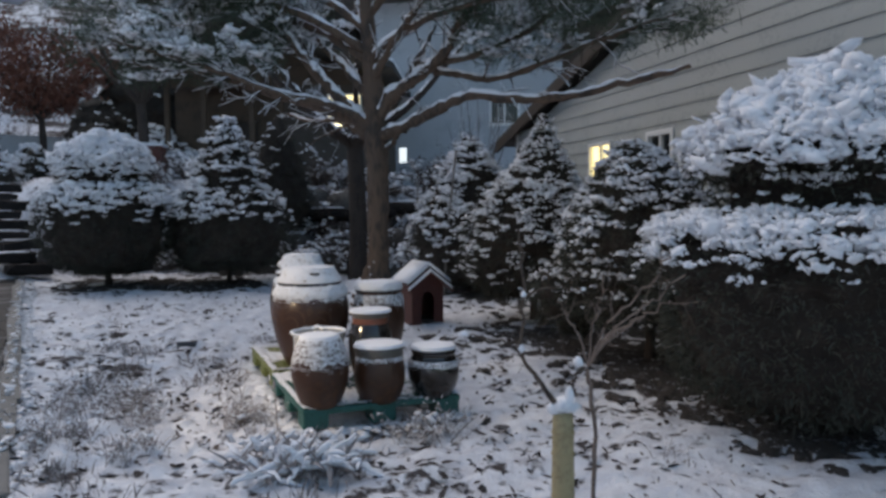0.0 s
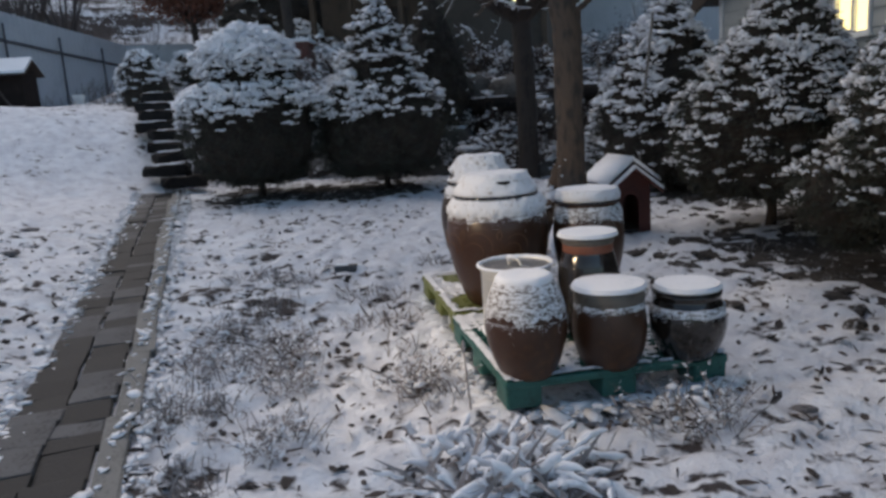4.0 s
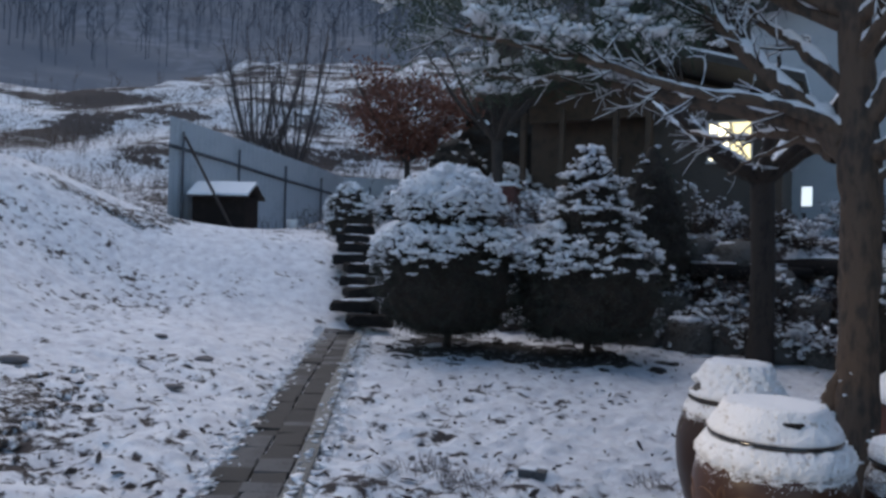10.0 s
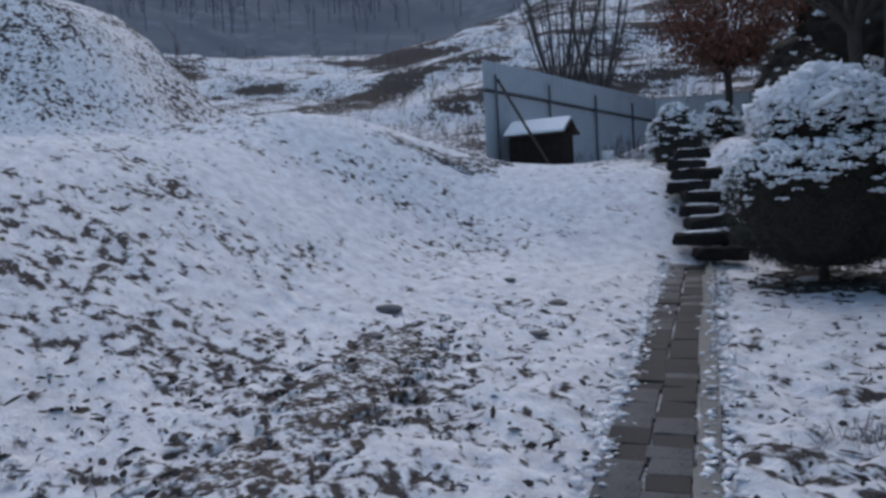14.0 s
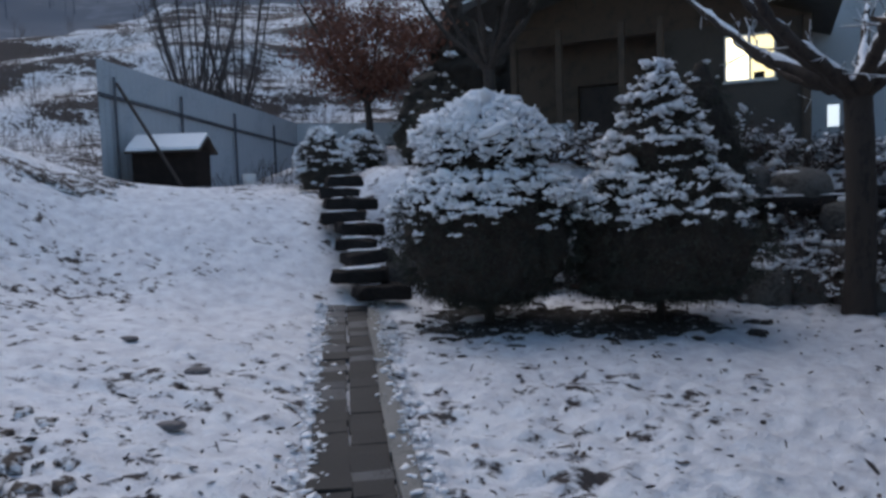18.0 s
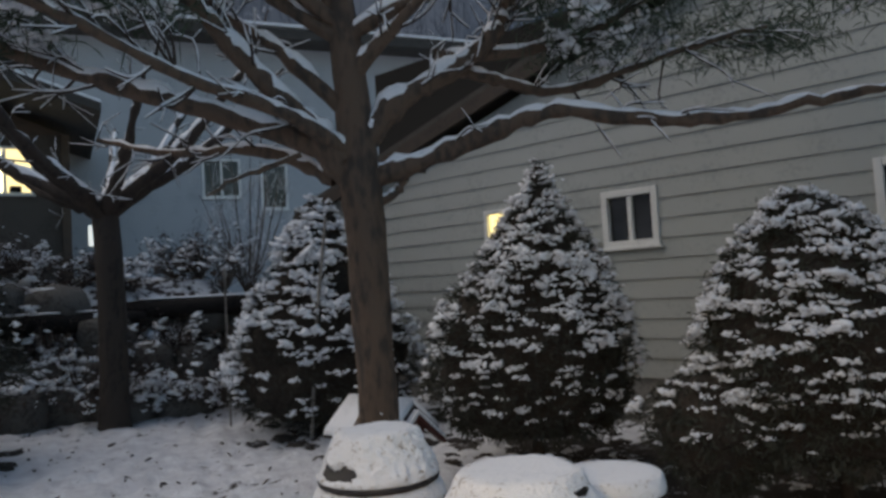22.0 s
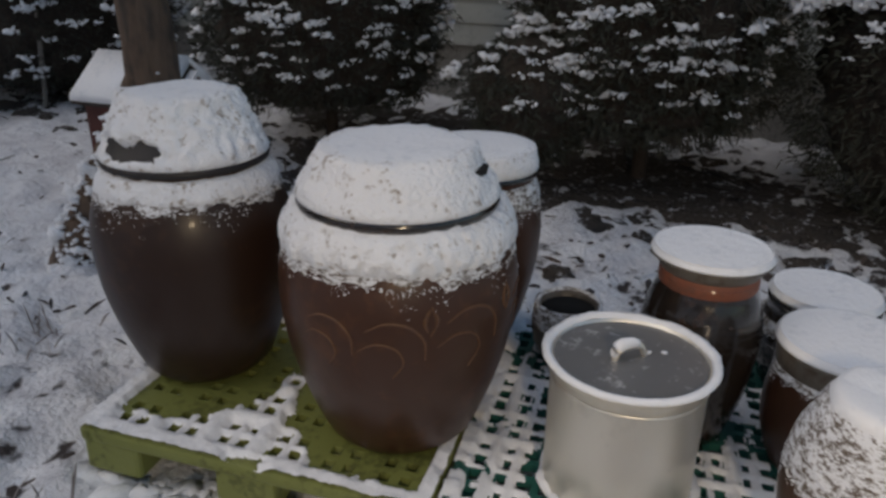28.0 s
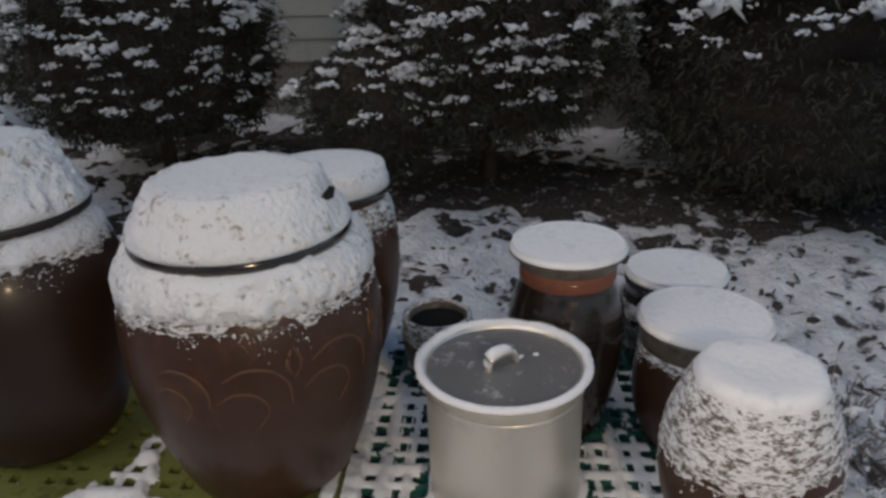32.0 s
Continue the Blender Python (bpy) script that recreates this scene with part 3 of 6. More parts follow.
def step_mesh(name, lx, ly, h, seed, mat):
    bm = box(bmesh.new(), (-lx / 2, -ly / 2, -h), (lx / 2, ly / 2, 0), 0.03)
    bmesh.ops.subdivide_edges(bm, edges=[e for e in bm.edges if e.calc_length() > 0.2], cuts=4, use_grid_fill=True)
    p = np.array([v.co[:] for v in bm.verts])
    k = vnoise(p, 4, seed)
    k2 = vnoise(p, 9, seed + 1)
    for v, a, b in zip(bm.verts, k, k2):
        v.co += Vector((0.055 * a + 0.02 * b, 0.05 * b + 0.03 * a, 0.03 * b))
    me = bpy.data.meshes.new(name)
    bm.normal_update()
    bm.to_mesh(me)
    bm.free()
    me.materials.append(mat)
    return me


_s0, _s1 = np.array([-7.46, 10.81, 0.80]), np.array([-9.62, 13.2, 2.3])
_sa = math.degrees(math.atan2(_s1[1] - _s0[1], _s1[0] - _s0[0]))
for k in range(9):
    c = _s0 + (_s1 - _s0) * (k / 8) + np.array([0.05 * (-1) ** k, 0.04 * (-1) ** k, -0.02]) + _rng.normal(0, 0.03, 3) * (1, 1, 0.3)
    wide = _rng.uniform(0.56, 0.8)
    st = hang("step", step_mesh("step", 0.46, wide, 0.17, 40 + k, DARK_ROCK), steps)
    st.location, st.rotation_euler = c, (_rng.normal(0, 0.05), 0, radians(_sa) + _rng.normal(0, 0.12))
    if k:
        sn = hang("snow", rough_rock("snow", (0.15, wide * 0.36, 0.016), 60 + k, SNOW, 3), steps, "thin snow on the tread")
        sn.location, sn.rotation_euler = c + np.array([-0.06, 0.07, 0.012]), (0, 0, radians(_sa) + _rng.normal(0, 0.2))

# ---- rockery below the terrace ----
_rocks = [rough_rock("rock", (0.42, 0.36, 0.3), 70 + k, ROCK) for k in range(4)]
_caps = [rough_rock("snow_cap", (0.24, 0.2, 0.05), 80 + k, SNOW) for k in range(3)]
for k in range(36):
    x = -7.9 + 8.1 * (k + _rng.uniform(-0.3, 0.3)) / 36
    row = k % 3
    y = 13.3 + 0.12 * (x + 2) + 0.65 * row + _rng.normal(0, 0.12)
    r = tagged(hang("boulder", _rocks[k % 4]), "dark rockery boulder with a cap of snow", "rock", "rockery boulders")
    sc = _rng.uniform(0.7, 1.25)
    r.location, r.scale, r.rotation_euler = (x, y, gz(x, y) + 0.12 * sc), (sc, sc, sc), (0, 0, _rng.uniform(0, 6))
    cap = hang("snow_cap", _caps[k % 3], r)
    cap.location = (0.03, -0.02, 0.27)
ledge = rough_rock("ledge_rock", (1.9, 0.3, 0.16), 91, DARK_ROCK)
for x, y, z, a in ((-0.6, 14.6, 1.72, -8), (-3.4, 14.3, 1.6, 5)):
    r = tagged(hang("ledge", ledge), "long flat ledge stone with a line of snow", "rock")
    r.location, r.rotation_euler = (x, y, z), (0, 0, radians(a))
    cap = hang("snow", rough_rock("snow", (1.3, 0.12, 0.02), 93, SNOW), r)
    cap.location = (0.1, -0.1, 0.145)


# ---- siding house ----
WALL_C, WALL_D = np.array([1.08, 13.63]), np.array([0.404, -0.915])
WALL_A = math.degrees(math.atan2(WALL_D[1], WALL_D[0]))
siding_house = thing("siding_house", "pale grey house clad in wide lap siding, one window lit", "house", at=(WALL_C[0], WALL_C[1], 0), turn=WALL_A)
# local axes: x along the wall towards the viewer's end, y out of the house is -y
OPEN = [(4.47, 5.05, 2.12, 2.67), (2.85, 3.47, 2.12, 2.65), (7.06, 8.97, 1.58, 2.63)]
LAP = 0.205


def lap_board(x0, x1, z, h=None, tilt=(0.0, 0.0)):
    h = LAP + 0.012 if h is None else h
    v, f = [], []
    for x, lean in ((x0, tilt[0]), (x1, tilt[1])):
        v += [(x, 0.0, z), (x, -0.03, z), (x + lean, -0.012, z + h), (x + lean, 0.0, z + h)]
    f = [(0, 1, 5, 4), (1, 2, 6, 5), (2, 3, 7, 6), (3, 0, 4, 7), (0, 3, 2, 1), (4, 5, 6, 7)]
    return mesh_of("siding_board", v, f, SIDING, flat=True)


z, row = 0.72, 0
while z < 5.3:
    left = max(0.0, (z - 2.98) / 0.29)
    right = min(13.0, 14.6 - (z - 3.15) / 0.29) if z > 3.15 else 13.0
    cuts = [(left, right)]
    for a, b, lo, hi in OPEN:
        if z + LAP > lo and z < hi:
            if z < lo:
                hang("siding_board", lap_board(a, b, z, lo - z), siding_house)
            if z + LAP > hi:
                hang("siding_board", lap_board(a, b, hi, z + LAP - hi), siding_house)
            cuts = [q for c in cuts for q in ((c[0], min(c[1], a)), (max(c[0], b), c[1])) if q[1] - q[0] > 0.02]
    for c in cuts:
        hang("siding_board", lap_board(c[0], c[1], z, None, (LAP / 0.29 if c[0] == left and left > 0 else 0.0, 0.0)), siding_house)
    z += LAP
boxed("foundation", (0.0, 0.0, -0.3), (13.0, 0.2, 0.73), CONCRETE, siding_house, 0.01, "bare concrete foundation")
boxed("end_wall", (0.02, 0.06, 0.2), (0.22, 7.0, 3.1), SIDING, siding_house, 0.0)
# black panel added as the darkness inside the rooms
boxed("room_dark_panel", (0.1, 0.9, 0.3), (13.0, 1.0, 5.2), BLACK, siding_house, 0.0, "black panel painted as the darkness of the rooms")
boxed("corner_board", (-0.06, -0.045, 0.6), (0.05, 0.06, 3.2), TRIM, siding_house, 0.006)


def roof_slab(x0, z0, x1, z1, y0, y1, h):
    v = []
    for x, zz in ((x0, z0), (x1, z1)):
        v += [(x, y0, zz), (x, y1, zz), (x, y1, zz + h), (x, y0, zz + h)]
    return v, [(0, 1, 5, 4), (1, 2, 6, 5), (2, 3, 7, 6), (3, 0, 4, 7), (0, 3, 2, 1), (4, 5, 6, 7)]


for n, mat, args in (("roof", ROOF, (-0.7, 2.96, 7.4, 5.31, -0.2, 8, 0.12)), ("roof", ROOF, (7.4, 5.31, 15.2, 3.05, -0.2, 8, 0.12)),
                     ("rake_board", WOOD_DARK, (-0.7, 2.83, 7.4, 5.18, -0.225, -0.16, 0.17)), ("rake_board", WOOD_DARK, (7.4, 5.18, 15.2, 2.92, -0.225, -0.16, 0.17))):
    v, f = roof_slab(*args)
    rf = hang(n, mesh_of(n, v, f, mat, flat=True), siding_house)
    if n == "roof":
        v, f = roof_slab(args[0], args[1] + 0.125, args[2], args[3] + 0.125, 0.1, 8, 0.06)
        hang("snow", mesh_of("snow", v, f, SNOW, flat=True), rf)


def sash_window(parent, a, b, lo, hi, panes, glass, face=0.0, trim=0.07, label=""):
    """A window in a wall whose outer face lies at y = face: trim, sash bars, panes, sill."""
    fr = part("window", box(box(box(box(bmesh.new(), (a - trim, face - 0.05, lo - trim), (a, face + 0.1, hi + trim), 0.006),
              (b, face - 0.05, lo - trim), (b + trim, face + 0.1, hi + trim), 0.006),
              (a, face - 0.05, hi), (b, face + 0.1, hi + trim), 0.006), (a, face - 0.05, lo - trim), (b, face + 0.1, lo), 0.006), TRIM, parent, label, flat=True)
    for k in range(panes - 1):
        x = a + (b - a) * (k + 1) / panes
        boxed("bar", (x - 0.025, face - 0.03, lo), (x + 0.025, face + 0.06, hi), TRIM, fr, 0.004)
    for k in range(panes):
        x0, x1 = a + (b - a) * k / panes + (0.026 if k else 0.0), a + (b - a) * (k + 1) / panes - (0.026 if k < panes - 1 else 0.0)
        boxed("pane", (x0, face + 0.02, lo), (x1, face + 0.03, hi), glass if not isinstance(glass, list) else glass[k], fr, 0.0)
    boxed("sill", (a - trim - 0.03, face - 0.08, lo - trim - 0.03), (b + trim + 0.03, face + 0.02, lo - trim + 0.003), TRIM, fr, 0.005)
    return fr


sash_window(siding_house, 4.51, 5.01, 2.16, 2.63, 2, DARK_GLASS, label="small two-pane window, dark")
sash_window(siding_house, 2.88, 3.47, 2.14, 2.63, 2, [LIT, LIT_DIM], trim=0.05, label="small window lit yellow")
sash_window(siding_house, 7.1, 8.93, 1.62, 2.59, 3, DARK_GLASS, label="large dark window with pale frame")


# ---- lit brown house on the terrace ----
def wall_with(parent, name, x0, x1, z0, z1, holes, mat, y=0.0, thick=0.2):
    """A wall built round its openings out of butted blocks."""
    xs = sorted({x0, x1, *[h[0] for h in holes], *[h[1] for h in holes]})
    for a, b in zip(xs, xs[1:]):
        zs = sorted([(h[2], h[3]) for h in holes if h[0] <= a and h[1] >= b])
        lo = z0
        for p, q in zs + [(z1, z1)]:
            if p > lo:
                boxed(name, (a, y, lo), (b, y + thick, p), mat, parent, 0.0)
            lo = q


HX = -4.1
brown_house = thing("brown_house", "low brown house under deep dark eaves, one window lit", "house", at=(HX, 18.81, 0), turn=3)
wall_with(brown_house, "wall", -1.2, 1.5, 1.4, 5.15, [(0.0, 0.86, 4.03, 4.86)], MUD_WALL)
boxed("side_wall", (-4.6, 0.7, 1.4), (-4.4, 5.0, 5.9), WOOD_BROWN, brown_house, 0.0)
wall_with(brown_house, "wall", -4.4, -1.2, 1.4, 5.9, [(-3.2, -2.2, 2.3, 4.3)], WOOD_BROWN, y=0.7)
boxed("side_wall", (-1.25, 0.0, 1.4), (-1.2, 0.75, 5.15), MUD_WALL, brown_house, 0.0)
boxed("side_wall", (1.3, 0.2, 1.4), (1.5, 5.0, 5.0), MUD_WALL, brown_house, 0.0)
boxed("back_wall", (-4.4, 4.9, 1.4), (1.3, 5.0, 4.95), MUD_WALL, brown_house, 0.0)
boxed("corner_post", (1.36, -0.12, 1.8), (1.52, -0.002, 5.15), WOOD_BROWN, brown_house, 0.02)
sash_window(brown_house, 0.0, 0.86, 4.03, 4.86, 2, [LIT_PALE, LIT_DIM], trim=0.04, label="lit two-pane window")
boxed("pot", (0.5, 0.0, 4.0), (0.7, 0.018, 4.16), BLACK, brown_house, 0.01, "dark thing on the inner sill")
part("door", box(bmesh.new(), (-3.18, 0.78, 2.3), (-2.22, 0.84, 4.28), 0.01), WOOD_DARK, brown_house, "dark wooden door", flat=True)
for x in (-4.3, -3.3, -2.0, -1.25):
    boxed("porch_post", (x, -0.75, 1.6), (x + 0.13, -0.62, 5.3), WOOD_BROWN, brown_house, 0.01)
for n, mat, args in (("roof", ROOF, (-4.9, 5.62, -1.9, 6.5, -1.9, 6, 0.16)), ("roof", ROOF, (-1.9, 6.5, 2.0, 5.2, -1.9, 6, 0.16))):
    v, f = roof_slab(*args)
    rf = hang(n, mesh_of(n, v, f, mat, flat=True), brown_house)
    v, f = roof_slab(args[0], args[1] + 0.17, args[2], args[3] + 0.17, -1.85, 6, 0.06)
    hang("snow", mesh_of("snow", v, f, SNOW, flat=True), rf)
gv = [(-4.4, 0.0, 5.15), (-4.4, 0.0, 5.8), (-1.9, 0.0, 6.48), (1.5, 0.0, 5.15)]
gv += [(x, 0.2, zz) for x, _, zz in gv]
hang("gable", mesh_of("gable", gv, [(0, 3, 2, 1), (4, 5, 6, 7), (0, 1, 5, 4), (1, 2, 6, 5), (2, 3, 7, 6), (3, 0, 4, 7)], WOOD_BROWN, flat=True), brown_house, "boarded gable in the shade of the eaves")

# ---- pale house behind ----
pale_house = thing("pale_house", "pale blue-grey rendered house with small dark windows", "house", at=(-1.3, 21.6, 0), turn=-2)
_holes = [(1.55, 2.35, 4.35, 5.2), (2.95, 3.5, 4.05, 5.1), (5.2, 6.0, 4.3, 5.2)]
wall_with(pale_house, "wall", -2.5, 9.0, 1.4, 8.2, _holes, PLASTER)
for h in _holes:
    sash_window(pale_house, *h, 2 if h[1] - h[0] > 0.7 else 1, DARK_GLASS, trim=0.06)
# here too a black panel is painted as the unlit interior
boxed("room_dark_panel", (-2.5, 0.8, 1.4), (9, 0.9, 8), BLACK, pale_house, 0.0)
v, f = roof_slab(-3.2, 8.1, 9.6, 8.2, -0.8, 6, 0.25)
hang("roof", mesh_of("roof", v, f, ROOF, flat=True), pale_house)
boxed("roof_snow", (-3.2, -0.75, 8.46), (9.6, 6, 8.54), SNOW, pale_house, 0.02)
lantern = thing("glowing_panel", "narrow white panel glowing beside the house", "lamp", at=(-2.25, 19.7, 1.9))
boxed("panel", (-0.06, -0.02, 1.15), (0.15, 0.02, 1.58), LIT_COOL, lantern, 0.01)
boxed("post", (-0.03, -0.015, -0.6), (0.03, 0.015, 1.0), WOOD_DARK, lantern, 0.004)

# ---- sheet-metal fence with posts and a brace ----
POST = material("galvanised_post", (0.12, 0.125, 0.14), 0.7, 0.2, grain=((0.08, 0.08, 0.09), 4, 0.4, 30), spec=0.2)
fence = thing("sheet_fence", "tall fence of pale steel sheets on posts", "fence")
FL = [(-15.9, 13.45), (-16.25, 15.6), (-16.6, 17.8), (-17.1, 20.0), (-17.7, 22.2), (-14.2, 25.2), (-10.5, 26.5)]
FT = [5.05, 4.9, 4.72, 4.6, 4.5, 4.5, 4.5]
for k in range(len(FL) - 1):
    (x0, y0), (x1, y1) = FL[k], FL[k + 1]
    n = 22
    v, f = [], []
    dx, dy = x1 - x0, y1 - y0
    L = math.hypot(dx, dy)
    for i in range(n + 1):
        t = i / n
        o = (0.007 if i % 2 else -0.007)
        px, py, top = x0 + dx * t + o * dy / L, y0 + dy * t - o * dx / L, FT[k] + (FT[k + 1] - FT[k]) * t
        bot = gz(px, py) - 0.1
        for q in (0.0, 0.012):
            v += [(px + q * dy / L, py - q * dx / L, bot), (px + q * dy / L, py - q * dx / L, top)]
    for i in range(n):
        a, b = i * 4, i * 4 + 4
        f += [(a, b, b + 1, a + 1), (b + 2, a + 2, a + 3, b + 3), (a + 1, b + 1, b + 3, a + 3)]
    sh = hang("sheet", mesh_of("sheet", v, f, SHEET, flat=True), fence)
    mid = (FT[k] + FT[k + 1]) / 2
    m = look((x0, y0, FT[k] - 0.75), (x1, y1, FT[k + 1] - 0.75))
    rv, rf = tube([(x0 + 0.05, y0 - 0.03, FT[k] - 0.75), (x1 + 0.05, y1 - 0.03, FT[k + 1] - 0.75)], [0.045, 0.045], 6)
    hang("rail", mesh_of("rail", rv, rf, POST), fence)
for k in range(len(FL)):
    for t in ((0.2,) if k + 1 < len(FL) else (0.0,)):
        x = FL[k][0] + (FL[min(k + 1, 6)][0] - FL[k][0]) * t + 0.1
        y = FL[k][1] + (FL[min(k + 1, 6)][1] - FL[k][1]) * t - 0.04
        v, f = tube([(x, y, gz(x, y) - 0.1), (x, y, FT[k] - 0.35)], [0.03, 0.03], 8)
        hang("post", mesh_of("post", v, f, POST), fence)
v, f = tube([(-15.75, 13.8, 4.55), (-14.1, 13.95, gz(-14.1, 13.95))], [0.035, 0.035], 8)
hang("brace", mesh_of("brace", v, f, WOOD_DARK), fence)

# ---- far kennel ----
KENNEL_WOOD = material("blackened_wood", (0.022, 0.016, 0.014), 0.85, grain=((0.035, 0.026, 0.022), 6, 0.4, 40), bump=(35, 0.004), spec=0.15)
KX, KY = -15.05, 14.55
kennel = thing("kennel", "large dark wooden dog kennel with a snowy lean roof", "kennel", at=(KX, KY, gz(KX, KY)), turn=27)
for lo, hi in (((-0.75, -0.5, 0), (0.75, -0.44, 0.82)), ((-0.75, 0.44, 0), (0.75, 0.5, 0.82)), ((0.69, -0.44, 0), (0.75, 0.44, 0.82)), ((-0.75, -0.44, 0), (-0.69, -0.1, 0.82))):
    boxed("wall_panel", lo, hi, KENNEL_WOOD, kennel, 0.008)
rv = [(-0.85, -0.66, 0.76), (0.9, -0.66, 0.76), (0.9, 0.0, 1.12), (-0.85, 0.0, 1.12), (-0.85, 0.66, 0.76), (0.9, 0.66, 0.76)]
rv += [(x, y, zz + 0.05) for x, y, zz in rv]
rfc = [(0, 1, 2, 3), (3, 2, 5, 4), (6, 9, 8, 7), (9, 10, 11, 8), (0, 6, 7, 1), (1, 7, 8, 2), (2, 8, 11, 5), (5, 11, 10, 4), (4, 10, 9, 3), (3, 9, 6, 0)]
rf = hang("roof", mesh_of("roof", rv, rfc, WOOD_DARK, flat=True), kennel)
hang("snow", mesh_of("snow", [(x * 0.97, y * 0.97, zz + (0.052 if k < 6 else 0.075)) for k, (x, y, zz) in enumerate(rv)], rfc, SNOW, flat=True), rf)
kennel.scale = (0.92, 0.92, 0.94)
bucket = thing("bucket", "small pale bucket on the snow by the fence", "bucket", at=(-15.1, 17.0, gz(-15.1, 17.0)))
turned("body", [(0.001, 0.0), (0.13, 0.0), (0.17, 0.3), (0.155, 0.3), (0.12, 0.03)], TRIM, bucket, 20)
_rng = np.random.default_rng(19)


def soil_patches(parent, rows, lo, hi, seed, mat=None, fringe=False):
    """Thin ragged patches of bare soil strewn along a line: rows of (x, y, spread, count)."""
    k, pieces = seed, []
    for (x0, y0), (x1, y1), spread, count in rows:
        for _ in range(count):
            t = _rng.uniform(0, 1)
            x, y = x0 + (x1 - x0) * t + _rng.normal(0, spread), y0 + (y1 - y0) * t + _rng.normal(0, spread)
            k += 1
            v, f = lathe([(0.001, 0.03), (0.3, 0.032), (0.6, 0.03), (0.82, 0.018), (1.0, -0.03)], 14 if fringe else 28)
            sc = _rng.uniform(lo, hi)
            v = v * (1 + 0.4 * vnoise(v, 2.2, k)[:, None] + 0.35 * vnoise(v, 5, k + 40)[:, None]) * (sc * _rng.uniform(1.0, 2.2), sc, 0.7)
            v = v @ np.array(Euler((0, 0, math.atan2(y1 - y0, x1 - x0) + _rng.normal(0, 0.4))).to_matrix()).T
            v = np.stack([x + v[:, 0], y + v[:, 1], ground_z(x + v[:, 0], y + v[:, 1]) + v[:, 2]], 1)
            if fringe:
                pieces.append((v, f))
            else:
                hang("soil_patch", mesh_of("soil_patch", v, f, mat or SOIL), parent)
    if fringe:
        v, f = joined(pieces)
        hang("litter_specks", arrays("litter_specks", v, f, mat or SOIL), parent, kind="stuff")


track = thing("worn_track", "worn track of bare brown soil through the snow", "soil", kind="structure")
soil_patches(track, [((-4.4, 2.7), (-6.8, 5.4), 0.1, 40)], 0.1, 0.26, 400)
soil_patches(track, [((-4.4, 2.7), (-7.0, 5.7), 0.24, 260)], 0.02, 0.07, 450, None, True)
cut = thing("bank_cut", "eroded brown edge of the bank beside the kennel", "soil", kind="structure")
soil_patches(cut, [((-13.9, 9.1), (-12.5, 10.5), 0.12, 40), ((-12.5, 10.4), (-13.6, 12.6), 0.28, 40)], 0.08, 0.22, 500)
# bare needle litter; the yews' shade on the ground is in its colour too
SHADED_BED = material("shaded_needle_bed", (0.045, 0.038, 0.034), 0.95, grain=((0.6, 0.62, 0.67), 8, 0.2, 30), bump=(30, 0.03))
bed = thing("shaded_needle_bed", "bare ground littered with needles under the yews, their shade painted in", "soil", kind="structure")
soil_patches(bed, [((1.2, 8.4), (2.5, 6.3), 0.2, 90), ((2.4, 6.2), (3.2, 4.4), 0.16, 60), ((0.2, 11.1), (0.8, 10.8), 0.24, 24), ((-6.1, 10.6), (-3.8, 11.5), 0.22, 70), ((1.3, 9.6), (3.3, 7.2), 0.2, 40)], 0.1, 0.24, 700, SHADED_BED)
soil_patches(bed, [((1.0, 8.4), (2.4, 6.2), 0.45, 520), ((2.4, 6.2), (3.2, 4.2), 0.3, 360), ((0.2, 11.0), (0.8, 10.6), 0.45, 160), ((-6.1, 10.45), (-3.8, 11.35), 0.42, 420), ((1.3, 9.5), (3.2, 7.2), 0.35, 200)], 0.025, 0.085, 2000, SHADED_BED, True)
# small crate and pale panel on the terrace
crate = thing("garden_crate", "dark crate with a snowy lid on the terrace", "crate", at=(-8.2, 16.6, gz(-8.2, 16.6)), turn=15)
boxed("body", (-0.4, -0.3, 0), (0.4, 0.3, 0.85), WOOD_RED, crate, 0.02)
boxed("snow", (-0.45, -0.35, 0.852), (0.45, 0.35, 0.93), SNOW, crate, 0.03)
panel = thing("low_screen", "pale low garden screen beside the crate", "screen", at=(-7.3, 16.9, gz(-7.3, 16.9)), turn=8)
boxed("board", (-0.5, -0.02, 0), (0.6, 0.02, 0.8), PLASTER, panel, 0.005)
# bare trodden earth before the kennel
v, f = lathe([(0.001, 0.03), (0.6, 0.028), (1.1, 0.0), (1.3, -0.06)], 28, 0.03, 3, 9)
soil = tagged(hang("bare_soil", mesh_of("bare_soil", [(-16.0 + a * 1.9, 13.3 + b * 0.9, gz(-16.0 + a * 1.9, 13.3 + b * 0.9) + c) for a, b, c in v], f, LITTER)), "bare brown trodden soil beside the kennel", "soil", kind="structure")


# ---- pallets ----
PE, PV = np.array([0.866, 0.5]), np.array([-0.5, 0.866])


def deck_z(x, y):
    return 0.22 + 0.0406 * (x * PV[0] + y * PV[1] - 3.85) - 0.045 * (x * PE[0] + y * PE[1] - 1.81)


JARS_AT = [(-1.06, 6.105, 0.2), (-0.777, 5.428, 0.22), (-0.22, 5.68, 0.17), (-0.11, 4.82, 0.12), (0.03, 4.45, 0.14), (0.42, 4.65, 0.14), (-0.36, 4.23, 0.15), (-0.528, 4.804, 0.225)]


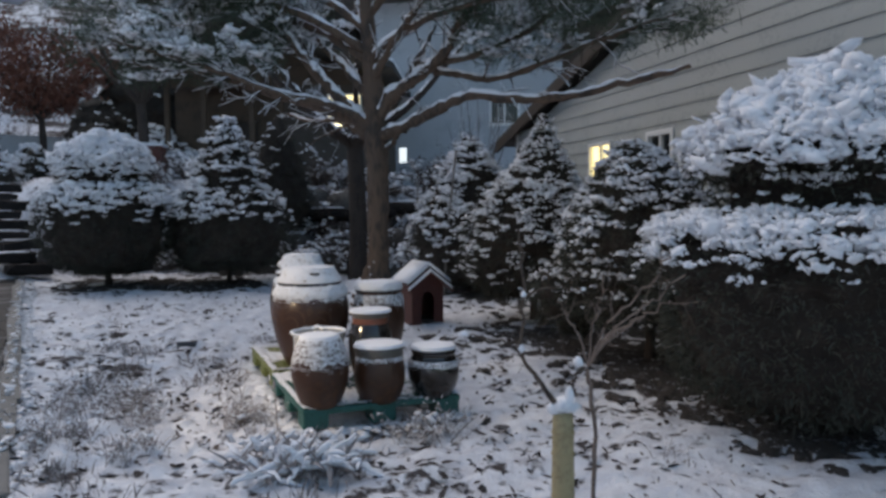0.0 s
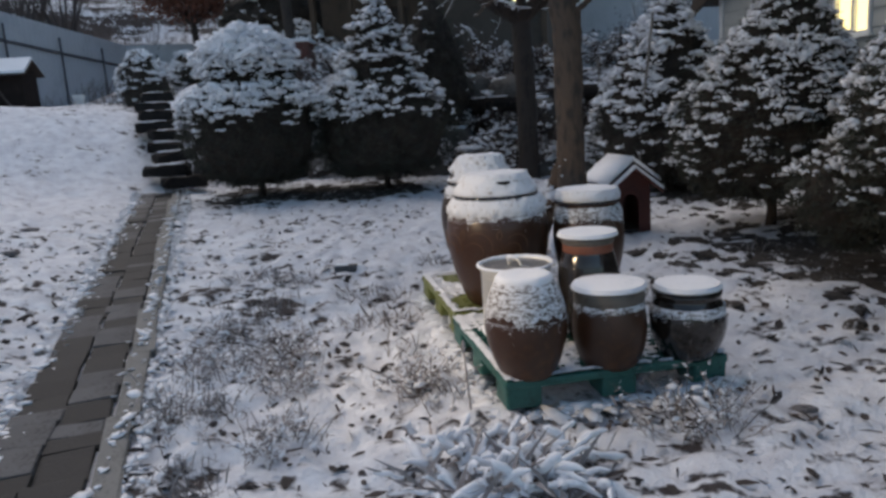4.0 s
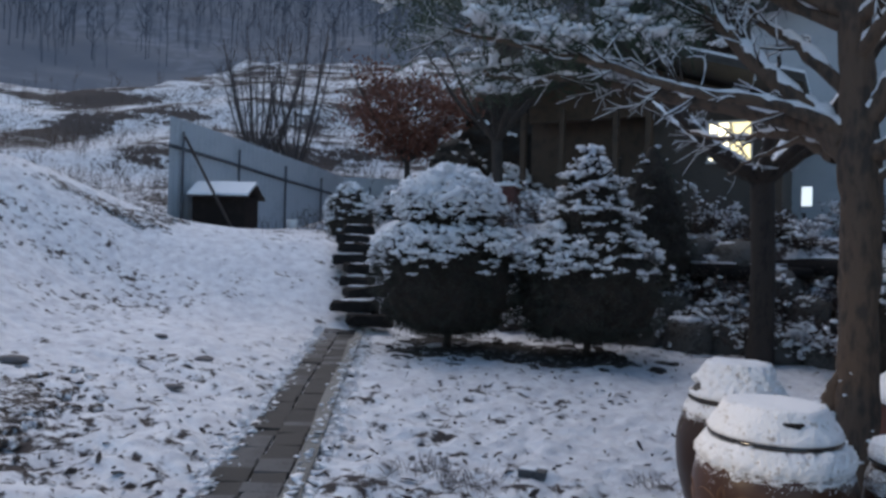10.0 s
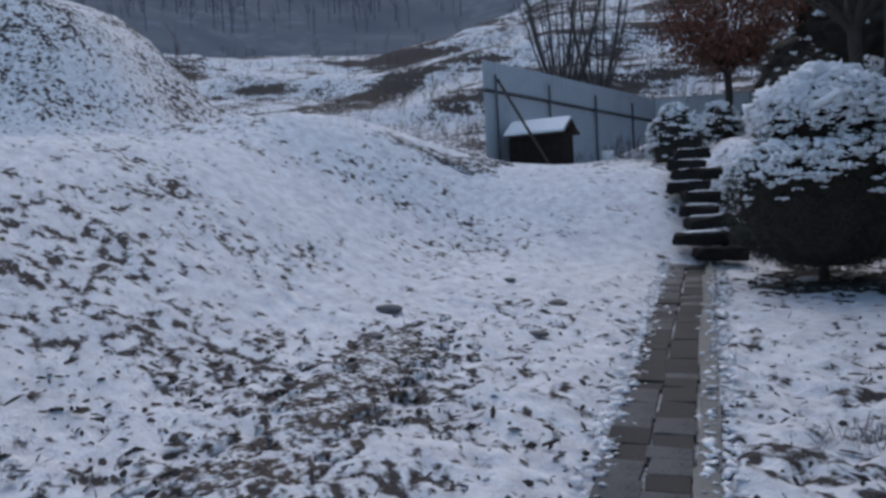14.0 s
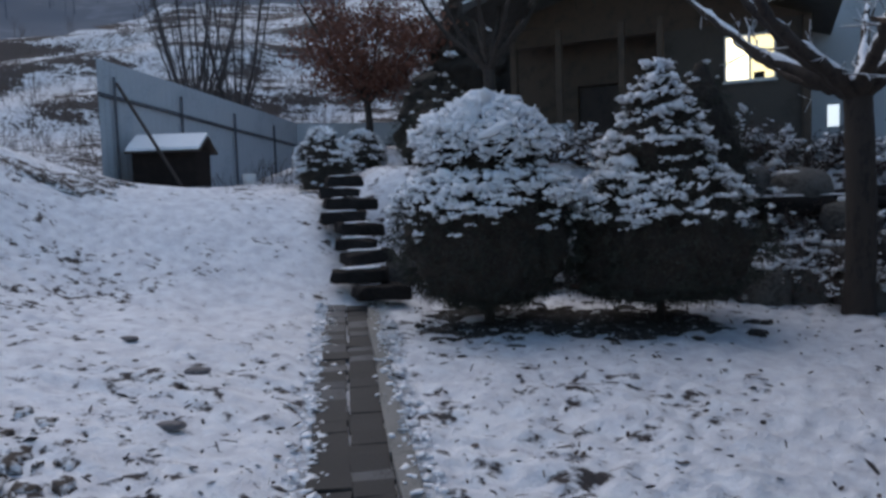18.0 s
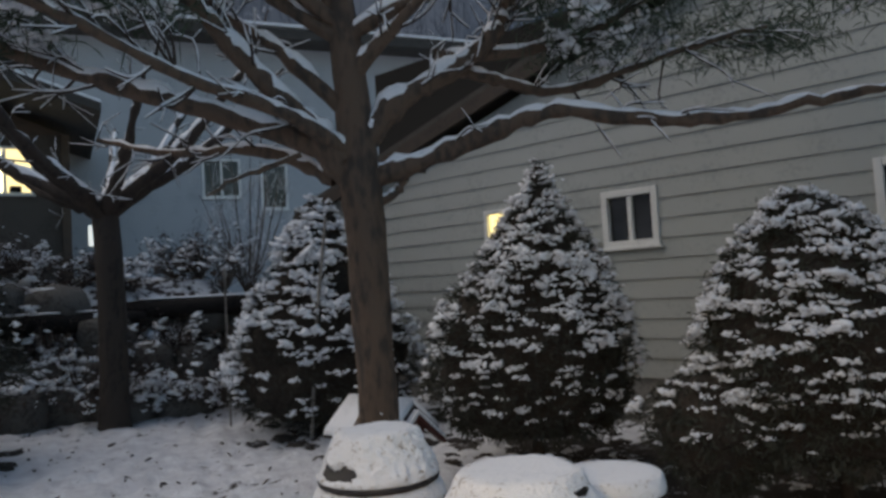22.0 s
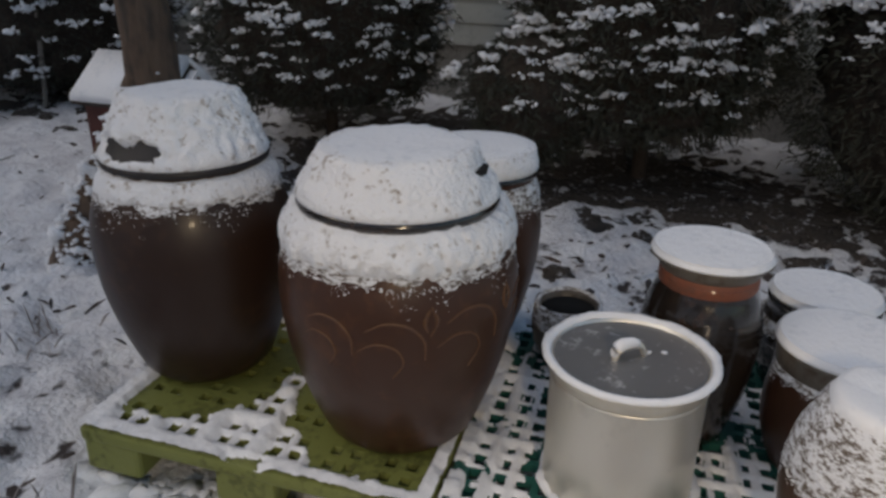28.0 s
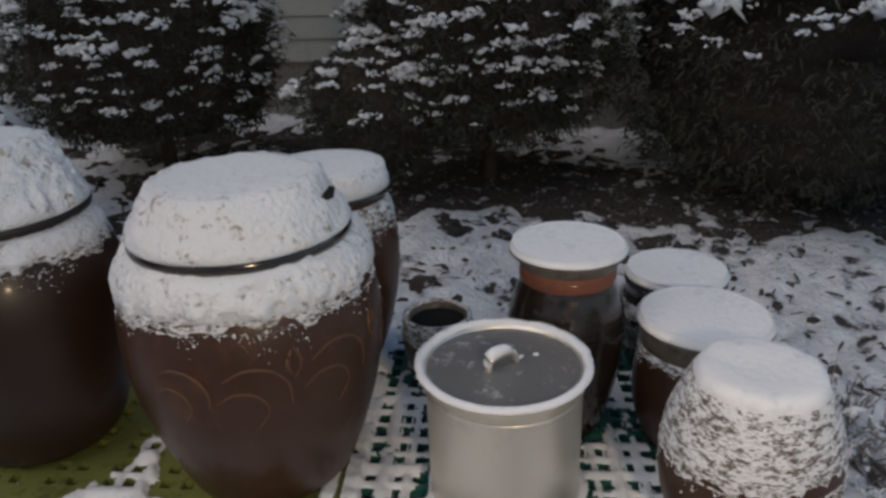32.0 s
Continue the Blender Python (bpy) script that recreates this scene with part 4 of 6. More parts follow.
def pallet(name, label, cx, cy, sx, sy, mat, cells, bar, every, wide, seed, keep, clear):
    """A moulded plastic pallet: lattice deck, rim, nine feet, runners below, broken snow on the deck."""
    z = deck_z(cx, cy)
    top = thing(name, label, "pallet", at=(cx, cy, z))
    top.matrix_world = Matrix.Translation((cx, cy, z)) @ Matrix(((PE[0], PV[0], 0, 0), (PE[1], PV[1], 0, 0), (-0.045, 0.0406, 1, 0), (0, 0, 0, 1)))
    rng = np.random.default_rng(seed)
    hx, hy = sx / 2, sy / 2
    bm = bmesh.new()
    lines = []
    for h in (hx, hy):
        row = []
        for k in range(cells + 1):
            q, b = -h + 0.04 + (2 * h - 0.08) * k / cells, wide if k % every == 0 else bar
            row += [q - b / 2, q + b / 2]
        lines.append(row)
    net = [[bm.verts.new((x, y, -0.002)) for y in lines[1]] for x in lines[0]]
    for i in range(len(lines[0]) - 1):
        for j in range(len(lines[1]) - 1):
            if not (i % 2 and j % 2):
                bm.faces.new((net[i][j], net[i + 1][j], net[i + 1][j + 1], net[i][j + 1]))
    ext = bmesh.ops.extrude_face_region(bm, geom=bm.faces[:])
    bmesh.ops.translate(bm, vec=(0, 0, -0.028), verts=[g for g in ext["geom"] if isinstance(g, bmesh.types.BMVert)])
    bmesh.ops.recalc_face_normals(bm, faces=bm.faces[:])
    part("deck", bm, mat, top, flat=True)
    for lo, hi in (((-hx, -hy, -0.045), (hx, -hy + 0.04, 0.002)), ((-hx, hy - 0.04, -0.045), (hx, hy, 0.002)), ((-hx, -hy + 0.04, -0.045), (-hx + 0.04, hy - 0.04, 0.002)), ((hx - 0.04, -hy + 0.04, -0.045), (hx, hy - 0.04, 0.002))):
        boxed("rim", lo, hi, mat, top, 0.012)
    for i in (-1, 0, 1):
        for j in (-1, 0, 1):
            x, y = i * (hx - 0.1), j * (hy - 0.1)
            boxed("foot", (x - 0.095, y - 0.095, -0.15), (x + 0.095, y + 0.095, -0.032), mat, top, 0.015)
    # one broken sheet of snow on deck and rim, open over the holes and round the jars
    n = 110
    gx, gy = np.meshgrid(np.linspace(-hx, hx, n + 1), np.linspace(-hy, hy, n + 1), indexing="ij")
    gx, gy = gx.ravel(), gy.ravel()
    wx, wy = cx + gx * PE[0] + gy * PV[0], cy + gx * PE[1] + gy * PV[1]
    flat = np.stack([wx, wy, 0 * wx], 1)
    k = 0.5 + 0.34 * vnoise(flat, 6, seed) + 0.22 * vnoise(flat, 15, seed + 1) + 0.16 * vnoise(flat, 38, seed + 2)
    near = np.min([np.hypot(wx - a, wy - b) - r for a, b, r in JARS_AT], axis=0)
    mask = (k - keep) * 0.12
    mask = np.minimum(mask, near - clear * (0.3 + 1.4 * k))
    inside = []
    for q, row in ((gx, lines[0]), (gy, lines[1])):
        d = np.full(len(q), -1.0)
        for i in range(1, len(row) - 1, 2):
            d = np.maximum(d, np.minimum(q - row[i], row[i + 1] - q))
        inside.append(d)
    hole = np.minimum(inside[0], inside[1])
    mask = np.minimum(mask, -hole - 0.003 + 0.012 * (k - 0.55))
    rimmed = np.minimum(hx - np.abs(gx), hy - np.abs(gy)) < 0.045
    mask = np.where(rimmed, (k - 0.22) * 0.1, mask)
    z = 0.0035 + 0.016 * smooth(-0.002, 0.03, mask) + 0.003 * vnoise(flat, 60, seed + 3)
    z = np.where(mask < 0.001, -0.004, z)
    ii, jj = np.meshgrid(np.arange(n), np.arange(n), indexing="ij")
    a = (ii * (n + 1) + jj).ravel()
    quad = np.stack([a, a + n + 1, a + n + 2, a + 1], 1)
    quad = quad[(mask[quad] > 0).sum(1) >= 2]
    jit = rng.normal(0, 0.0016, (2, len(gx)))
    hang("snow", arrays("snow", np.stack([gx + jit[0], gy + jit[1], z], 1), quad, SNOW), top, "broken snow on the deck")
    return top


pallet_a = pallet("pallet", "green plastic pallet under a broken layer of snow", -0.194, 4.85, 1.226, 1.154, GREEN, 16, 0.022, 5, 0.045, 3, 0.34, 0.015)
pallet_b = pallet("pallet", "olive-yellow plastic pallet with snow and square holes", -0.80, 5.80, 1.1, 1.08, OLIVE, 12, 0.028, 2, 0.072, 8, 0.08, 0.11)
arrow = [(-0.556, -0.40, -0.10), (-0.556, -0.44, -0.10), (-0.556, -0.44, -0.075), (-0.556, -0.455, -0.075), (-0.556, -0.42, -0.045), (-0.556, -0.385, -0.075), (-0.556, -0.40, -0.075)]
hang("arrow_mark", mesh_of("arrow_mark", [*arrow, *[(x + 0.006, y, z) for x, y, z in arrow]], [(6, 5, 4, 3, 2, 1, 0), (7, 8, 9, 10, 11, 12, 13)], TRIM, flat=True), pallet_b, "white moulded arrow")


# snow banked against the pallets' feet
_rng = np.random.default_rng(71)
_q = []
for cx, cy, sx, sy in ((-0.194, 4.85, 1.226, 1.154), (-0.8, 5.8, 1.1, 1.08)):
    for k in range(420):
        e = _rng.uniform(-sx / 2, sx / 2), -sy / 2
        if k % 2:
            e = -sx / 2, _rng.uniform(-sy / 2, sy / 2)
        e = e[0] - abs(_rng.normal(0.0, 0.06)) * (k % 2) + 0.03, e[1] - abs(_rng.normal(0.0, 0.06)) * (1 - k % 2) + 0.03
        x, y = cx + e[0] * PE[0] + e[1] * PV[0], cy + e[0] * PE[1] + e[1] * PV[1]
        _q.append((x, y, gz(x, y) + 0.006))
_v, _f = scatter(BALL1, np.array(_q), 0.028 * _rng.lognormal(-0.2, 0.45, (len(_q), 1)) * np.array([[1.8, 1.3, 0.24]]), _rng, 0.3, 0.35)
tagged(hang("snow_bank", arrays("snow_bank", _v, _f, SNOW)), "snow banked against the feet of the pallets", "snow", kind="stuff")


# ---- jars ----
def body_profile(h, base, wide, at, neck, rim, n=22):
    """Belly of a jar from foot to mouth."""
    out = [(0.001, 0.0), (base * 0.94, 0.0), (base, 0.012)]
    for k in range(1, n):
        t = k / n
        if t < at:
            q = math.sin(t / at * math.pi / 2) ** 0.9
            r = base + (wide - base) * q
        else:
            q = (t - at) / (1 - at)
            r = wide + (neck - wide) * (q ** 2.1)
        out.append((r, h * t))
    return out + [(neck, h), (rim, h + 0.012), (rim + 0.004, h + 0.026), (rim - 0.012, h + 0.034), (neck - 0.02, h + 0.02), (neck - 0.03, h - 0.05)]


def snow_collar(parent, profile, lo, hi, seed, thick=0.022, drop=0.05, n=240, mat=None, crust=0.05):
    """Snow lying on a jar's shoulder between two heights: a thick ring and a thin ragged crust below it."""
    stop = next((k for k, q in enumerate(profile) if q[1] >= hi), len(profile) - 1)
    pr = sorted((z, r) for r, z in profile[2:stop + 1])
    zs, rs = np.array([q[0] for q in pr]), np.array([q[1] for q in pr])
    a = np.arange(n) * 2 * np.pi / n
    ring = np.stack([np.cos(a), np.sin(a), 0 * a], 1)
    rag = 0.45 + 0.4 * vnoise(ring, 2.3, seed) + 0.35 * vnoise(ring, 6, seed + 1) + 0.2 * vnoise(ring, 15, seed + 2) + 0.08 * vnoise(ring, 39, seed + 3)
    for name, low, fat, m, surface in (("snow", lo - drop * 0.5 * rag, thick, 10, mat or SNOW), ("snow_crust", lo - drop * rag - crust * (0.25 + 0.5 * rag + 0.3 * vnoise(ring, 9, seed + 5) + 0.12 * vnoise(ring, 31, seed + 6)), min(0.006, thick), 8, SNOW_THIN)):
        v, f = [], []
        for j in range(m):
            t = j / (m - 2)
            z = low + (hi - low) * min(t, 1.0)
            r = np.interp(z, zs, rs)
            puff = -0.004 if j == 0 else fat * min(1.0, 0.45 + 1.4 * t)
            if j == m - 1:
                p = np.stack([np.cos(a) * (r - 0.03), np.sin(a) * (r - 0.03), z + puff], 1)
            else:
                p = np.stack([np.cos(a) * (r + puff * 0.9), np.sin(a) * (r + puff * 0.9), z + puff * 0.5], 1)
            if 0 < j < m - 1:
                p = p + fat * 0.42 * (vnoise(p, 34, seed + 2) + 0.6 * vnoise(p, 90, seed + 4))[:, None]
            v.append(p)
        for j in range(m - 1):
            for i in range(n):
                f.append((j * n + i, j * n + (i + 1) % n, (j + 1) * n + (i + 1) % n, (j + 1) * n + i))
        hang(name, mesh_of(name, np.concatenate(v), f, surface), parent, "ragged snow on the shoulder" if name == "snow" else "thin broken crust of snow")
    # single flakes stuck to the glaze below the crust
    rng = np.random.default_rng(seed + 90)
    m = 1000
    th, fall = rng.uniform(0, 2 * np.pi, m), rng.exponential(0.42, m)
    at = np.stack([np.cos(th), np.sin(th), 0 * th], 1)
    fall *= np.clip(0.75 + 1.1 * vnoise(at, 5, seed + 7) + 0.6 * vnoise(at, 14, seed + 8), 0.1, 2)
    z = lo + 0.2 * drop - (drop + crust) * np.minimum(0.5 * fall + 0.4, 1.5)
    r = np.interp(z, zs, rs)
    at = at * r[:, None] + np.stack([0 * z, 0 * z, z], 1)
    v, f = scatter(BALL1, at, np.minimum(0.0016 * rng.lognormal(-0.1, 0.5, (m, 1)), 0.0034) * np.array([[1.1, 1.1, 0.6]]), rng, 0.3, 0.35)
    tagged(hang("snow_crumb", mesh_of("snow_crumb", v, f, SNOW), parent), "flakes of snow stuck to the glaze", kind="stuff")


def lid(parent, z, r, rise, top, seed, name="lid", mat=GLAZE_DARK, snow=0.03, lump=0.012, lip=0.014, side=None, gap=None):
    """A jar's lid, and the snow heaped on it as parts of the lid: a sloping side and a flat top. gap: a stretch of bearing where snow slid off the side."""
    prof = [(0.001, z + 0.003), (r - 0.03, z), (r, z + 0.002), (r + 0.003, z + lip * 0.6), (r - 0.004, z + lip), (top + 0.01, z + lip + rise * 0.92), (top, z + lip + rise), (0.001, z + lip + rise)]
    ld = turned(name, prof, mat, parent, 48)
    b = z + lip
    sn = [(r - 0.014, b - 0.006), (r + 0.001, b + 0.002), (r + 0.004, b + snow * 0.4), (r - 0.002, b + snow * 0.8)]
    for t in np.linspace(0.06, 0.94, 26 if gap else 8):
        sn.append((r - 0.004 + (top + 0.014 - r + 0.004) * t, b + snow + (rise + 0.004) * t))
    edge = len(sn) + 1
    sn += [(top + 0.006, b + rise + snow), (top - 0.012, b + rise + snow * 1.1), (top * 0.85, b + rise + snow * 1.14), (top * 0.6, b + rise + snow * 1.12), (top * 0.3, b + rise + snow * 1.1), (0.001, b + rise + snow * 1.1)]
    n = 200 if gap else 96
    v, _ = lathe(sn, n)
    rough = np.clip((v[:, 2] - b) / 0.02, 0.15, 1) * np.where(v[:, 2] > b + rise + snow * 0.98, 0.35, 1.0)
    k = vnoise(v, 16, seed) + 0.6 * vnoise(v, 40, seed + 5) + 0.3 * vnoise(v, 85, seed + 6)
    out = v * (1, 1, 0)
    v = v + (lump * rough * k)[:, None] * (out / (np.linalg.norm(out, axis=1, keepdims=True) + 1e-6) * 0.7 + (0, 0, 0.5))
    if gap:
        th = np.arctan2(v[:, 1], v[:, 0]) % (2 * np.pi)
        t = np.clip((th - gap[0]) / (gap[1] - gap[0]), 0, 1)
        h = (v[:, 2] - b - snow) / (rise + 0.01)
        tall = (0.52 - 0.32 * t) * np.sin(np.pi * t) ** 0.45 * (1.0 + 0.5 * vnoise(v * (1, 1, 0), 9, seed + 8) + 0.35 * vnoise(v * (1, 1, 0), 26, seed + 10)) - 0.02
        u = smooth(0.0, 0.09, tall - h) * smooth(-0.06, 0.04, h) * (t > 0) * (t < 1) * np.clip(1.1 + 1.2 * vnoise(v, 34, seed + 9), 0.2, 1)
        v[:, :2] *= (1 - 0.16 * np.clip(u, 0, 1))[:, None]
        v[:, 2] -= 0.02 * np.clip(u, 0, 1)
    f = [[], []]
    for j in range(len(sn) - 1):
        for i in range(n):
            f[j >= edge].append((j * n + i, j * n + (i + 1) % n, (j + 1) * n + (i + 1) % n, (j + 1) * n + i))
    cut = (edge + 1) * n
    hang("side_snow", mesh_of("side_snow", v[:cut], f[0], side or SNOW), ld, "crusted snow on the lid's side")
    hang("snow", mesh_of("snow", v[edge * n:], [[q - edge * n for q in g] for g in f[1]], SNOW), ld, "smooth snow on the flat of the lid")
    return ld


def jar(label, x, y, z, group="jars on the pallets"):
    return thing("onggi_jar", label, "jar", group, at=(x, y, z))


# the large jar with engraved swirls
jb = jar("large brown glazed jar with engraved swirls, snow on lid and shoulder", -0.777, 5.428, 0.265)
pb = body_profile(0.692, 0.214, 0.34, 0.7, 0.27, 0.266)
turned("body", pb, GLAZE, jb, 64)
snow_collar(jb, pb, 0.612, 0.691, 4, 0.03, 0.03, mat=SNOW_CRUST, crust=0.045)
lb = lid(jb, 0.709, 0.277, 0.1, 0.196, 7, snow=0.03, lump=0.012, lip=0.026, side=SNOW_CRUST)
bm = box(bmesh.new(), (-0.045, -0.02, -0.02), (0.045, 0.02, 0.012), 0.006)
for w in bm.verts:
    if w.co.z < 0:
        w.co.x *= 0.35
ear = part("ear", bm, BLACK, lb, "dark lug showing through the snow", flat=True)
ear.location, ear.rotation_euler = (0.1, -0.2, 0.812), (0, 0, radians(27))
_zs, _rs = [q for _, q in pb[2:24]], [q for q, _ in pb[2:24]]


def stroke(pts, wide):
    """One engraved stroke on the belly through (bearing, height) places."""
    out = []
    for bear, zz in spline([(a, b, 0) for a, b in pts], 6)[:, :2]:
        r = float(np.interp(zz, _zs, _rs)) + 0.0004
        out.append((r * math.cos(radians(bear)), r * math.sin(radians(bear)), zz))
    n = len(out)
    v, f = tube(out, [wide * math.sin(math.pi * (0.06 + 0.8 * k / (n - 1))) + 0.0006 for k in range(n)], 6)
    hang("swirl", mesh_of("swirl", v, f, ENGRAVED), jb, "engraved pale swirl")


for az, sc, lift in ((196, 1.1, 0.0), (226, 1.25, -0.01), (262, 1.35, 0.0), (304, 1.1, 0.0)):
    for row in (((-9, 0.052), (-2, 0.072), (6, 0.064), (11, 0.03), (11.5, -0.015)), ((-12, 0.004), (-6, 0.024), (1, 0.016), (4, -0.02), (0, -0.058))):
        stroke([(az + a * sc, 0.42 + lift + b * sc) for a, b in row], 0.0036 if row[0][1] > 0.02 else 0.003)
for az in (243, 286):
    stroke([(az - 1.5, 0.47), (az - 3, 0.5), (az - 0.5, 0.535)], 0.005)
    stroke([(az - 0.5, 0.46), (az + 2.5, 0.5), (az, 0.54)], 0.004)

# the tall jar behind it
ja = jar("large brown glazed jar, shade painted into its glaze, under a tall cap of snow", -1.06, 6.105, 0.297)
pa = body_profile(0.688, 0.2, 0.312, 0.66, 0.238, 0.235)
turned("body", pa, GLAZE_SHADED, ja, 64)
snow_collar(ja, pa, 0.633, 0.687, 14, 0.014, 0.03, mat=SNOW_CRUST, crust=0.03)
la = lid(ja, 0.704, 0.25, 0.15, 0.15, 17, mat=GLAZE_MATT, snow=0.034, lump=0.018, lip=0.022, side=SNOW_CRUST, gap=(2.5, 4.3))

# the mid jar with a flat snowy lid
jc = jar("brown glazed jar with a flat snow-covered lid", -0.205, 5.672, 0.25)
pc = body_profile(0.618, 0.142, 0.238, 0.7, 0.2, 0.2)
turned("body", pc, GLAZE, jc, 56)
snow_collar(jc, pc, 0.552, 0.613, 24, 0.01, 0.03, mat=SNOW_THIN, crust=0.03)
lid(jc, 0.638, 0.215, 0.02, 0.188, 27, snow=0.05, lump=0.007, lip=0.02, side=SNOW_CRUST)

# the slim black jar with the terracotta neck
jd = jar("slim black glazed jar with a terracotta-red neck and snowy lid", -0.11, 4.822, 0.198)
pd = body_profile(0.53, 0.104, 0.173, 0.68, 0.137, 0.137)
turned("body", pd, GLAZE_DARK, jd, 56, label="glossy black ribbed body")
for k in range(5):
    v, f = lathe([(float(np.interp(0.38 + 0.018 * k, [q for _, q in pd[2:24]], [q for q, _ in pd[2:24]])) + a, 0.38 + 0.018 * k + b) for a, b in ((-0.003, -0.006), (0.003, 0.0), (-0.003, 0.006))], 48)
    hang("rib", mesh_of("rib", v, f, GLAZE_DARK), jd)
turned("neck", [(0.138, 0.525), (0.142, 0.535), (0.14, 0.57), (0.138, 0.575)], TERRACOTTA, jd, 48, label="terracotta-red neck band")
turned("collar", [(0.14, 0.572), (0.146, 0.58), (0.148, 0.605), (0.14, 0.612)], GLAZE_GREY, jd, 48)
lid(jd, 0.607, 0.168, 0.004, 0.15, 37, mat=GLAZE_GREY, snow=0.016, lump=0.003, lip=0.008)

# the wide grey-brown jar
je = jar("squat grey-brown jar with a snowy plate lid", 0.033, 4.453, 0.19)
pe = body_profile(0.345, 0.135, 0.192, 0.55, 0.168, 0.174)
turned("body", pe, GLAZE, je, 56)
turned("collar", [(0.174, 0.325), (0.181, 0.335), (0.182, 0.385), (0.176, 0.392)], GLAZE_GREY, je, 48, label="grey unglazed collar")
snow_collar(je, pe, 0.32, 0.335, 44, 0.006, 0.02, mat=SNOW_THIN, crust=0.015)
lid(je, 0.388, 0.19, 0.004, 0.168, 47, mat=GLAZE_GREY, snow=0.018, lump=0.003, lip=0.008)
je.scale = (1.0, 1.0, 1.05)

# the low black jar
jf = jar("squat black glazed jar with a snow ring and snowy lid", 0.42, 4.65, 0.183)
pf = body_profile(0.33, 0.126, 0.198, 0.6, 0.162, 0.17)
turned("body", pf, GLAZE_DARK, jf, 56)
snow_collar(jf, pf, 0.268, 0.292, 54, 0.006, 0.02, mat=SNOW_THIN, crust=0.02)
lid(jf, 0.365, 0.172, 0.006, 0.152, 57, snow=0.02, lump=0.004, lip=0.01)

# the front jar crusted with snow
jg = jar("brown jar tapering to the top, its upper half crusted with snow", -0.36, 4.23, 0.205)
pg = [(0.001, 0.0), (0.132, 0.0), (0.139, 0.012), (0.174, 0.093), (0.199, 0.176), (0.209, 0.244), (0.205, 0.302), (0.191, 0.364), (0.169, 0.427), (0.143, 0.479), (0.137, 0.494), (0.001, 0.497)]
turned("body", pg, GLAZE, jg, 56)
snow_collar(jg, pg, 0.322, 0.48, 64, 0.005, 0.05, mat=SNOW_THIN, crust=0.03)
turned("snow_top", [(0.149, 0.47), (0.148, 0.487), (0.139, 0.504), (0.122, 0.51), (0.066, 0.502), (0.001, 0.5)], SNOW, jg, 64, 0.004, 22, 66, "smooth snow on the flat top")
jg.scale = (1.0, 1.0, 1.03)

# the steel pot
pot = thing("stock_pot", "dented steel stock pot with a snow-rimmed lid", "pot", at=(-0.528, 4.804, 0.256))
turned("body", [(0.001, 0.0), (0.2, 0.0), (0.208, 0.008), (0.209, 0.19), (0.208, 0.365), (0.214, 0.372), (0.228, 0.385), (0.233, 0.395), (0.228, 0.402), (0.204, 0.392), (0.2, 0.37)], STEEL, pot, 64, 0.0005, 6, 2)
turned("seam", [(0.2095, 0.335), (0.2125, 0.34), (0.2095, 0.345)], STEEL, pot, 64)
pl = turned("lid", [(0.001, 0.388), (0.06, 0.388), (0.19, 0.384), (0.207, 0.388), (0.207, 0.38), (0.001, 0.378)], LID_STEEL, pot, 48, 0.002, 7, 4, "wet grey steel lid")
turned("rim_snow", [(0.208, 0.392), (0.212, 0.402), (0.222, 0.407), (0.234, 0.403), (0.235, 0.395)], SNOW, pot, 96, 0.005, 38, 6, "ring of snow on the rim")
v, f = tube(spline([(-0.045, 0.02, 0.385), (-0.035, 0.015, 0.415), (0.02, -0.01, 0.42), (0.04, -0.018, 0.388)], 5), [0.009] * 16, 8)
hang("handle", mesh_of("handle", v, f, STEEL), pl, "small loop handle")
v, f = tube(spline([(-0.05, 0.024, 0.4), (-0.036, 0.016, 0.428), (0.0, 0.0, 0.432), (0.024, -0.011, 0.424)], 4), [0.006, 0.011, 0.014, 0.016, 0.016, 0.017, 0.016, 0.015, 0.015, 0.013, 0.011, 0.008, 0.004], 8)
hang("handle_snow", mesh_of("handle_snow", v, f, SNOW), pl, "snow along the handle")
v, f = scatter(BALL1, [(0.09, -0.05, 0.389), (0.06, -0.02, 0.388)], [(0.011, 0.008, 0.003)] * 2, np.random.default_rng(4), 0.1, 0.3)
hang("snow_dust", arrays("snow_dust", v, f, SNOW), pl, kind="stuff")
turned("foot_snow", [(0.206, 0.016), (0.214, 0.015), (0.226, 0.004), (0.224, -0.004), (0.205, -0.004)], SNOW, pot, 80, 0.02, 16, 8, "snow drifted round the foot")

pot.scale = (0.965, 0.965, 1.0)

# the small tan jar with a dark mouth
jh = jar("small tan clay jar with a dark open mouth", -0.08, 5.32, 0.23)
turned("body", [(0.001, 0.0), (0.07, 0.0), (0.105, 0.07), (0.115, 0.14), (0.1, 0.2), (0.104, 0.215), (0.098, 0.222), (0.088, 0.21), (0.09, 0.17), (0.001, 0.16)], GLAZE_GREY, jh, 40)
# flat black disc across the opening, its inner shade given as colour
turned("mouth_disc", [(0.001, 0.2), (0.088, 0.199), (0.09, 0.19)], BLACK, jh, 32, label="black disc painted as the shade inside the mouth")
turned("snow", [(0.094, 0.215), (0.1, 0.232), (0.112, 0.224), (0.117, 0.16), (0.108, 0.12)], SNOW_THIN, jh, 40, 0.005, 20, 3)
jh.scale = (1.1, 1.1, 1.0)

# ---- small dog house ----
DHX, DHY = -0.2, 8.5
hut = thing("dog_house", "small red-stained wooden dog house with snow on its roof", "dog house", at=(DHX, DHY, gz(DHX, DHY)), turn=-63)
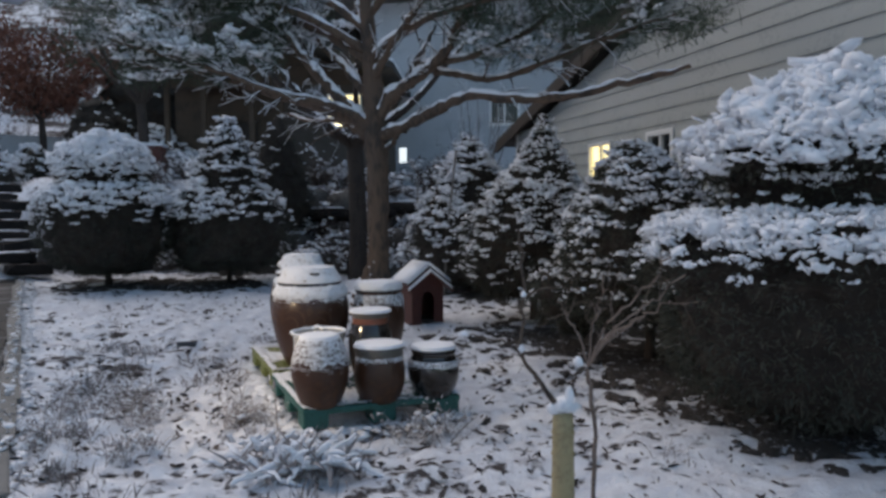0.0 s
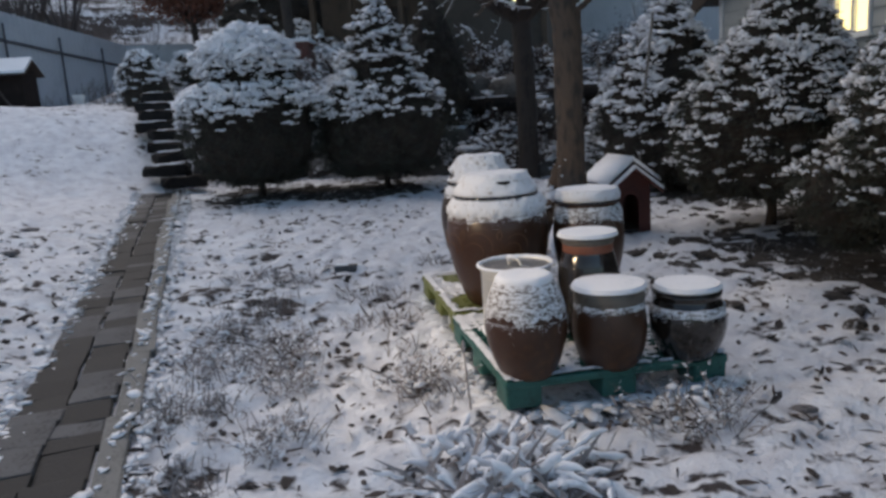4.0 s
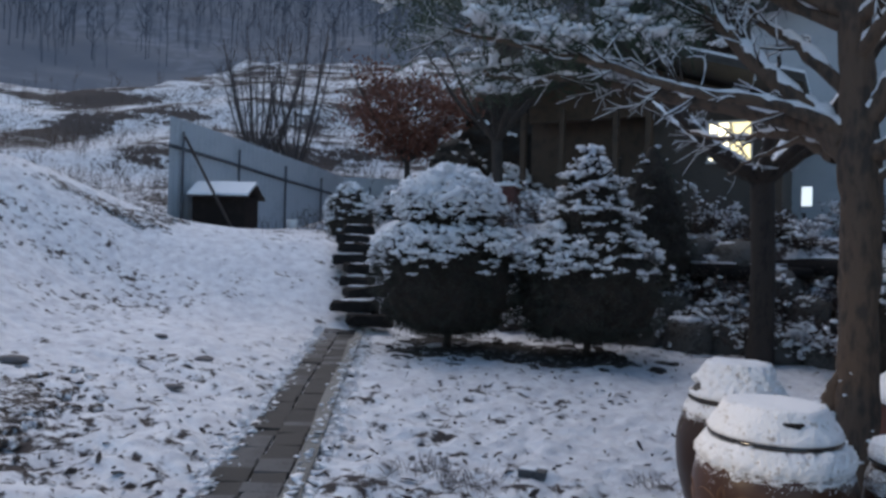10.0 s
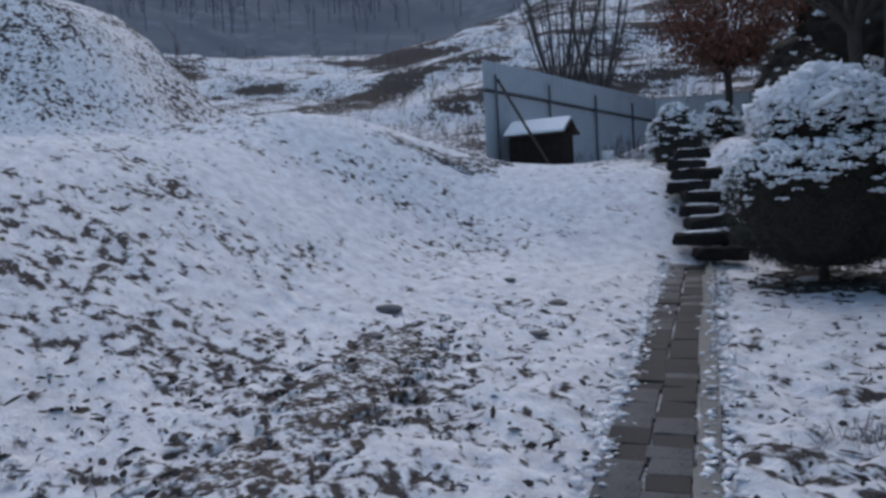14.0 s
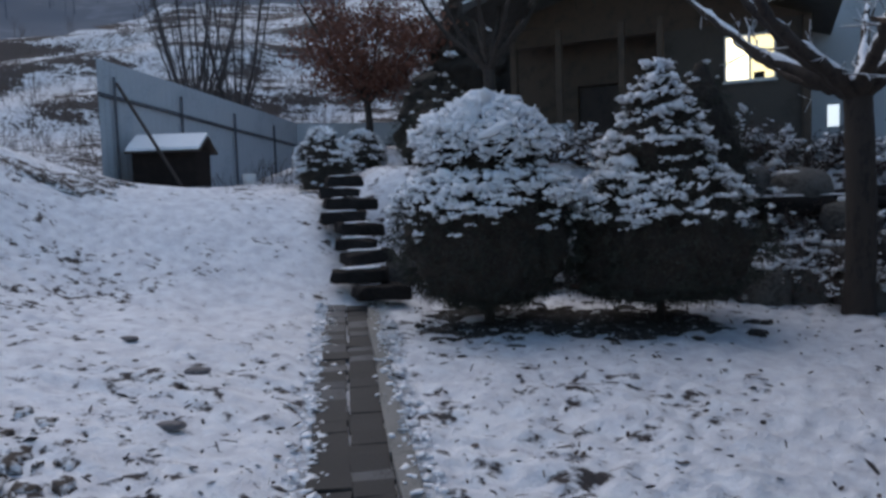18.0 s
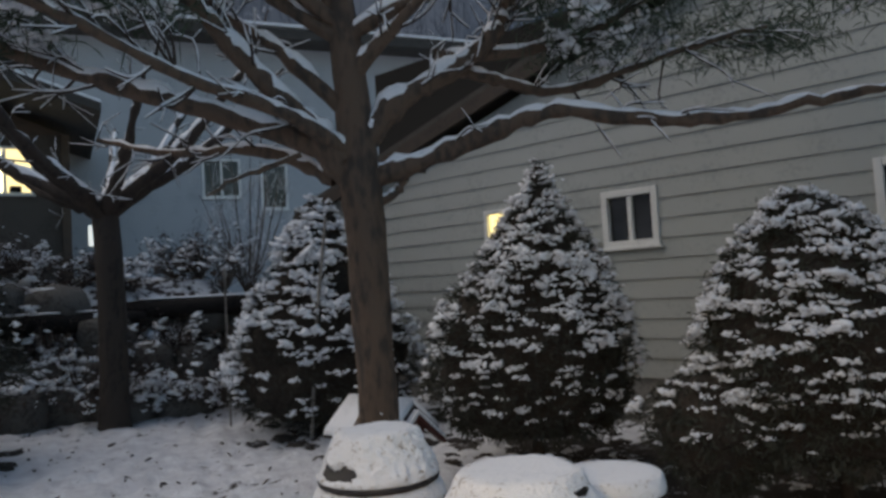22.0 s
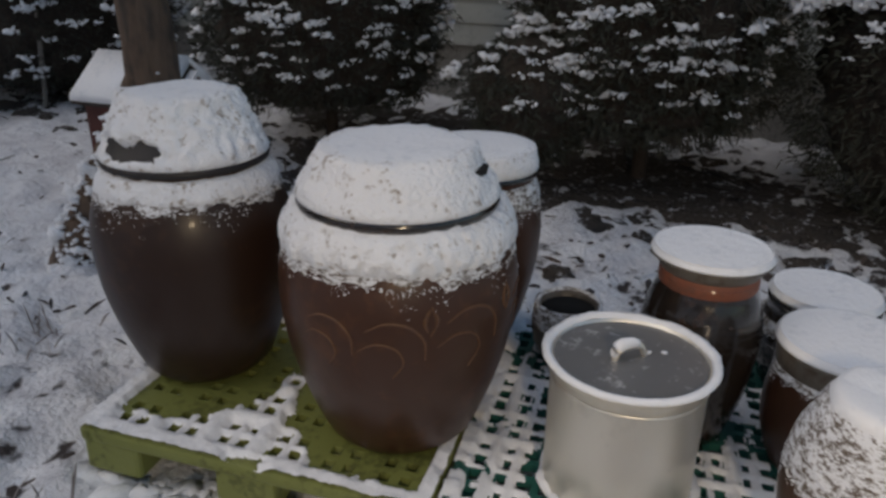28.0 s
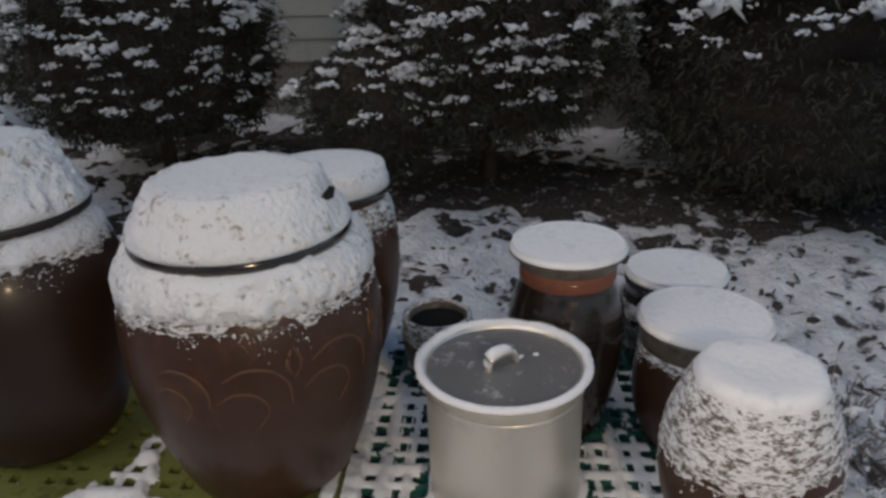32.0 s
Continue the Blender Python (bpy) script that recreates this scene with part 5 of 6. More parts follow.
# local x points out of the door
bm = bmesh.new()
arch = [(0.1 * math.cos(a), 0.27 + 0.1 * math.sin(a)) for a in np.linspace(math.pi, 0, 12)]
front = [(-0.24, 0.0), (-0.1, 0.0), (-0.1, 0.06), *arch, (0.1, 0.06), (0.1, 0.0), (0.24, 0.0), (0.24, 0.47), (0.0, 0.62), (-0.24, 0.47)]
ring = [bm.verts.new((0.3, y, z)) for y, z in front]
bm.faces.new(ring)
ext = bmesh.ops.extrude_face_region(bm, geom=bm.faces[:])
bmesh.ops.translate(bm, vec=(-0.025, 0, 0), verts=[g for g in ext["geom"] if isinstance(g, bmesh.types.BMVert)])
bmesh.ops.triangulate(bm, faces=bm.faces[:])
part("front_panel", bm, WOOD_RED, hut, "front panel with an arched door", flat=True)
boxed("side_panel", (-0.32, -0.24, 0), (0.275, -0.215, 0.47), WOOD_RED, hut, 0.004)
boxed("side_panel", (-0.32, 0.215, 0), (0.275, 0.24, 0.47), WOOD_RED, hut, 0.004)
boxed("back_panel", (-0.32, -0.215, 0), (-0.3, 0.215, 0.5), WOOD_RED, hut, 0.004)
boxed("floor_board", (-0.3, -0.215, 0.02), (0.275, 0.215, 0.05), WOOD_DARK, hut, 0.004)
for sgn in (-1, 1):
    q = [(-0.36, 0.0, 0.64), (0.4, 0.0, 0.64), (0.4, sgn * 0.32, 0.45), (-0.36, sgn * 0.32, 0.45)]
    v = [*q, *[(x, y, z + 0.025) for x, y, z in q]]
    fc = [(0, 3, 2, 1), (4, 5, 6, 7), (0, 1, 5, 4), (1, 2, 6, 5), (2, 3, 7, 6), (3, 0, 4, 7)]
    rp = hang("roof_panel", mesh_of("roof_panel", v, fc, WOOD_DARK, flat=True), hut)
    v = [(x * 1.01, y * 1.01, z + 0.02) for x, y, z in q] + [(x * 0.985, y * 0.985, z + 0.06) for x, y, z in q]
    hang("snow", mesh_of("snow", v, fc, SNOW), rp, "snow on the roof")
for sgn in (-1, 1):
    q = [(0.4, 0.0, 0.57), (0.46, 0.0, 0.57), (0.46, sgn * 0.33, 0.37), (0.4, sgn * 0.33, 0.37)]
    for name, mat, lo, hi in (("bargeboard", WOOD_RED, 0.0, 0.03), ("bargeboard_snow", SNOW, 0.032, 0.058)):
        hang(name, mesh_of(name, [*[(x, y, z + lo) for x, y, z in q], *[(x, y, z + hi) for x, y, z in q]], fc, mat, flat=True), hut)
hut.scale = (0.88, 0.88, 1.16)


# ---- clipped evergreens ----
def bush(name, label, x, y, profile, cover, leaves, seed, trunk=0.05, flake=0.06, lump=0.1, category="shrub", dense=1.0, lean=(0.0, 0.0), chunk=1.3):
    """A clipped evergreen: trunk, dark inner mass, many leaf sprays, snow lying in small pads. profile: (height, radius) rows; cover: share of snow by height."""
    z0 = gz(x, y)
    top = thing(name, label, category, at=(x, y, z0))
    rng = np.random.default_rng(seed)
    hs, rs = np.array([p[0] for p in profile]), np.array([p[1] for p in profile])
    fine = np.linspace(hs[0], hs[-1], 400)
    rad = np.interp(fine, hs, rs)
    slope = np.gradient(rad, fine)
    weight = (rad + 0.05) * np.sqrt(1 + slope ** 2)
    cdf = np.cumsum(weight) / weight.sum()

    def skin(n, inward):
        k = np.clip(np.searchsorted(cdf, rng.uniform(0, 1, n)), 0, 399)
        a = rng.uniform(0, 2 * np.pi, n)
        p = np.stack([np.cos(a) * rad[k], np.sin(a) * rad[k], fine[k]], 1)
        w = 1 + lump * vnoise(p, 2.6, seed) + lump * 0.6 * vnoise(p, 6, seed + 1)
        p = p * np.stack([w, w, 1 + 0 * w], 1)
        p[:, :2] *= (1 - inward * rng.uniform(0, 1, n) ** 1.5)[:, None]
        p[:, :2] += np.outer((p[:, 2] / hs[-1]) ** 2, lean)
        nrm = np.stack([np.cos(a), np.sin(a), -slope[k]], 1)
        return p, nrm / np.linalg.norm(nrm, axis=1, keepdims=True)

    core = [(max(0.01, r * 0.88), h) for h, r in zip(fine[::8], rad[::8])]
    core = [(0.01, core[0][1])] + core + [(0.005, fine[-1] * 0.985)]
    v, f = lathe(core, 90)
    w = 1 + lump * vnoise(v, 2.6, seed) + lump * 0.6 * vnoise(v, 6, seed + 1)
    v[:, :2] *= (w * (0.93 + 0.07 * vnoise(v, 9, seed + 2) + 0.05 * vnoise(v, 21, seed + 3)))[:, None]
    v[:, :2] += np.outer((v[:, 2] / hs[-1]) ** 2, lean)
    hang("inner_mass", mesh_of("inner_mass", v, f, YEW_CORE), top, "dark inner twigs", kind="stuff")
    # sprays stand out from the mass as small shelves
    pitch = flake * 3.1
    area = 2 * np.pi * weight.sum() * (fine[1] - fine[0])
    count = int(area / pitch ** 2 * 1.15 * dense)
    c, nrm = skin(count, 0.03)
    c = c + nrm * rng.uniform(0.0, 0.35, (count, 1)) * pitch
    k = rng.integers(0, count, leaves)
    loose = rng.uniform(0, 1, (leaves, 1)) < 0.3
    p = c[k] + rng.normal(0, 0.36, (leaves, 3)) * pitch * (1, 1, 0.6) - (0, 0, pitch * 0.22) - nrm[k] * pitch * 0.35
    q, qn = skin(leaves, 0.14)
    p = np.where(loose, q, p)
    head = nrm[k] * (1, 1, 0.5) + rng.normal(0, 0.6, (leaves, 3)) + (0, 0, 0.1)
    v, f = blades(p, head, rng.uniform(0.028, 0.065, leaves), rng.uniform(0.006, 0.014, leaves), rng, 0.5)
    hang("foliage", arrays("foliage", v, f, YEW, flat=True), top, "fine dark green leaf sprays", kind="stuff")
    share = np.interp(c[:, 2], [r[0] for r in cover], [r[1] for r in cover])
    tuft = 0.5 + 0.5 * vnoise(c, 4.5, seed + 9)
    keep = rng.uniform(0, 1, count) < share * np.clip(0.15 + 1.6 * tuft, 0, 1.4) * np.clip(0.72 + 0.6 * nrm[:, 2], 0.3, 1.3)
    c, nrm, share = c[keep], nrm[keep], share[keep]
    m = 12
    level = np.stack([-nrm[:, 1], nrm[:, 0], 0 * share], 1)
    level = level / (np.linalg.norm(level, axis=1, keepdims=True) + 0.05)
    wide = pitch * (0.55 + 0.5 * share) * rng.uniform(0.45, 1.15, len(c))
    wide = np.repeat(wide, m)[:, None]
    n = len(wide)
    p = np.repeat(c, m, 0) + np.repeat(level, m, 0) * wide * rng.normal(0, 0.5, (n, 1)) + rng.normal(0, 0.22, (n, 3)) * wide * (1, 1, 0.4)
    p[:, 2] -= 0.9 * np.abs(rng.normal(0, 0.13, n)) * wide[:, 0]
    sz = chunk * wide * rng.lognormal(-0.3, 0.4, (n, 1)) * np.stack([rng.uniform(0.15, 0.33, n), rng.uniform(0.1, 0.22, n), rng.uniform(0.06, 0.15, n)], 1)
    v, f = scatter(BALL1, p, sz, rng, 0.6, 0.3)
    hang("snow", arrays("snow", v, f, SNOW), top, "snow caught on the sprays", kind="stuff")
    if trunk:
        v, f = tube([(0, 0, -0.1), (0.02, 0.01, profile[0][0] * 0.5), (0.0, 0.0, profile[0][0] + 0.5)], [trunk * 1.25, trunk, trunk * 0.8], 10)
        hang("trunk", mesh_of("trunk", v, f, BARK_DARK), top)
    return top


bush("dome_yew", "clipped dome yew over a wide skirt, snow on top", -5.75, 10.55,
     [(0.22, 0.3), (0.28, 0.55), (0.42, 0.8), (0.65, 0.97), (1.0, 1.08), (1.3, 1.07), (1.5, 1.0), (1.62, 0.86), (1.7, 0.7), (1.8, 0.68), (1.98, 0.73), (2.14, 0.7), (2.3, 0.56), (2.43, 0.35), (2.54, 0.06)],
     [(0.95, 0.0), (1.15, 0.25), (1.35, 0.7), (1.52, 1.2), (1.64, 0.9), (1.72, 0.35), (1.9, 0.9), (2.1, 1.4), (2.5, 1.6)], 24000, 21, 0.06, 0.036, 0.1, dense=1.8, chunk=1.45)
bush("cone_yew", "cone-shaped yew with snow on its tiers", -4.02, 11.43,
     [(0.28, 0.4), (0.34, 0.72), (0.5, 0.98), (0.9, 1.12), (1.3, 1.0), (1.6, 0.85), (1.72, 0.64), (2.05, 0.58), (2.25, 0.4), (2.5, 0.33), (2.8, 0.13), (2.92, 0.03)],
     [(0.9, 0.0), (1.1, 0.3), (1.3, 0.7), (1.6, 1.0), (1.7, 0.6), (2.05, 1.0), (2.2, 0.7), (2.9, 1.1)], 20000, 22, 0.05, 0.042, 0.16)
bush("dark_cypress", "dark slender cypress with little snow", -3.9, 13.9,
     [(0.4, 0.5), (0.9, 0.75), (1.6, 0.6), (2.3, 0.35), (2.75, 0.05)], [(0, 0.03), (2.7, 0.2)], 7000, 23, 0.05, 0.04)
bush("corner_yew", "cone-shaped yew dusted with snow beside the house corner", 0.24, 11.5,
     [(0.12, 0.7), (0.3, 1.0), (0.7, 1.08), (1.1, 0.98), (1.6, 0.72), (2.1, 0.42), (2.5, 0.18), (2.68, 0.03)],
     [(0.2, 0.1), (0.6, 0.7), (1.2, 0.95), (2.6, 1.0)], 16000, 24, 0.06, 0.038, 0.14)
bush("broad_yew", "broad cone-shaped yew dusted with snow by the siding", 1.25, 8.6,
     [(0.35, 0.55), (0.5, 0.8), (0.85, 0.9), (1.2, 0.86), (1.55, 0.72), (1.9, 0.48), (2.2, 0.26), (2.42, 0.1), (2.6, 0.05), (2.66, 0.02)],
     [(0.45, 0.05), (0.75, 0.45), (1.2, 0.78), (2.5, 0.85)], 26000, 25, 0.05, 0.033, 0.15, dense=1.35, lean=(0.16, -0.07), chunk=1.1)
bush("round_yew", "round-topped yew dusted with snow by the siding", 2.37, 6.54,
     [(0.4, 0.5), (0.55, 0.72), (0.9, 0.81), (1.25, 0.8), (1.6, 0.66), (1.9, 0.43), (2.1, 0.22), (2.19, 0.03)],
     [(0.5, 0.04), (0.8, 0.5), (1.3, 0.8), (2.1, 0.95)], 26000, 26, 0.05, 0.033, 0.15, dense=1.35, lean=(-0.16, 0.08), chunk=1.1)
bush("yew_offshoot", "low side growth of a yew with snow on it", 1.64, 6.9,
     [(0.2, 0.1), (0.4, 0.32), (0.6, 0.44), (0.8, 0.42), (0.95, 0.26), (1.04, 0.1), (1.08, 0.03)], [(0.3, 0.03), (0.6, 0.35), (0.85, 0.65), (1.1, 0.8)], 5200, 27, 0.0, 0.032, 0.28, chunk=1.1)
bush("tiered_yew", "large dark two-tiered yew heaped with thick snow", 3.35, 4.68,
     [(0.15, 0.8), (0.4, 1.1), (0.8, 1.28), (1.1, 1.36), (1.32, 1.35), (1.48, 1.18), (1.56, 0.85), (1.78, 0.8), (1.86, 1.03), (1.98, 1.0), (2.18, 0.8), (2.36, 0.54), (2.52, 0.26), (2.62, 0.03)],
     [(1.0, 0.0), (1.2, 0.3), (1.34, 1.0), (1.48, 1.6), (1.6, 0.05), (1.84, 0.5), (1.96, 1.3), (2.12, 2.2), (2.6, 2.6)], 26000, 28, 0.0, 0.042, 0.05, dense=2.6, chunk=1.15)
bush("fence_shrub", "small snow-dusted evergreen at the end of the fence", -11.2, 14.9, [(0.05, 0.45), (0.3, 0.62), (0.8, 0.52), (1.15, 0.26), (1.32, 0.03)],
     [(0, 0.2), (0.6, 0.6), (1.2, 1.0)], 3600, 29, 0.03, 0.042, 0.16)
for k, (x, y, h, w) in enumerate(((-12.3, 18.2, 0.85, 0.45), (-13.6, 19.8, 1.1, 0.6), (-9.2, 19.0, 1.6, 0.9))):
    bush("garden_shrub", "loose snow-laden shrub on the upper terrace", x, y, [(0.05, w * 0.6), (h * 0.25, w), (h * 0.6, w * 0.8), (h * 0.9, w * 0.4), (h, 0.03)],
         [(0, 0.6), (h, 1.0)], 5000, 120 + k, 0.03, 0.055, 0.36, dense=1.4)
for k, (x, y, h, w) in enumerate(((-10.7, 18.6, 2.3, 1.0), (-9.9, 17.3, 1.5, 0.8))):
    bush("dark_shrub", "dark evergreen shrub with hardly any snow", x, y, [(0.05, w * 0.7), (h * 0.3, w), (h * 0.7, w * 0.8), (h * 0.92, w * 0.4), (h, 0.03)],
         [(0, 0.02), (h, 0.12)], 7000, 130 + k, 0.03, 0.055, 0.25)


for k, (x, y, h, w) in enumerate(((-8.6, 25.6, 9.0, 2.3), (-5.2, 26.0, 10.0, 2.5), (-12.2, 24.6, 7.0, 2.0))):
    bush("tall_conifer", "tall dark conifer behind the brown house", x, y, [(1.0, w * 0.7), (1.8, w), (h * 0.45, w * 0.82), (h * 0.75, w * 0.45), (h * 0.95, w * 0.12), (h, 0.03)],
         [(0, 0.15), (h, 0.4)], 9000, 160 + k, 0.16, 0.14, 0.2, "tree")


# ---- low rockery shrubs ----
def low_shrub(x, y, size, seed):
    top = thing("low_shrub", "low leafless shrub with snow on its twigs", "shrub", "rockery shrubs", at=(x, y, gz(x, y)))
    rng = np.random.default_rng(seed)
    pcs, tips = [], []
    for _ in range(34):
        a, e = rng.uniform(0, 6.3), rng.uniform(0.3, 1.3)
        d = np.array([math.cos(a) * math.cos(e), math.sin(a) * math.cos(e), math.sin(e)]) * size * rng.uniform(0.6, 1.1)
        mid = d * 0.5 + rng.normal(0, 0.05, 3)
        pcs.append(tube([(0, 0, 0), mid, d], [0.009, 0.006, 0.002], 4))
        tips += [d, mid, d * 0.8 + rng.normal(0, 0.04, 3), d * 0.65 + rng.normal(0, 0.06, 3)]
    v, f = joined(pcs)
    hang("twig_mass", arrays("twig_mass", v, f, TWIG), top, kind="stuff")
    tips = np.array(tips)
    p = np.repeat(tips, 5, 0) + rng.normal(0, 0.05, (len(tips) * 5, 3))
    v, f = blades(p, rng.normal(0, 1, p.shape) + (0, 0, 0.4), rng.uniform(0.03, 0.08, len(p)), rng.uniform(0.015, 0.03, len(p)), rng)
    hang("leaves", arrays("leaves", v, f, WITHERED, flat=True), top, "withered brown leaves", kind="stuff")
    q = np.repeat(tips, 4, 0) + rng.normal(0, 0.045, (len(tips) * 4, 3)) * (1, 1, 0.5)
    q = q[(0.5 + 0.5 * vnoise(q, 4, seed)) > rng.uniform(0.45, 0.85, len(q))]
    v, f = scatter(BALL1, q + (0, 0, 0.012), 0.034 * rng.lognormal(-0.1, 0.4, (len(q), 1)) * np.array([[1.5, 0.9, 0.45]]), rng, 0.5, 0.35)
    hang("snow", arrays("snow", v, f, SNOW), top, kind="stuff")


_rng = np.random.default_rng(31)
for k in range(22):
    x = -3.2 + 3.9 * (k % 11) / 10 + _rng.normal(0, 0.15)
    low_shrub(x, 13.2 + 0.9 * (k // 11) + 0.12 * (x + 2) + _rng.normal(0, 0.2), _rng.uniform(0.5, 0.95), 300 + k)
for k in range(18):
    x = -8.0 + 8.3 * k / 17 + _rng.normal(0, 0.15)
    low_shrub(x, 15.4 + 0.12 * (x + 2) + _rng.normal(0, 0.25), _rng.uniform(0.5, 1.1), 360 + k)
for k in range(7):
    low_shrub(-7.6 + 0.55 * k + _rng.normal(0, 0.1), 12.6 + _rng.normal(0, 0.25) + 0.1 * k, _rng.uniform(0.4, 0.7), 340 + k)


# ---- trees ----
def limb(parent, pts, r0, r1, bark, rng, snow=0.75, name="branch", n=8):
    line = spline(pts, 6)
    m = len(line)
    line = line + rng.normal(0, 0.012, line.shape) * np.linspace(0, 1, m)[:, None]
    rad = np.linspace(r0, r1, m) * (1 + 0.12 * rng.normal(0, 1, m))
    v, f = tube(line, rad, n)
    ob = hang(name, arrays(name, v, f, bark), parent)
    if snow:
        on = np.concatenate([[0], np.linspace(snow, snow, m - 2), [0.05]]) * rad
        on = on * (0.85 + 0.3 * rng.uniform(-1, 1, m))
        sv, sf = tube(line + np.array([0, 0, 1.0]) * (rad * 0.62)[:, None], np.clip(on, 0.004, None), 7)
        hang("snow", arrays("snow", sv, sf, SNOW), ob, "snow along the branch")
    return line, rad


def twigs_on(lines, rng, count, length, up=0.35, snow=True):
    wood, white, tips = [], [], []
    for line, rad in lines:
        for _ in range(int(count * len(line) / 20)):
            k = int(rng.integers(len(line) // 5, len(line)))
            d = line[min(k + 1, len(line) - 1)] - line[k - 1]
            d = d / (np.linalg.norm(d) + 1e-6)
            h = d * 0.7 + rng.normal(0, 0.55, 3) + (0, 0, up)
            h = h / np.linalg.norm(h) * length * rng.uniform(0.4, 1.1)
            sag = rng.normal(0, 0.12, 3) * length
            p = spline([line[k], line[k] + h * 0.35 + sag * 0.7, line[k] + h * 0.7 + sag + (0, 0, 0.03 * length), line[k] + h], 2)
            m = len(p)
            r = max(0.0022, min(0.011, rad[k] * 0.42))
            wood.append(tube(p, np.linspace(r, r * 0.3, m), 5))
            if snow:
                white.append(tube(p + (0, 0, r * 0.9), r * np.interp(np.linspace(0, 1, m), [0, 0.4, 1], [0.4, 0.85, 0.35]) * rng.uniform(0.6, 1.2, m), 5))
            tips.append(p[-1])
            for _ in range(2):
                b = p[int(rng.integers(m // 3, m - 1))]
                e = b + (h / 2.2 + rng.normal(0, 0.07, 3))
                wood.append(tube([b, (b + e) / 2, e], [r * 0.5, r * 0.4, r * 0.2], 4))
                if snow:
                    white.append(tube(np.array([b, (b + e) / 2, e]) + (0, 0, r * 0.6), [r * 0.3, r * 0.6, r * 0.3], 4))
                tips.append(e)
    return wood, white, np.array(tips)


def crown_of(parent, lines, rng, count, length, bark, up=0.35, snow=True):
    wood, white, tips = twigs_on(lines, rng, count, length, up, snow)
    v, f = joined(wood)
    hang("twig_mass", arrays("twig_mass", v, f, bark), parent, kind="stuff")
    if white:
        v, f = joined(white)
        hang("twig_snow", arrays("twig_snow", v, f, SNOW), parent, kind="stuff")
    return tips


GREY_BARK = material("grey_bark", (0.085, 0.075, 0.075), 0.9, grain=((0.055, 0.048, 0.048), 8, 0.4, 30), bump=(20, 0.02))
TX, TY = -0.56, 7.48
pine = thing("pine_tree", "old spreading pine, reddish trunk, snow along every branch", "tree", at=(0, 0, 0))
rng = np.random.default_rng(77)
g0 = gz(TX, TY)
trunk_line = spline([(TX - 0.02, TY, g0 - 0.15), (TX, TY, g0 + 0.5), (TX + 0.0, TY + 0.02, 1.4), (TX + 0.0, TY + 0.05, 2.0), (TX - 0.02, TY + 0.05, 2.5), (TX - 0.06, TY + 0.07, 3.3), (TX - 0.14, TY + 0.08, 4.3), (TX - 0.09, TY + 0.13, 5.4)], 7)
rr = np.interp(trunk_line[:, 2], [g0 - 0.15, g0 + 0.25, 1.2, 2.5, 3.3, 5.4], [0.22, 0.142, 0.122, 0.135, 0.1, 0.04])
v, f = tube(trunk_line, rr, 18)
v = v + 0.012 * vnoise(v, 9, 5)[:, None] + 0.008 * vnoise(v, 22, 6)[:, None]
hang("trunk", arrays("trunk", v, f, BARK), pine, "thick reddish-brown trunk")
foot = spline([(TX - 0.08, TY, 1.02), (TX - 0.18, TY + 0.04, 0.74), (TX - 0.31, TY + 0.1, 0.44), (TX - 0.44, TY + 0.16, 0.16), (TX - 0.5, TY + 0.19, -0.02)], 12)
wide = np.interp(np.linspace(0, 1, len(foot)), [0, 0.3, 1], [0.05, 0.095, 0.125])
v, f = tube(foot, wide, 20)
v = v + 0.03 * vnoise(v, 9, 15)[:, None] + 0.016 * vnoise(v, 26, 16)[:, None]
rt = hang("root", arrays("root", v, f, BARK), pine, "flared root at the trunk's foot")
face = v[rng.integers(200, len(v), 2200)] + rng.normal(0, 0.01, (2200, 3))
core = foot[np.argmin(np.linalg.norm(face[:, None] - foot[None], axis=2), axis=1)]
lit = (face - core) @ np.array([-0.45, -0.55, 0.7]) > 0.012
face = face[lit & (vnoise(face, 14, 19) > -0.2)]
v, f = scatter(BALL1, face, 0.014 * rng.lognormal(-0.2, 0.5, (len(face), 1)) * np.array([[1.2, 1.2, 0.75]]), rng, 0.5, 0.4)
hang("snow_crust", arrays("snow_crust", v, f, SNOW), rt, "patchy snow on the root")
v, f = scatter(BALL2, [(TX - 0.12, TY - 0.12, g0 + 0.12), (TX + 0.15, TY - 0.05, g0 + 0.06), (TX - 0.02, TY - 0.2, g0 + 0.05)], [(0.1, 0.06, 0.12), (0.12, 0.08, 0.05), (0.16, 0.08, 0.05)], rng, 0.1, 0.1)
hang("snow", arrays("snow", v, f, SNOW), pine, "snow banked on the roots")
n = 14
q = trunk_line[rng.integers(2, 12, n)]
th = rng.uniform(2.6, 5.6, n)
q = q + np.stack([np.cos(th), np.sin(th), 0 * th], 1) * (np.interp(q[:, 2], [0.3, 1.2, 2.5], [0.14, 0.122, 0.135]) + 0.004)[:, None] + np.stack([0 * th, 0 * th, rng.normal(0, 0.12, n)], 1)
v, f = scatter(BALL1, q, 0.011 * rng.lognormal(-0.3, 0.6, (n, 1)) * np.array([[1.3, 1.3, 0.6]]), rng, 0.4, 0.4)
hang("bark_snow", arrays("bark_snow", v, f, SNOW), pine, "flecks of snow stuck to the bark", kind="stuff")
AXIS = np.array([0.955, -0.295, 0])


def fan(*rows, depth=0.0, bow=0.0):
    """Places beside the trunk from rows of (out, up), with depth growing outwards."""
    c = np.array([TX - 0.08, TY + 0.06, 2.5])
    return [c + AXIS * o + np.array([0.295, 0.955, 0]) * (depth * abs(o) + bow * o * o) + np.array([0, 0, u]) for o, u in rows]


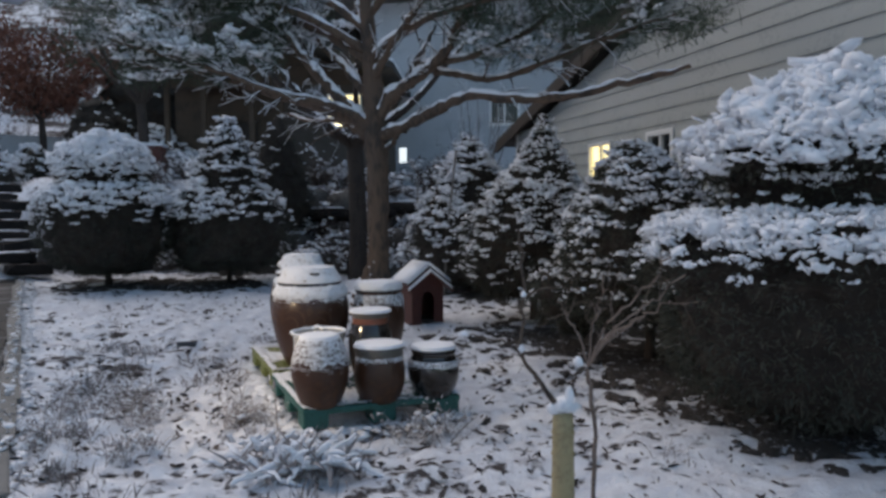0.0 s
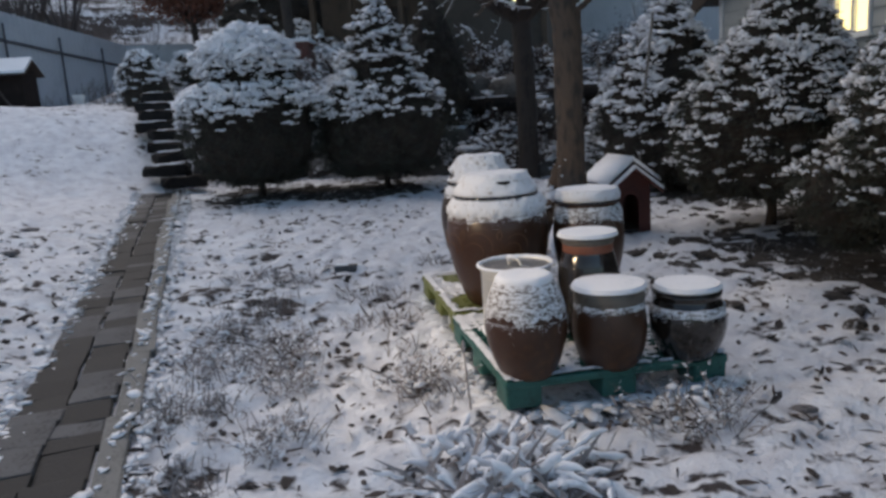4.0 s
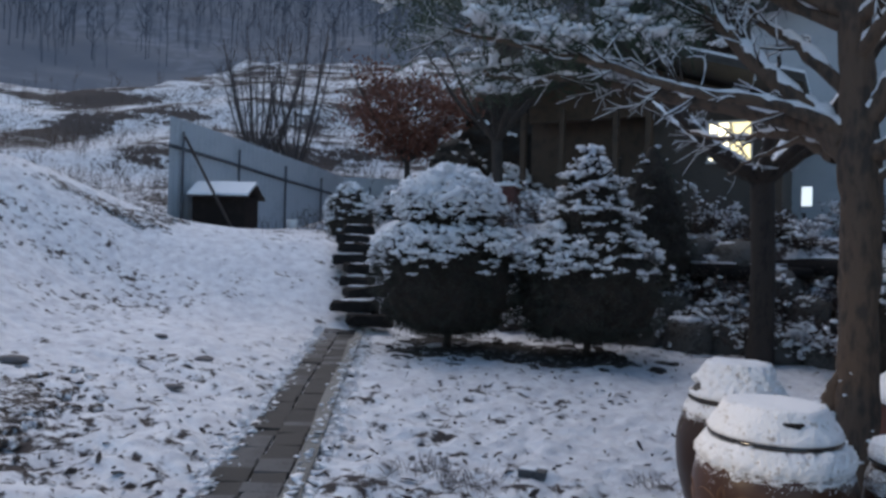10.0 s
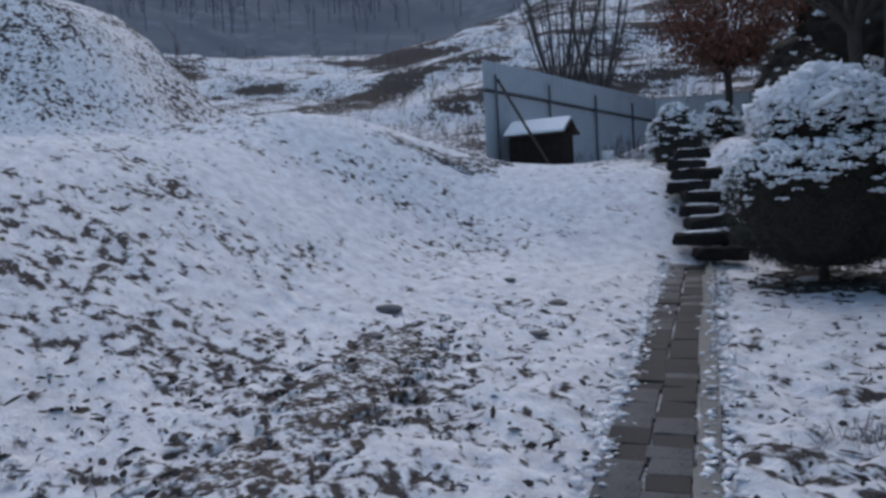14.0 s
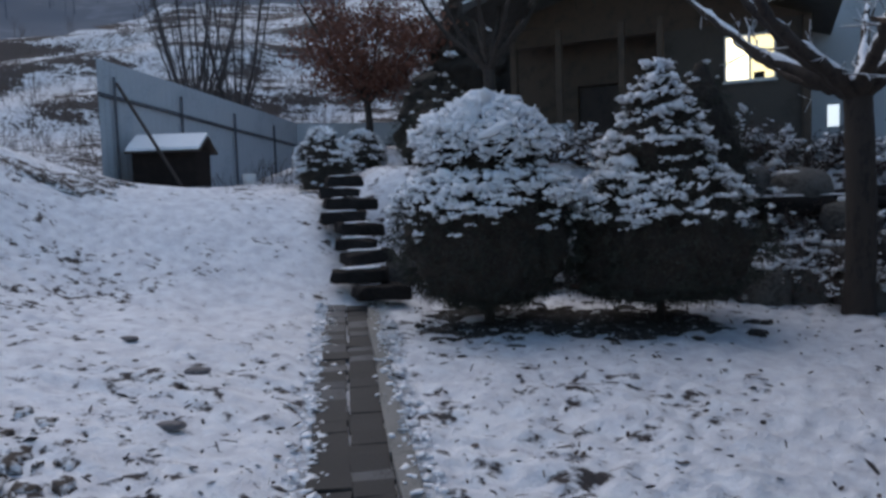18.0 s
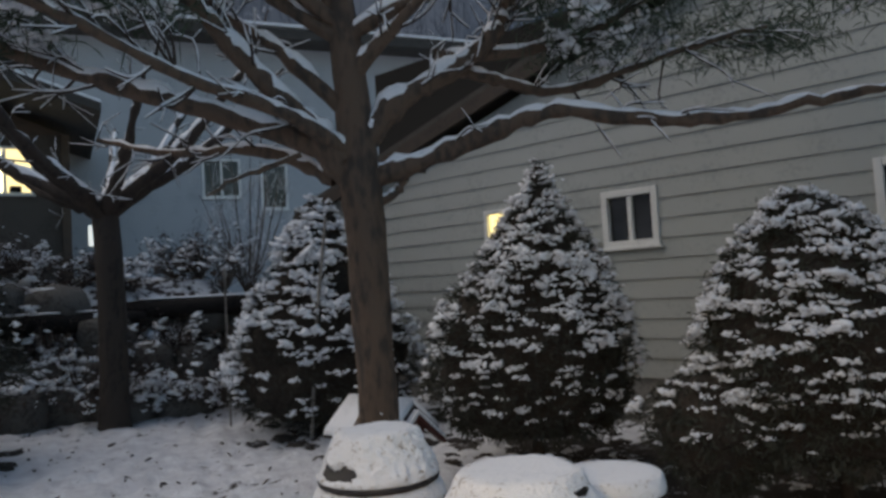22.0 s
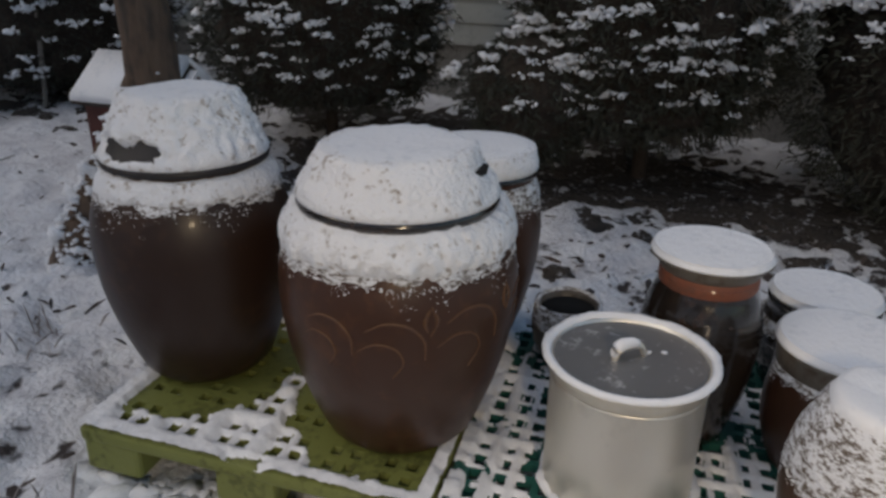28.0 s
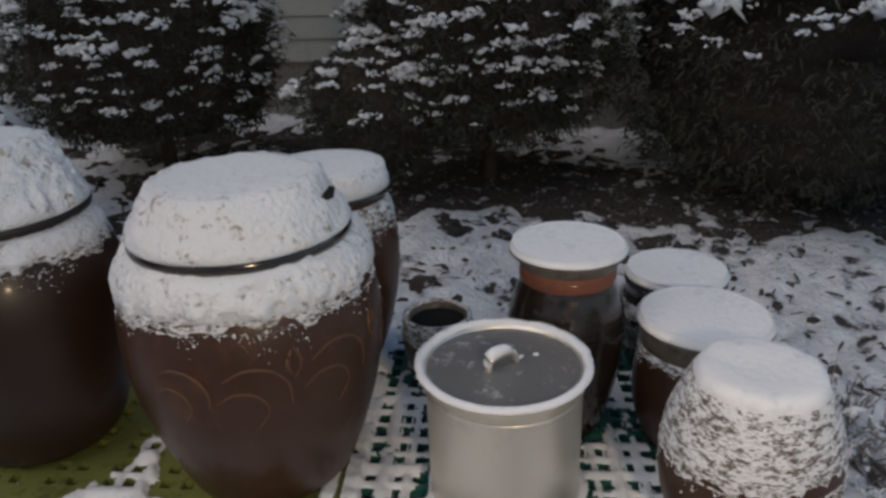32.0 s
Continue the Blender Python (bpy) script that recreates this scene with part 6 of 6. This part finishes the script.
lines = []
for pts, r0, r1 in (
        (fan((0.0, -0.04), (0.45, 0.08), (0.96, 0.26), (1.33, 0.36), (1.87, 0.27), (2.45, 0.26), (3.0, 0.34), (3.6, 0.42), depth=-0.12), 0.075, 0.026),
        (fan((0.1, 0.22), (0.3, 0.46), (0.62, 0.64), (0.9, 0.84), (1.1, 1.12), (1.25, 1.5), (1.4, 2.1)), 0.085, 0.03),
        (fan((0.6, 0.78), (1.25, 0.85), (1.8, 1.05), (2.3, 1.4), (2.7, 1.9), depth=0.1), 0.05, 0.016),
        (fan((0.75, 0.72), (1.07, 0.66), (1.43, 0.6), (1.98, 0.76), (2.8, 1.05), (3.4, 1.2), depth=0.2), 0.045, 0.016),
        (fan((-0.02, 0.0), (-0.24, 0.22), (-0.82, 0.43), (-1.22, 0.55), (-1.65, 0.69), (-2.2, 0.9), (-2.9, 0.97), (-3.5, 1.15), depth=-0.05), 0.075, 0.02),
        (fan((-0.05, 0.1), (-0.22, 0.3), (-0.5, 0.6), (-0.78, 0.94), (-1.02, 1.25), (-1.3, 1.65), (-1.7, 2.1), depth=-0.2), 0.085, 0.024),
        (fan((-0.1, 0.0), (-0.42, 0.19), (-0.75, 0.28), (-1.2, 0.31), (-1.8, 0.5), depth=0.5), 0.05, 0.016),
        (fan((-0.03, 0.45), (-0.45, 0.9), (-0.75, 1.13), (-1.1, 1.5), (-1.7, 1.9), depth=0.3), 0.05, 0.018),
        (fan((0.0, 0.15), (-0.35, 0.35), (-0.9, 0.5), (-1.5, 0.75), (-2.3, 1.0), depth=-0.7), 0.055, 0.016),
        (fan((0.0, 0.6), (0.3, 0.9), (0.8, 1.3), (1.5, 1.6), (2.2, 1.7), depth=-0.5), 0.05, 0.016),
        (fan((-0.05, 0.9), (-0.8, 1.35), (-1.8, 1.65), (-2.8, 1.7), (-3.6, 1.6), depth=-0.1), 0.05, 0.014),
        (fan((-0.05, 1.0), (-0.7, 1.4), (-1.6, 1.7), (-2.4, 1.75), (-3.2, 1.65), depth=-0.4), 0.05, 0.014),
        (fan((0.0, 0.9), (0.5, 1.1), (1.2, 1.22), (2.2, 1.2), (3.2, 1.05), depth=-0.35), 0.05, 0.014),
        (fan((0.0, 1.2), (-0.5, 1.6), (-1.2, 1.9), (-2.0, 2.2), depth=-0.3), 0.05, 0.016),
        (fan((0.0, 1.4), (0.5, 1.8), (1.2, 2.1), (2.1, 2.3), depth=-0.2), 0.05, 0.016),
        (fan((0.0, 1.1), (-0.3, 1.5), (-0.5, 2.0), (-0.8, 2.6), depth=1.0), 0.05, 0.016)):
    lines.append(limb(pine, pts, r0, r1, BARK, rng, 0.92))
tips = np.concatenate([crown_of(pine, lines[1:3] + lines[5:], rng, 11, 0.36, BARK_DARK, 0.25), crown_of(pine, [lines[0], lines[3], lines[4]], rng, 3, 0.3, BARK_DARK, 0.25)])
stub = [limb(pine, fan((0.12, -0.18), (0.28, -0.1), (0.36, 0.02), (0.5, 0.06)), 0.035, 0.022, BARK, rng, 0.8, "stub"),
        limb(pine, fan((-0.3, 0.16), (-0.62, 0.05), (-0.9, -0.06)), 0.02, 0.009, BARK, rng, 0.6, "stub")]
knobs = fan((-0.62, 0.46), (-0.46, 0.34), (0.5, 0.1))
v, f = scatter(BALL2, knobs, [(0.05, 0.05, 0.045), (0.045, 0.045, 0.04), (0.04, 0.04, 0.035)], rng, 0.1, 0.08)
hang("knob_snow", arrays("knob_snow", v, f, SNOW), pine, "balls of snow on cut stubs", kind="stuff")
high = [(q[0][len(q[0]) // 3:], q[1][len(q[1]) // 3:]) for q in lines if q[0][-1, 2] > 3.3]
more = crown_of(pine, high, rng, 22, 0.5, BARK_DARK, 0.1)
tips = np.concatenate([tips, more])
out = np.hypot(tips[:, 0] - TX, tips[:, 1] - TY)
pads = tips[(tips[:, 2] > 3.3) & (out > 1.1)]
pads = pads[rng.uniform(0, 1, len(pads)) < 0.9]
p = np.repeat(pads, 44, 0) + rng.normal(0, 0.12, (len(pads) * 44, 3)) * (1, 1, 0.5)
v, f = blades(p, rng.normal(0, 1, p.shape) + (0, 0, 0.5), rng.uniform(0.07, 0.14, len(p)), rng.uniform(0.006, 0.012, len(p)), rng, 0.5)
hang("needles", arrays("needles", v, f, NEEDLES, flat=True), pine, "dark green needle tufts", kind="stuff")
q = pads[(0.5 + 0.5 * vnoise(pads, 1.3, 7)) * rng.uniform(0.6, 1.4, len(pads)) > 0.52]
q = np.repeat(q, 11, 0) + rng.normal(0, 0.06, (len(q) * 11, 3)) * (1, 1, 0.35) + (0, 0, 0.045)
v, f = scatter(BALL1, q, 0.032 * rng.lognormal(-0.1, 0.4, (len(q), 1)) * np.array([[1.4, 0.9, 0.5]]), rng, 0.5, 0.35)
hang("needle_snow", arrays("needle_snow", v, f, SNOW), pine, "pads of snow on the needles", kind="stuff")


def vase_tree(name, label, x, y, fork, height, spread, r, seed, bark, count=9, snow=0.8, twig=10, tw_len=0.45, thick=0.5):
    """A bare tree that forks into raised limbs."""
    top = thing(name, label, "tree")
    rng = np.random.default_rng(seed)
    z = gz(x, y)
    line = spline([(x, y, z - 0.1), (x + 0.02, y, z + fork * 0.5), (x - 0.02, y, z + fork)], 6)
    v, f = tube(line, np.interp(np.linspace(0, 1, len(line)), [0, 0.12, 1], [r * 1.2, r, r * 0.9]), 14)
    hang("trunk", arrays("trunk", v + 0.008 * vnoise(v, 10, seed)[:, None], f, bark), top)
    ls = []
    for k in range(count):
        a = 2 * math.pi * (k + rng.uniform(-0.3, 0.3)) / count
        o = np.array([math.cos(a), math.sin(a), 0]) * spread * rng.uniform(0.6, 1.1)
        e = rng.uniform(0.5, 1.0) * (height - fork)
        c = np.array([x - 0.02, y, z + fork - 0.05])
        ls.append(limb(top, [c, c + o * 0.18 + (0, 0, e * 0.16), c + o * 0.5 + (0, 0, e * 0.4), c + o * 0.8 + (0, 0, e * 0.75), c + o + (0, 0, e)], r * thick, r * 0.14, bark, rng, snow))
    crown_of(top, ls, rng, twig, tw_len, bark, snow=snow > 0)
    return top, ls


vase_tree("garden_tree", "dark bare tree forking low, snow along its limbs", -2.0, 12.76, 2.55, 4.8, 2.3, 0.17, 88, BARK_DARK, 9, 0.9, 5, 0.4, 0.62)
for k, (x, y, h, n) in enumerate(((-21.5, 21.7, 7.4, 13), (-20.6, 22.6, 7.0, 10), (-23.6, 23.4, 6.5, 7))):
    vase_tree("bare_tree", "bare many-stemmed tree on the snowy slope", x, y, 0.4, h, 1.7, 0.11, 90 + k, GREY_BARK, n, 0.0, 22, 0.9)
mp, ml = vase_tree("maple_tree", "maple still carrying rust-red withered leaves", -15.1, 22.55, 1.5, 5.2, 2.2, 0.12, 95, BARK_DARK, 10, 0.5, 12, 0.6)
rng = np.random.default_rng(96)
base = np.concatenate([l[len(l) // 3:] for l, _ in ml])
base = base[(vnoise(base, 0.9, 31) > -0.25) & (base[:, 2] < 8.4)]
p = np.repeat(base, 80, 0) + rng.normal(0, 0.3, (len(base) * 80, 3)) * (1.3, 1.3, 0.8)
v, f = blades(p, rng.normal(0, 1, p.shape) - (0, 0, 0.4), rng.uniform(0.06, 0.13, len(p)), rng.uniform(0.04, 0.09, len(p)), rng, 0.6)
hang("leaves", arrays("leaves", v, f, MAPLE, flat=True), mp, "rust-red withered leaves", kind="stuff")
vase_tree("garden_tree", "slender bare tree on the terrace", -8.25, 16.5, 1.9, 5.0, 1.8, 0.13, 97, BARK_DARK, 8, 0.0)

for k, (x, y, h) in enumerate(((1.5, 27.0, 9.5), (5.0, 26.0, 9.0), (-2.5, 27.5, 9.5), (-6.5, 27.0, 9.0), (9.0, 24.0, 8.5))):
    vase_tree("backyard_tree", "tall bare tree behind the houses, snow on its limbs", x, y, 2.6, h, 2.8, 0.16, 140 + k, BARK_DARK, 11, 0.8, 14, 0.9)

vase_tree("corner_shrub", "bare twiggy shrub behind the house corner", 0.2, 15.9, 0.4, 3.0, 0.8, 0.035, 171, TWIG, 12, 0.4, 16, 0.5)

# ---- wrapped sapling by the start of the walk ----
SX, SY = 1.28, 2.49
sg = gz(SX, SY)
sapling = thing("wrapped_sapling", "young tree trunk wrapped in tan tape, snow on its cut top", "tree")
turned("wrapped_trunk", [(0.058, sg - 0.05), (0.054, sg + 0.2), (0.05, sg + 0.62), (0.048, 0.66), (0.001, 0.665)], TAN, sapling, 24, 0.003, 12, 3, "trunk wrapped in tan tape", at=(SX, SY, 0))
for k in range(6):
    turned("tape_fold", [(0.052, sg + 0.1 + 0.1 * k), (0.056, sg + 0.105 + 0.1 * k), (0.052, sg + 0.112 + 0.1 * k)], TAN, sapling, 24, at=(SX, SY, 0))
v, f = scatter(BALL2, [(SX, SY, 0.7), (SX + 0.03, SY - 0.02, 0.73), (SX - 0.04, SY, 0.68), (SX + 0.04, SY + 0.01, 0.69)], [(0.055, 0.05, 0.035), (0.022, 0.02, 0.06), (0.035, 0.03, 0.03), (0.05, 0.04, 0.02)], np.random.default_rng(2), 0.4, 0.3)
hang("snow", arrays("snow", v, f, SNOW), sapling, "snow cap on the cut top")
rng = np.random.default_rng(41)
sl = []
for pts, r0, r1 in (([(SX - 0.03, SY, 0.7), (SX - 0.12, SY - 0.02, 0.83), (SX - 0.19, SY - 0.04, 0.95), (SX - 0.18, SY - 0.06, 1.2), (SX - 0.2, SY, 1.5)], 0.014, 0.006),
                    ([(SX - 0.18, SY - 0.04, 0.94), (SX - 0.3, SY - 0.08, 1.02), (0.83, 2.35, 1.04)], 0.006, 0.003),
                    ([(SX + 0.03, SY, 0.7), (SX + 0.05, SY, 0.8), (SX + 0.07, SY + 0.01, 0.88)], 0.016, 0.012),
                    ([(SX - 0.18, SY - 0.06, 1.2), (SX - 0.1, SY + 0.02, 1.24), (SX + 0.12, SY + 0.1, 1.22)], 0.006, 0.003)):
    sl.append(limb(sapling, pts, r0, r1, TWIG, rng, 0.0))
v, f = scatter(BALL1, [(0.83, 2.35, 1.05), (SX - 0.19, SY - 0.05, 0.97), (SX + 0.07, SY + 0.01, 0.9), (SX - 0.18, SY - 0.06, 1.22), (SX + 0.1, SY + 0.09, 1.23)], [(0.028, 0.022, 0.015), (0.018, 0.018, 0.02), (0.026, 0.024, 0.03), (0.015, 0.015, 0.02), (0.02, 0.012, 0.01)], rng, 0.1, 0.15)
hang("snow_dust", arrays("snow_dust", v, f, SNOW), sapling, kind="stuff")

PALE_TWIG = material("pale_twig", (0.2, 0.15, 0.125), 0.85, grain=((0.13, 0.1, 0.085), 12, 0.4, 50))
bare = thing("bare_shrub", "leafless shrub of thin fanning twigs", "shrub")
bx, by, bz = 1.43, 2.68, gz(1.43, 2.68)
fork = np.array([bx - 0.02, by - 0.03, 0.85])
bl = [limb(bare, [(bx, by, bz - 0.03), (bx + 0.01, by, 0.5), tuple(fork)], 0.013, 0.01, PALE_TWIG, rng, 0.0, "stem", 6)]
for dx, dy, dz in ((0.36, -0.15, 0.53), (0.32, -0.3, 0.36), (0.1, 0.1, 0.45), (-0.14, 0.1, 0.3), (0.45, 0.1, 0.42), (0.3, 0.25, 0.2)):
    d = np.array([dx, dy, dz])
    bl.append(limb(bare, [fork, fork + d * (0.25, 0.25, 0.4), fork + d * 0.62 + (0, 0, 0.03), fork + d], 0.0075, 0.0035, PALE_TWIG, rng, 0.0, "stem", 6))
w, _, _t = twigs_on(bl[1:], rng, 4, 0.2, 0.1, False)
v, f = joined(w)
hang("twig_mass", arrays("twig_mass", v, f, PALE_TWIG), bare, kind="stuff")

# ---- snowy grass clump and dry weeds ----
clump = thing("snowy_clump", "arching grass clump weighed down by snow", "plant", at=(-0.32, 3.45, gz(-0.32, 3.45)))
rng = np.random.default_rng(51)
n = 260
a, e = rng.uniform(0, 6.3, n), rng.uniform(0.2, 1.2, n)
h = np.stack([np.cos(a) * np.cos(e), np.sin(a) * np.cos(e), np.sin(e)], 1)
p = np.stack([rng.normal(0, 0.16, n), rng.normal(0, 0.12, n), 0 * a], 1)
v, f = blades(p, h, rng.uniform(0.2, 0.42, n), rng.uniform(0.015, 0.03, n), rng, 0.7)
hang("leaves", arrays("leaves", v, f, DRY, flat=True), clump, "dull arching leaves", kind="stuff")
strips = []
for k in range(0, n, 2):
    L, w = rng.uniform(0.2, 0.4), rng.uniform(0.011, 0.02)
    t = np.linspace(0.3, 1.0, 6)[:, None]
    line = p[k] + h[k] * L * t + np.array([0, 0, -0.55]) * L * t ** 2 * 0.7 + (0, 0, 0.03)
    line[:, 2] = np.maximum(line[:, 2], 0.012)
    strips.append(tube(line + rng.normal(0, 0.006, (6, 3)), w * np.array([0.5, 1.0, 1.15, 1.0, 0.9, 0.3]) * rng.uniform(0.75, 1.25, 6), 6))
v, f = joined(strips)
hang("snow", arrays("snow", v, f, SNOW), clump, "snow lying along the arching leaves", kind="stuff")


def weed_tuft(x, y, size, seed):
    tuft = thing("weed_tuft", "pale dry weed tuft with snow caught in it", "plant", "weed tufts", at=(x, y, gz(x, y)))
    rng = np.random.default_rng(seed)
    n = 90
    root = rng.normal(0, 0.1, (n, 3)) * (1, 1, 0)
    h = rng.normal(0, 0.45, (n, 3)) * (1, 1, 0.4) + root * 2 + (0, 0, 1)
    L = size * rng.uniform(0.35, 1.0, n)
    v, f = blades(root, h, L, rng.uniform(0.004, 0.009, n), rng, 0.45)
    hang("stalk_mass", arrays("stalk_mass", v, f, DRY, flat=True), tuft, kind="stuff")
    d = h / np.linalg.norm(h, axis=1, keepdims=True)
    k = rng.integers(0, n, 260)
    q = root[k] + d[k] * (L[k] * rng.uniform(0.3, 0.95, 260))[:, None] + rng.normal(0, 0.018, (260, 3)) - (0, 0, 0.04)
    v, f = blades(q, rng.normal(0, 1, q.shape), rng.uniform(0.02, 0.05, 260), rng.uniform(0.005, 0.014, 260), rng, 0.4)
    hang("leaf_mass", arrays("leaf_mass", v, f, DRY, flat=True), tuft, "small withered leaves", kind="stuff")
    q = q[rng.uniform(0, 1, 260) < 0.75]
    v, f = scatter(BALL1, q + (0, 0, 0.008), 0.007 * rng.lognormal(-0.1, 0.5, (len(q), 1)) * np.array([[1.6, 0.9, 0.6]]), rng, 0.5, 0.3)
    hang("snow", arrays("snow", v, f, SNOW), tuft, kind="stuff")


for k, (x, y, s) in enumerate(((0.45, 4.1, 0.36), (-0.98, 4.35, 0.3), (-2.0, 4.6, 0.34), (-2.35, 4.3, 0.3), (-1.75, 4.2, 0.28), (-2.1, 3.7, 0.3), (-2.6, 4.9, 0.26), (-1.5, 3.6, 0.25))):
    weed_tuft(x, y, s, 520 + k)
stalk = thing("seed_stalk", "short dry stalk with a pale fluffy seed head", "plant", at=(-0.65, 4.07, gz(-0.65, 4.07) + 0.03))
v, f = tube([(0.02, 0.0, -0.02), (0.008, 0.0, 0.2), (0.0, 0.0, 0.33)], [0.006, 0.005, 0.004], 7)
hang("stem", mesh_of("stem", v, f, DRY), stalk)
v, f = lathe([(0.002, 0.3), (0.008, 0.31), (0.011, 0.33), (0.01, 0.35), (0.004, 0.366), (0.001, 0.37)], 14, 0.004, 60, 3)
hang("seed_head", mesh_of("seed_head", v, f, DRY), stalk, "pale seed head with a dusting of snow")
rng = np.random.default_rng(58)


def in_garden(n, rng, lo=-7, hi=2.6, y0=1.0, y1=13.0):
    x, y = rng.uniform(lo, hi, n), y0 + (y1 - y0) * rng.uniform(0, 1, n) ** 1.35
    s = (x - PATH_K[0]) * PATH_N[0] + (y - PATH_K[1]) * PATH_N[1]
    e, w = x * PE[0] + y * PE[1], x * PV[0] + y * PV[1]
    free = ((s < -0.15) | (s > 0.6)) & ~((np.abs(e - 2.1) < 0.62) & (np.abs(w - 4.9) < 1.15))
    x, y = x[free], y[free]
    return np.stack([x, y, ground_z(x, y)], 1)


rng = np.random.default_rng(61)
p = in_garden(10500, rng)
p = p[rng.uniform(0, 1, len(p)) < np.interp(p[:, 1], [4.2, 5.4, 7.2, 9.0], [0.95, 0.62, 0.34, 0.14])]
v, f = blades(p + (0, 0, 0.012), rng.normal(0, 1, p.shape) * (1, 1, 0.25) + (0, 0, 0.12), np.clip(0.05 * rng.lognormal(0, 0.5, len(p)), 0.018, 0.13), np.clip(0.026 * rng.lognormal(0, 0.5, len(p)), 0.008, 0.06), rng, 0.2)
tagged(hang("leaf_litter", arrays("leaf_litter", v, f, LITTER, flat=True)), "dead brown leaves poking through the snow", "leaves", kind="stuff")
c = np.concatenate([in_garden(46, rng, -3.2, 0.2, 2.5, 6.5), in_garden(18, rng, -4, 2.2, 3, 8)])
p = np.repeat(c, 34, 0) + rng.normal(0, 0.09, (len(c) * 34, 3)) * (1, 1, 0)
v, f = blades(p, rng.normal(0, 0.4, p.shape) + (0, 0, 1), rng.uniform(0.06, 0.2, len(p)), rng.uniform(0.005, 0.011, len(p)), rng, 0.5)
tagged(hang("dry_weeds", arrays("dry_weeds", v, f, DRY, flat=True)), "thin dry weeds standing in the snow", "grass", kind="stuff")
FLAT_STONE = material("snow_dusted_stone", (0.16, 0.15, 0.155), 0.9, grain=((0.09, 0.085, 0.088), 6, 0.4, 30), bump=(20, 0.02))
for x, y, sc, seed in ((-6.82, 4.99, 0.08, 1), (-7.6, 5.6, 0.11, 7), (-7.0, 7.4, 0.08, 9), (-6.2, 6.4, 0.07, 10), (-8.2, 7.7, 0.07, 4), (0.95, 4.35, 0.04, 6)):
    r = tagged(hang("field_stone", rough_rock("field_stone", (sc * 1.5, sc, sc * 0.32), 200 + seed, FLAT_STONE)), "grey field stone in the snow", "stone", "loose stones")
    r.location = (x, y, gz(x, y) + sc * 0.2)
brick = thing("brick_block", "dark grey brick half buried in the snow", "brick", at=(-2.52, 6.65, gz(-2.52, 6.65)), turn=10)
boxed("body", (-0.1, -0.05, -0.02), (0.1, 0.05, 0.06), STONE, brick, 0.006)
boxed("snow", (-0.09, -0.045, 0.061), (0.03, 0.045, 0.072), SNOW, brick, 0.005)
stake = thing("garden_stake", "thin pale garden stake in the rockery", "stake", at=(-0.75, 12.2, gz(-0.75, 12.2)))
turned("pole", [(0.012, -0.1), (0.012, 1.75), (0.026, 1.77), (0.026, 1.85), (0.001, 1.86)], WOOD_PALE, stake, 10)
stick = thing("garden_stake", "pale stick leaning in the yew at the house corner", "stake", at=(0.05, 10.7, gz(0.05, 10.7)))
v, f = tube([(-0.2, 0.1, -0.05), (-0.1, 0.05, 1.2), (0.04, -0.02, 2.35)], [0.02, 0.02, 0.016], 8)
hang("pole", mesh_of("pole", v, f, WOOD_PALE), stick)
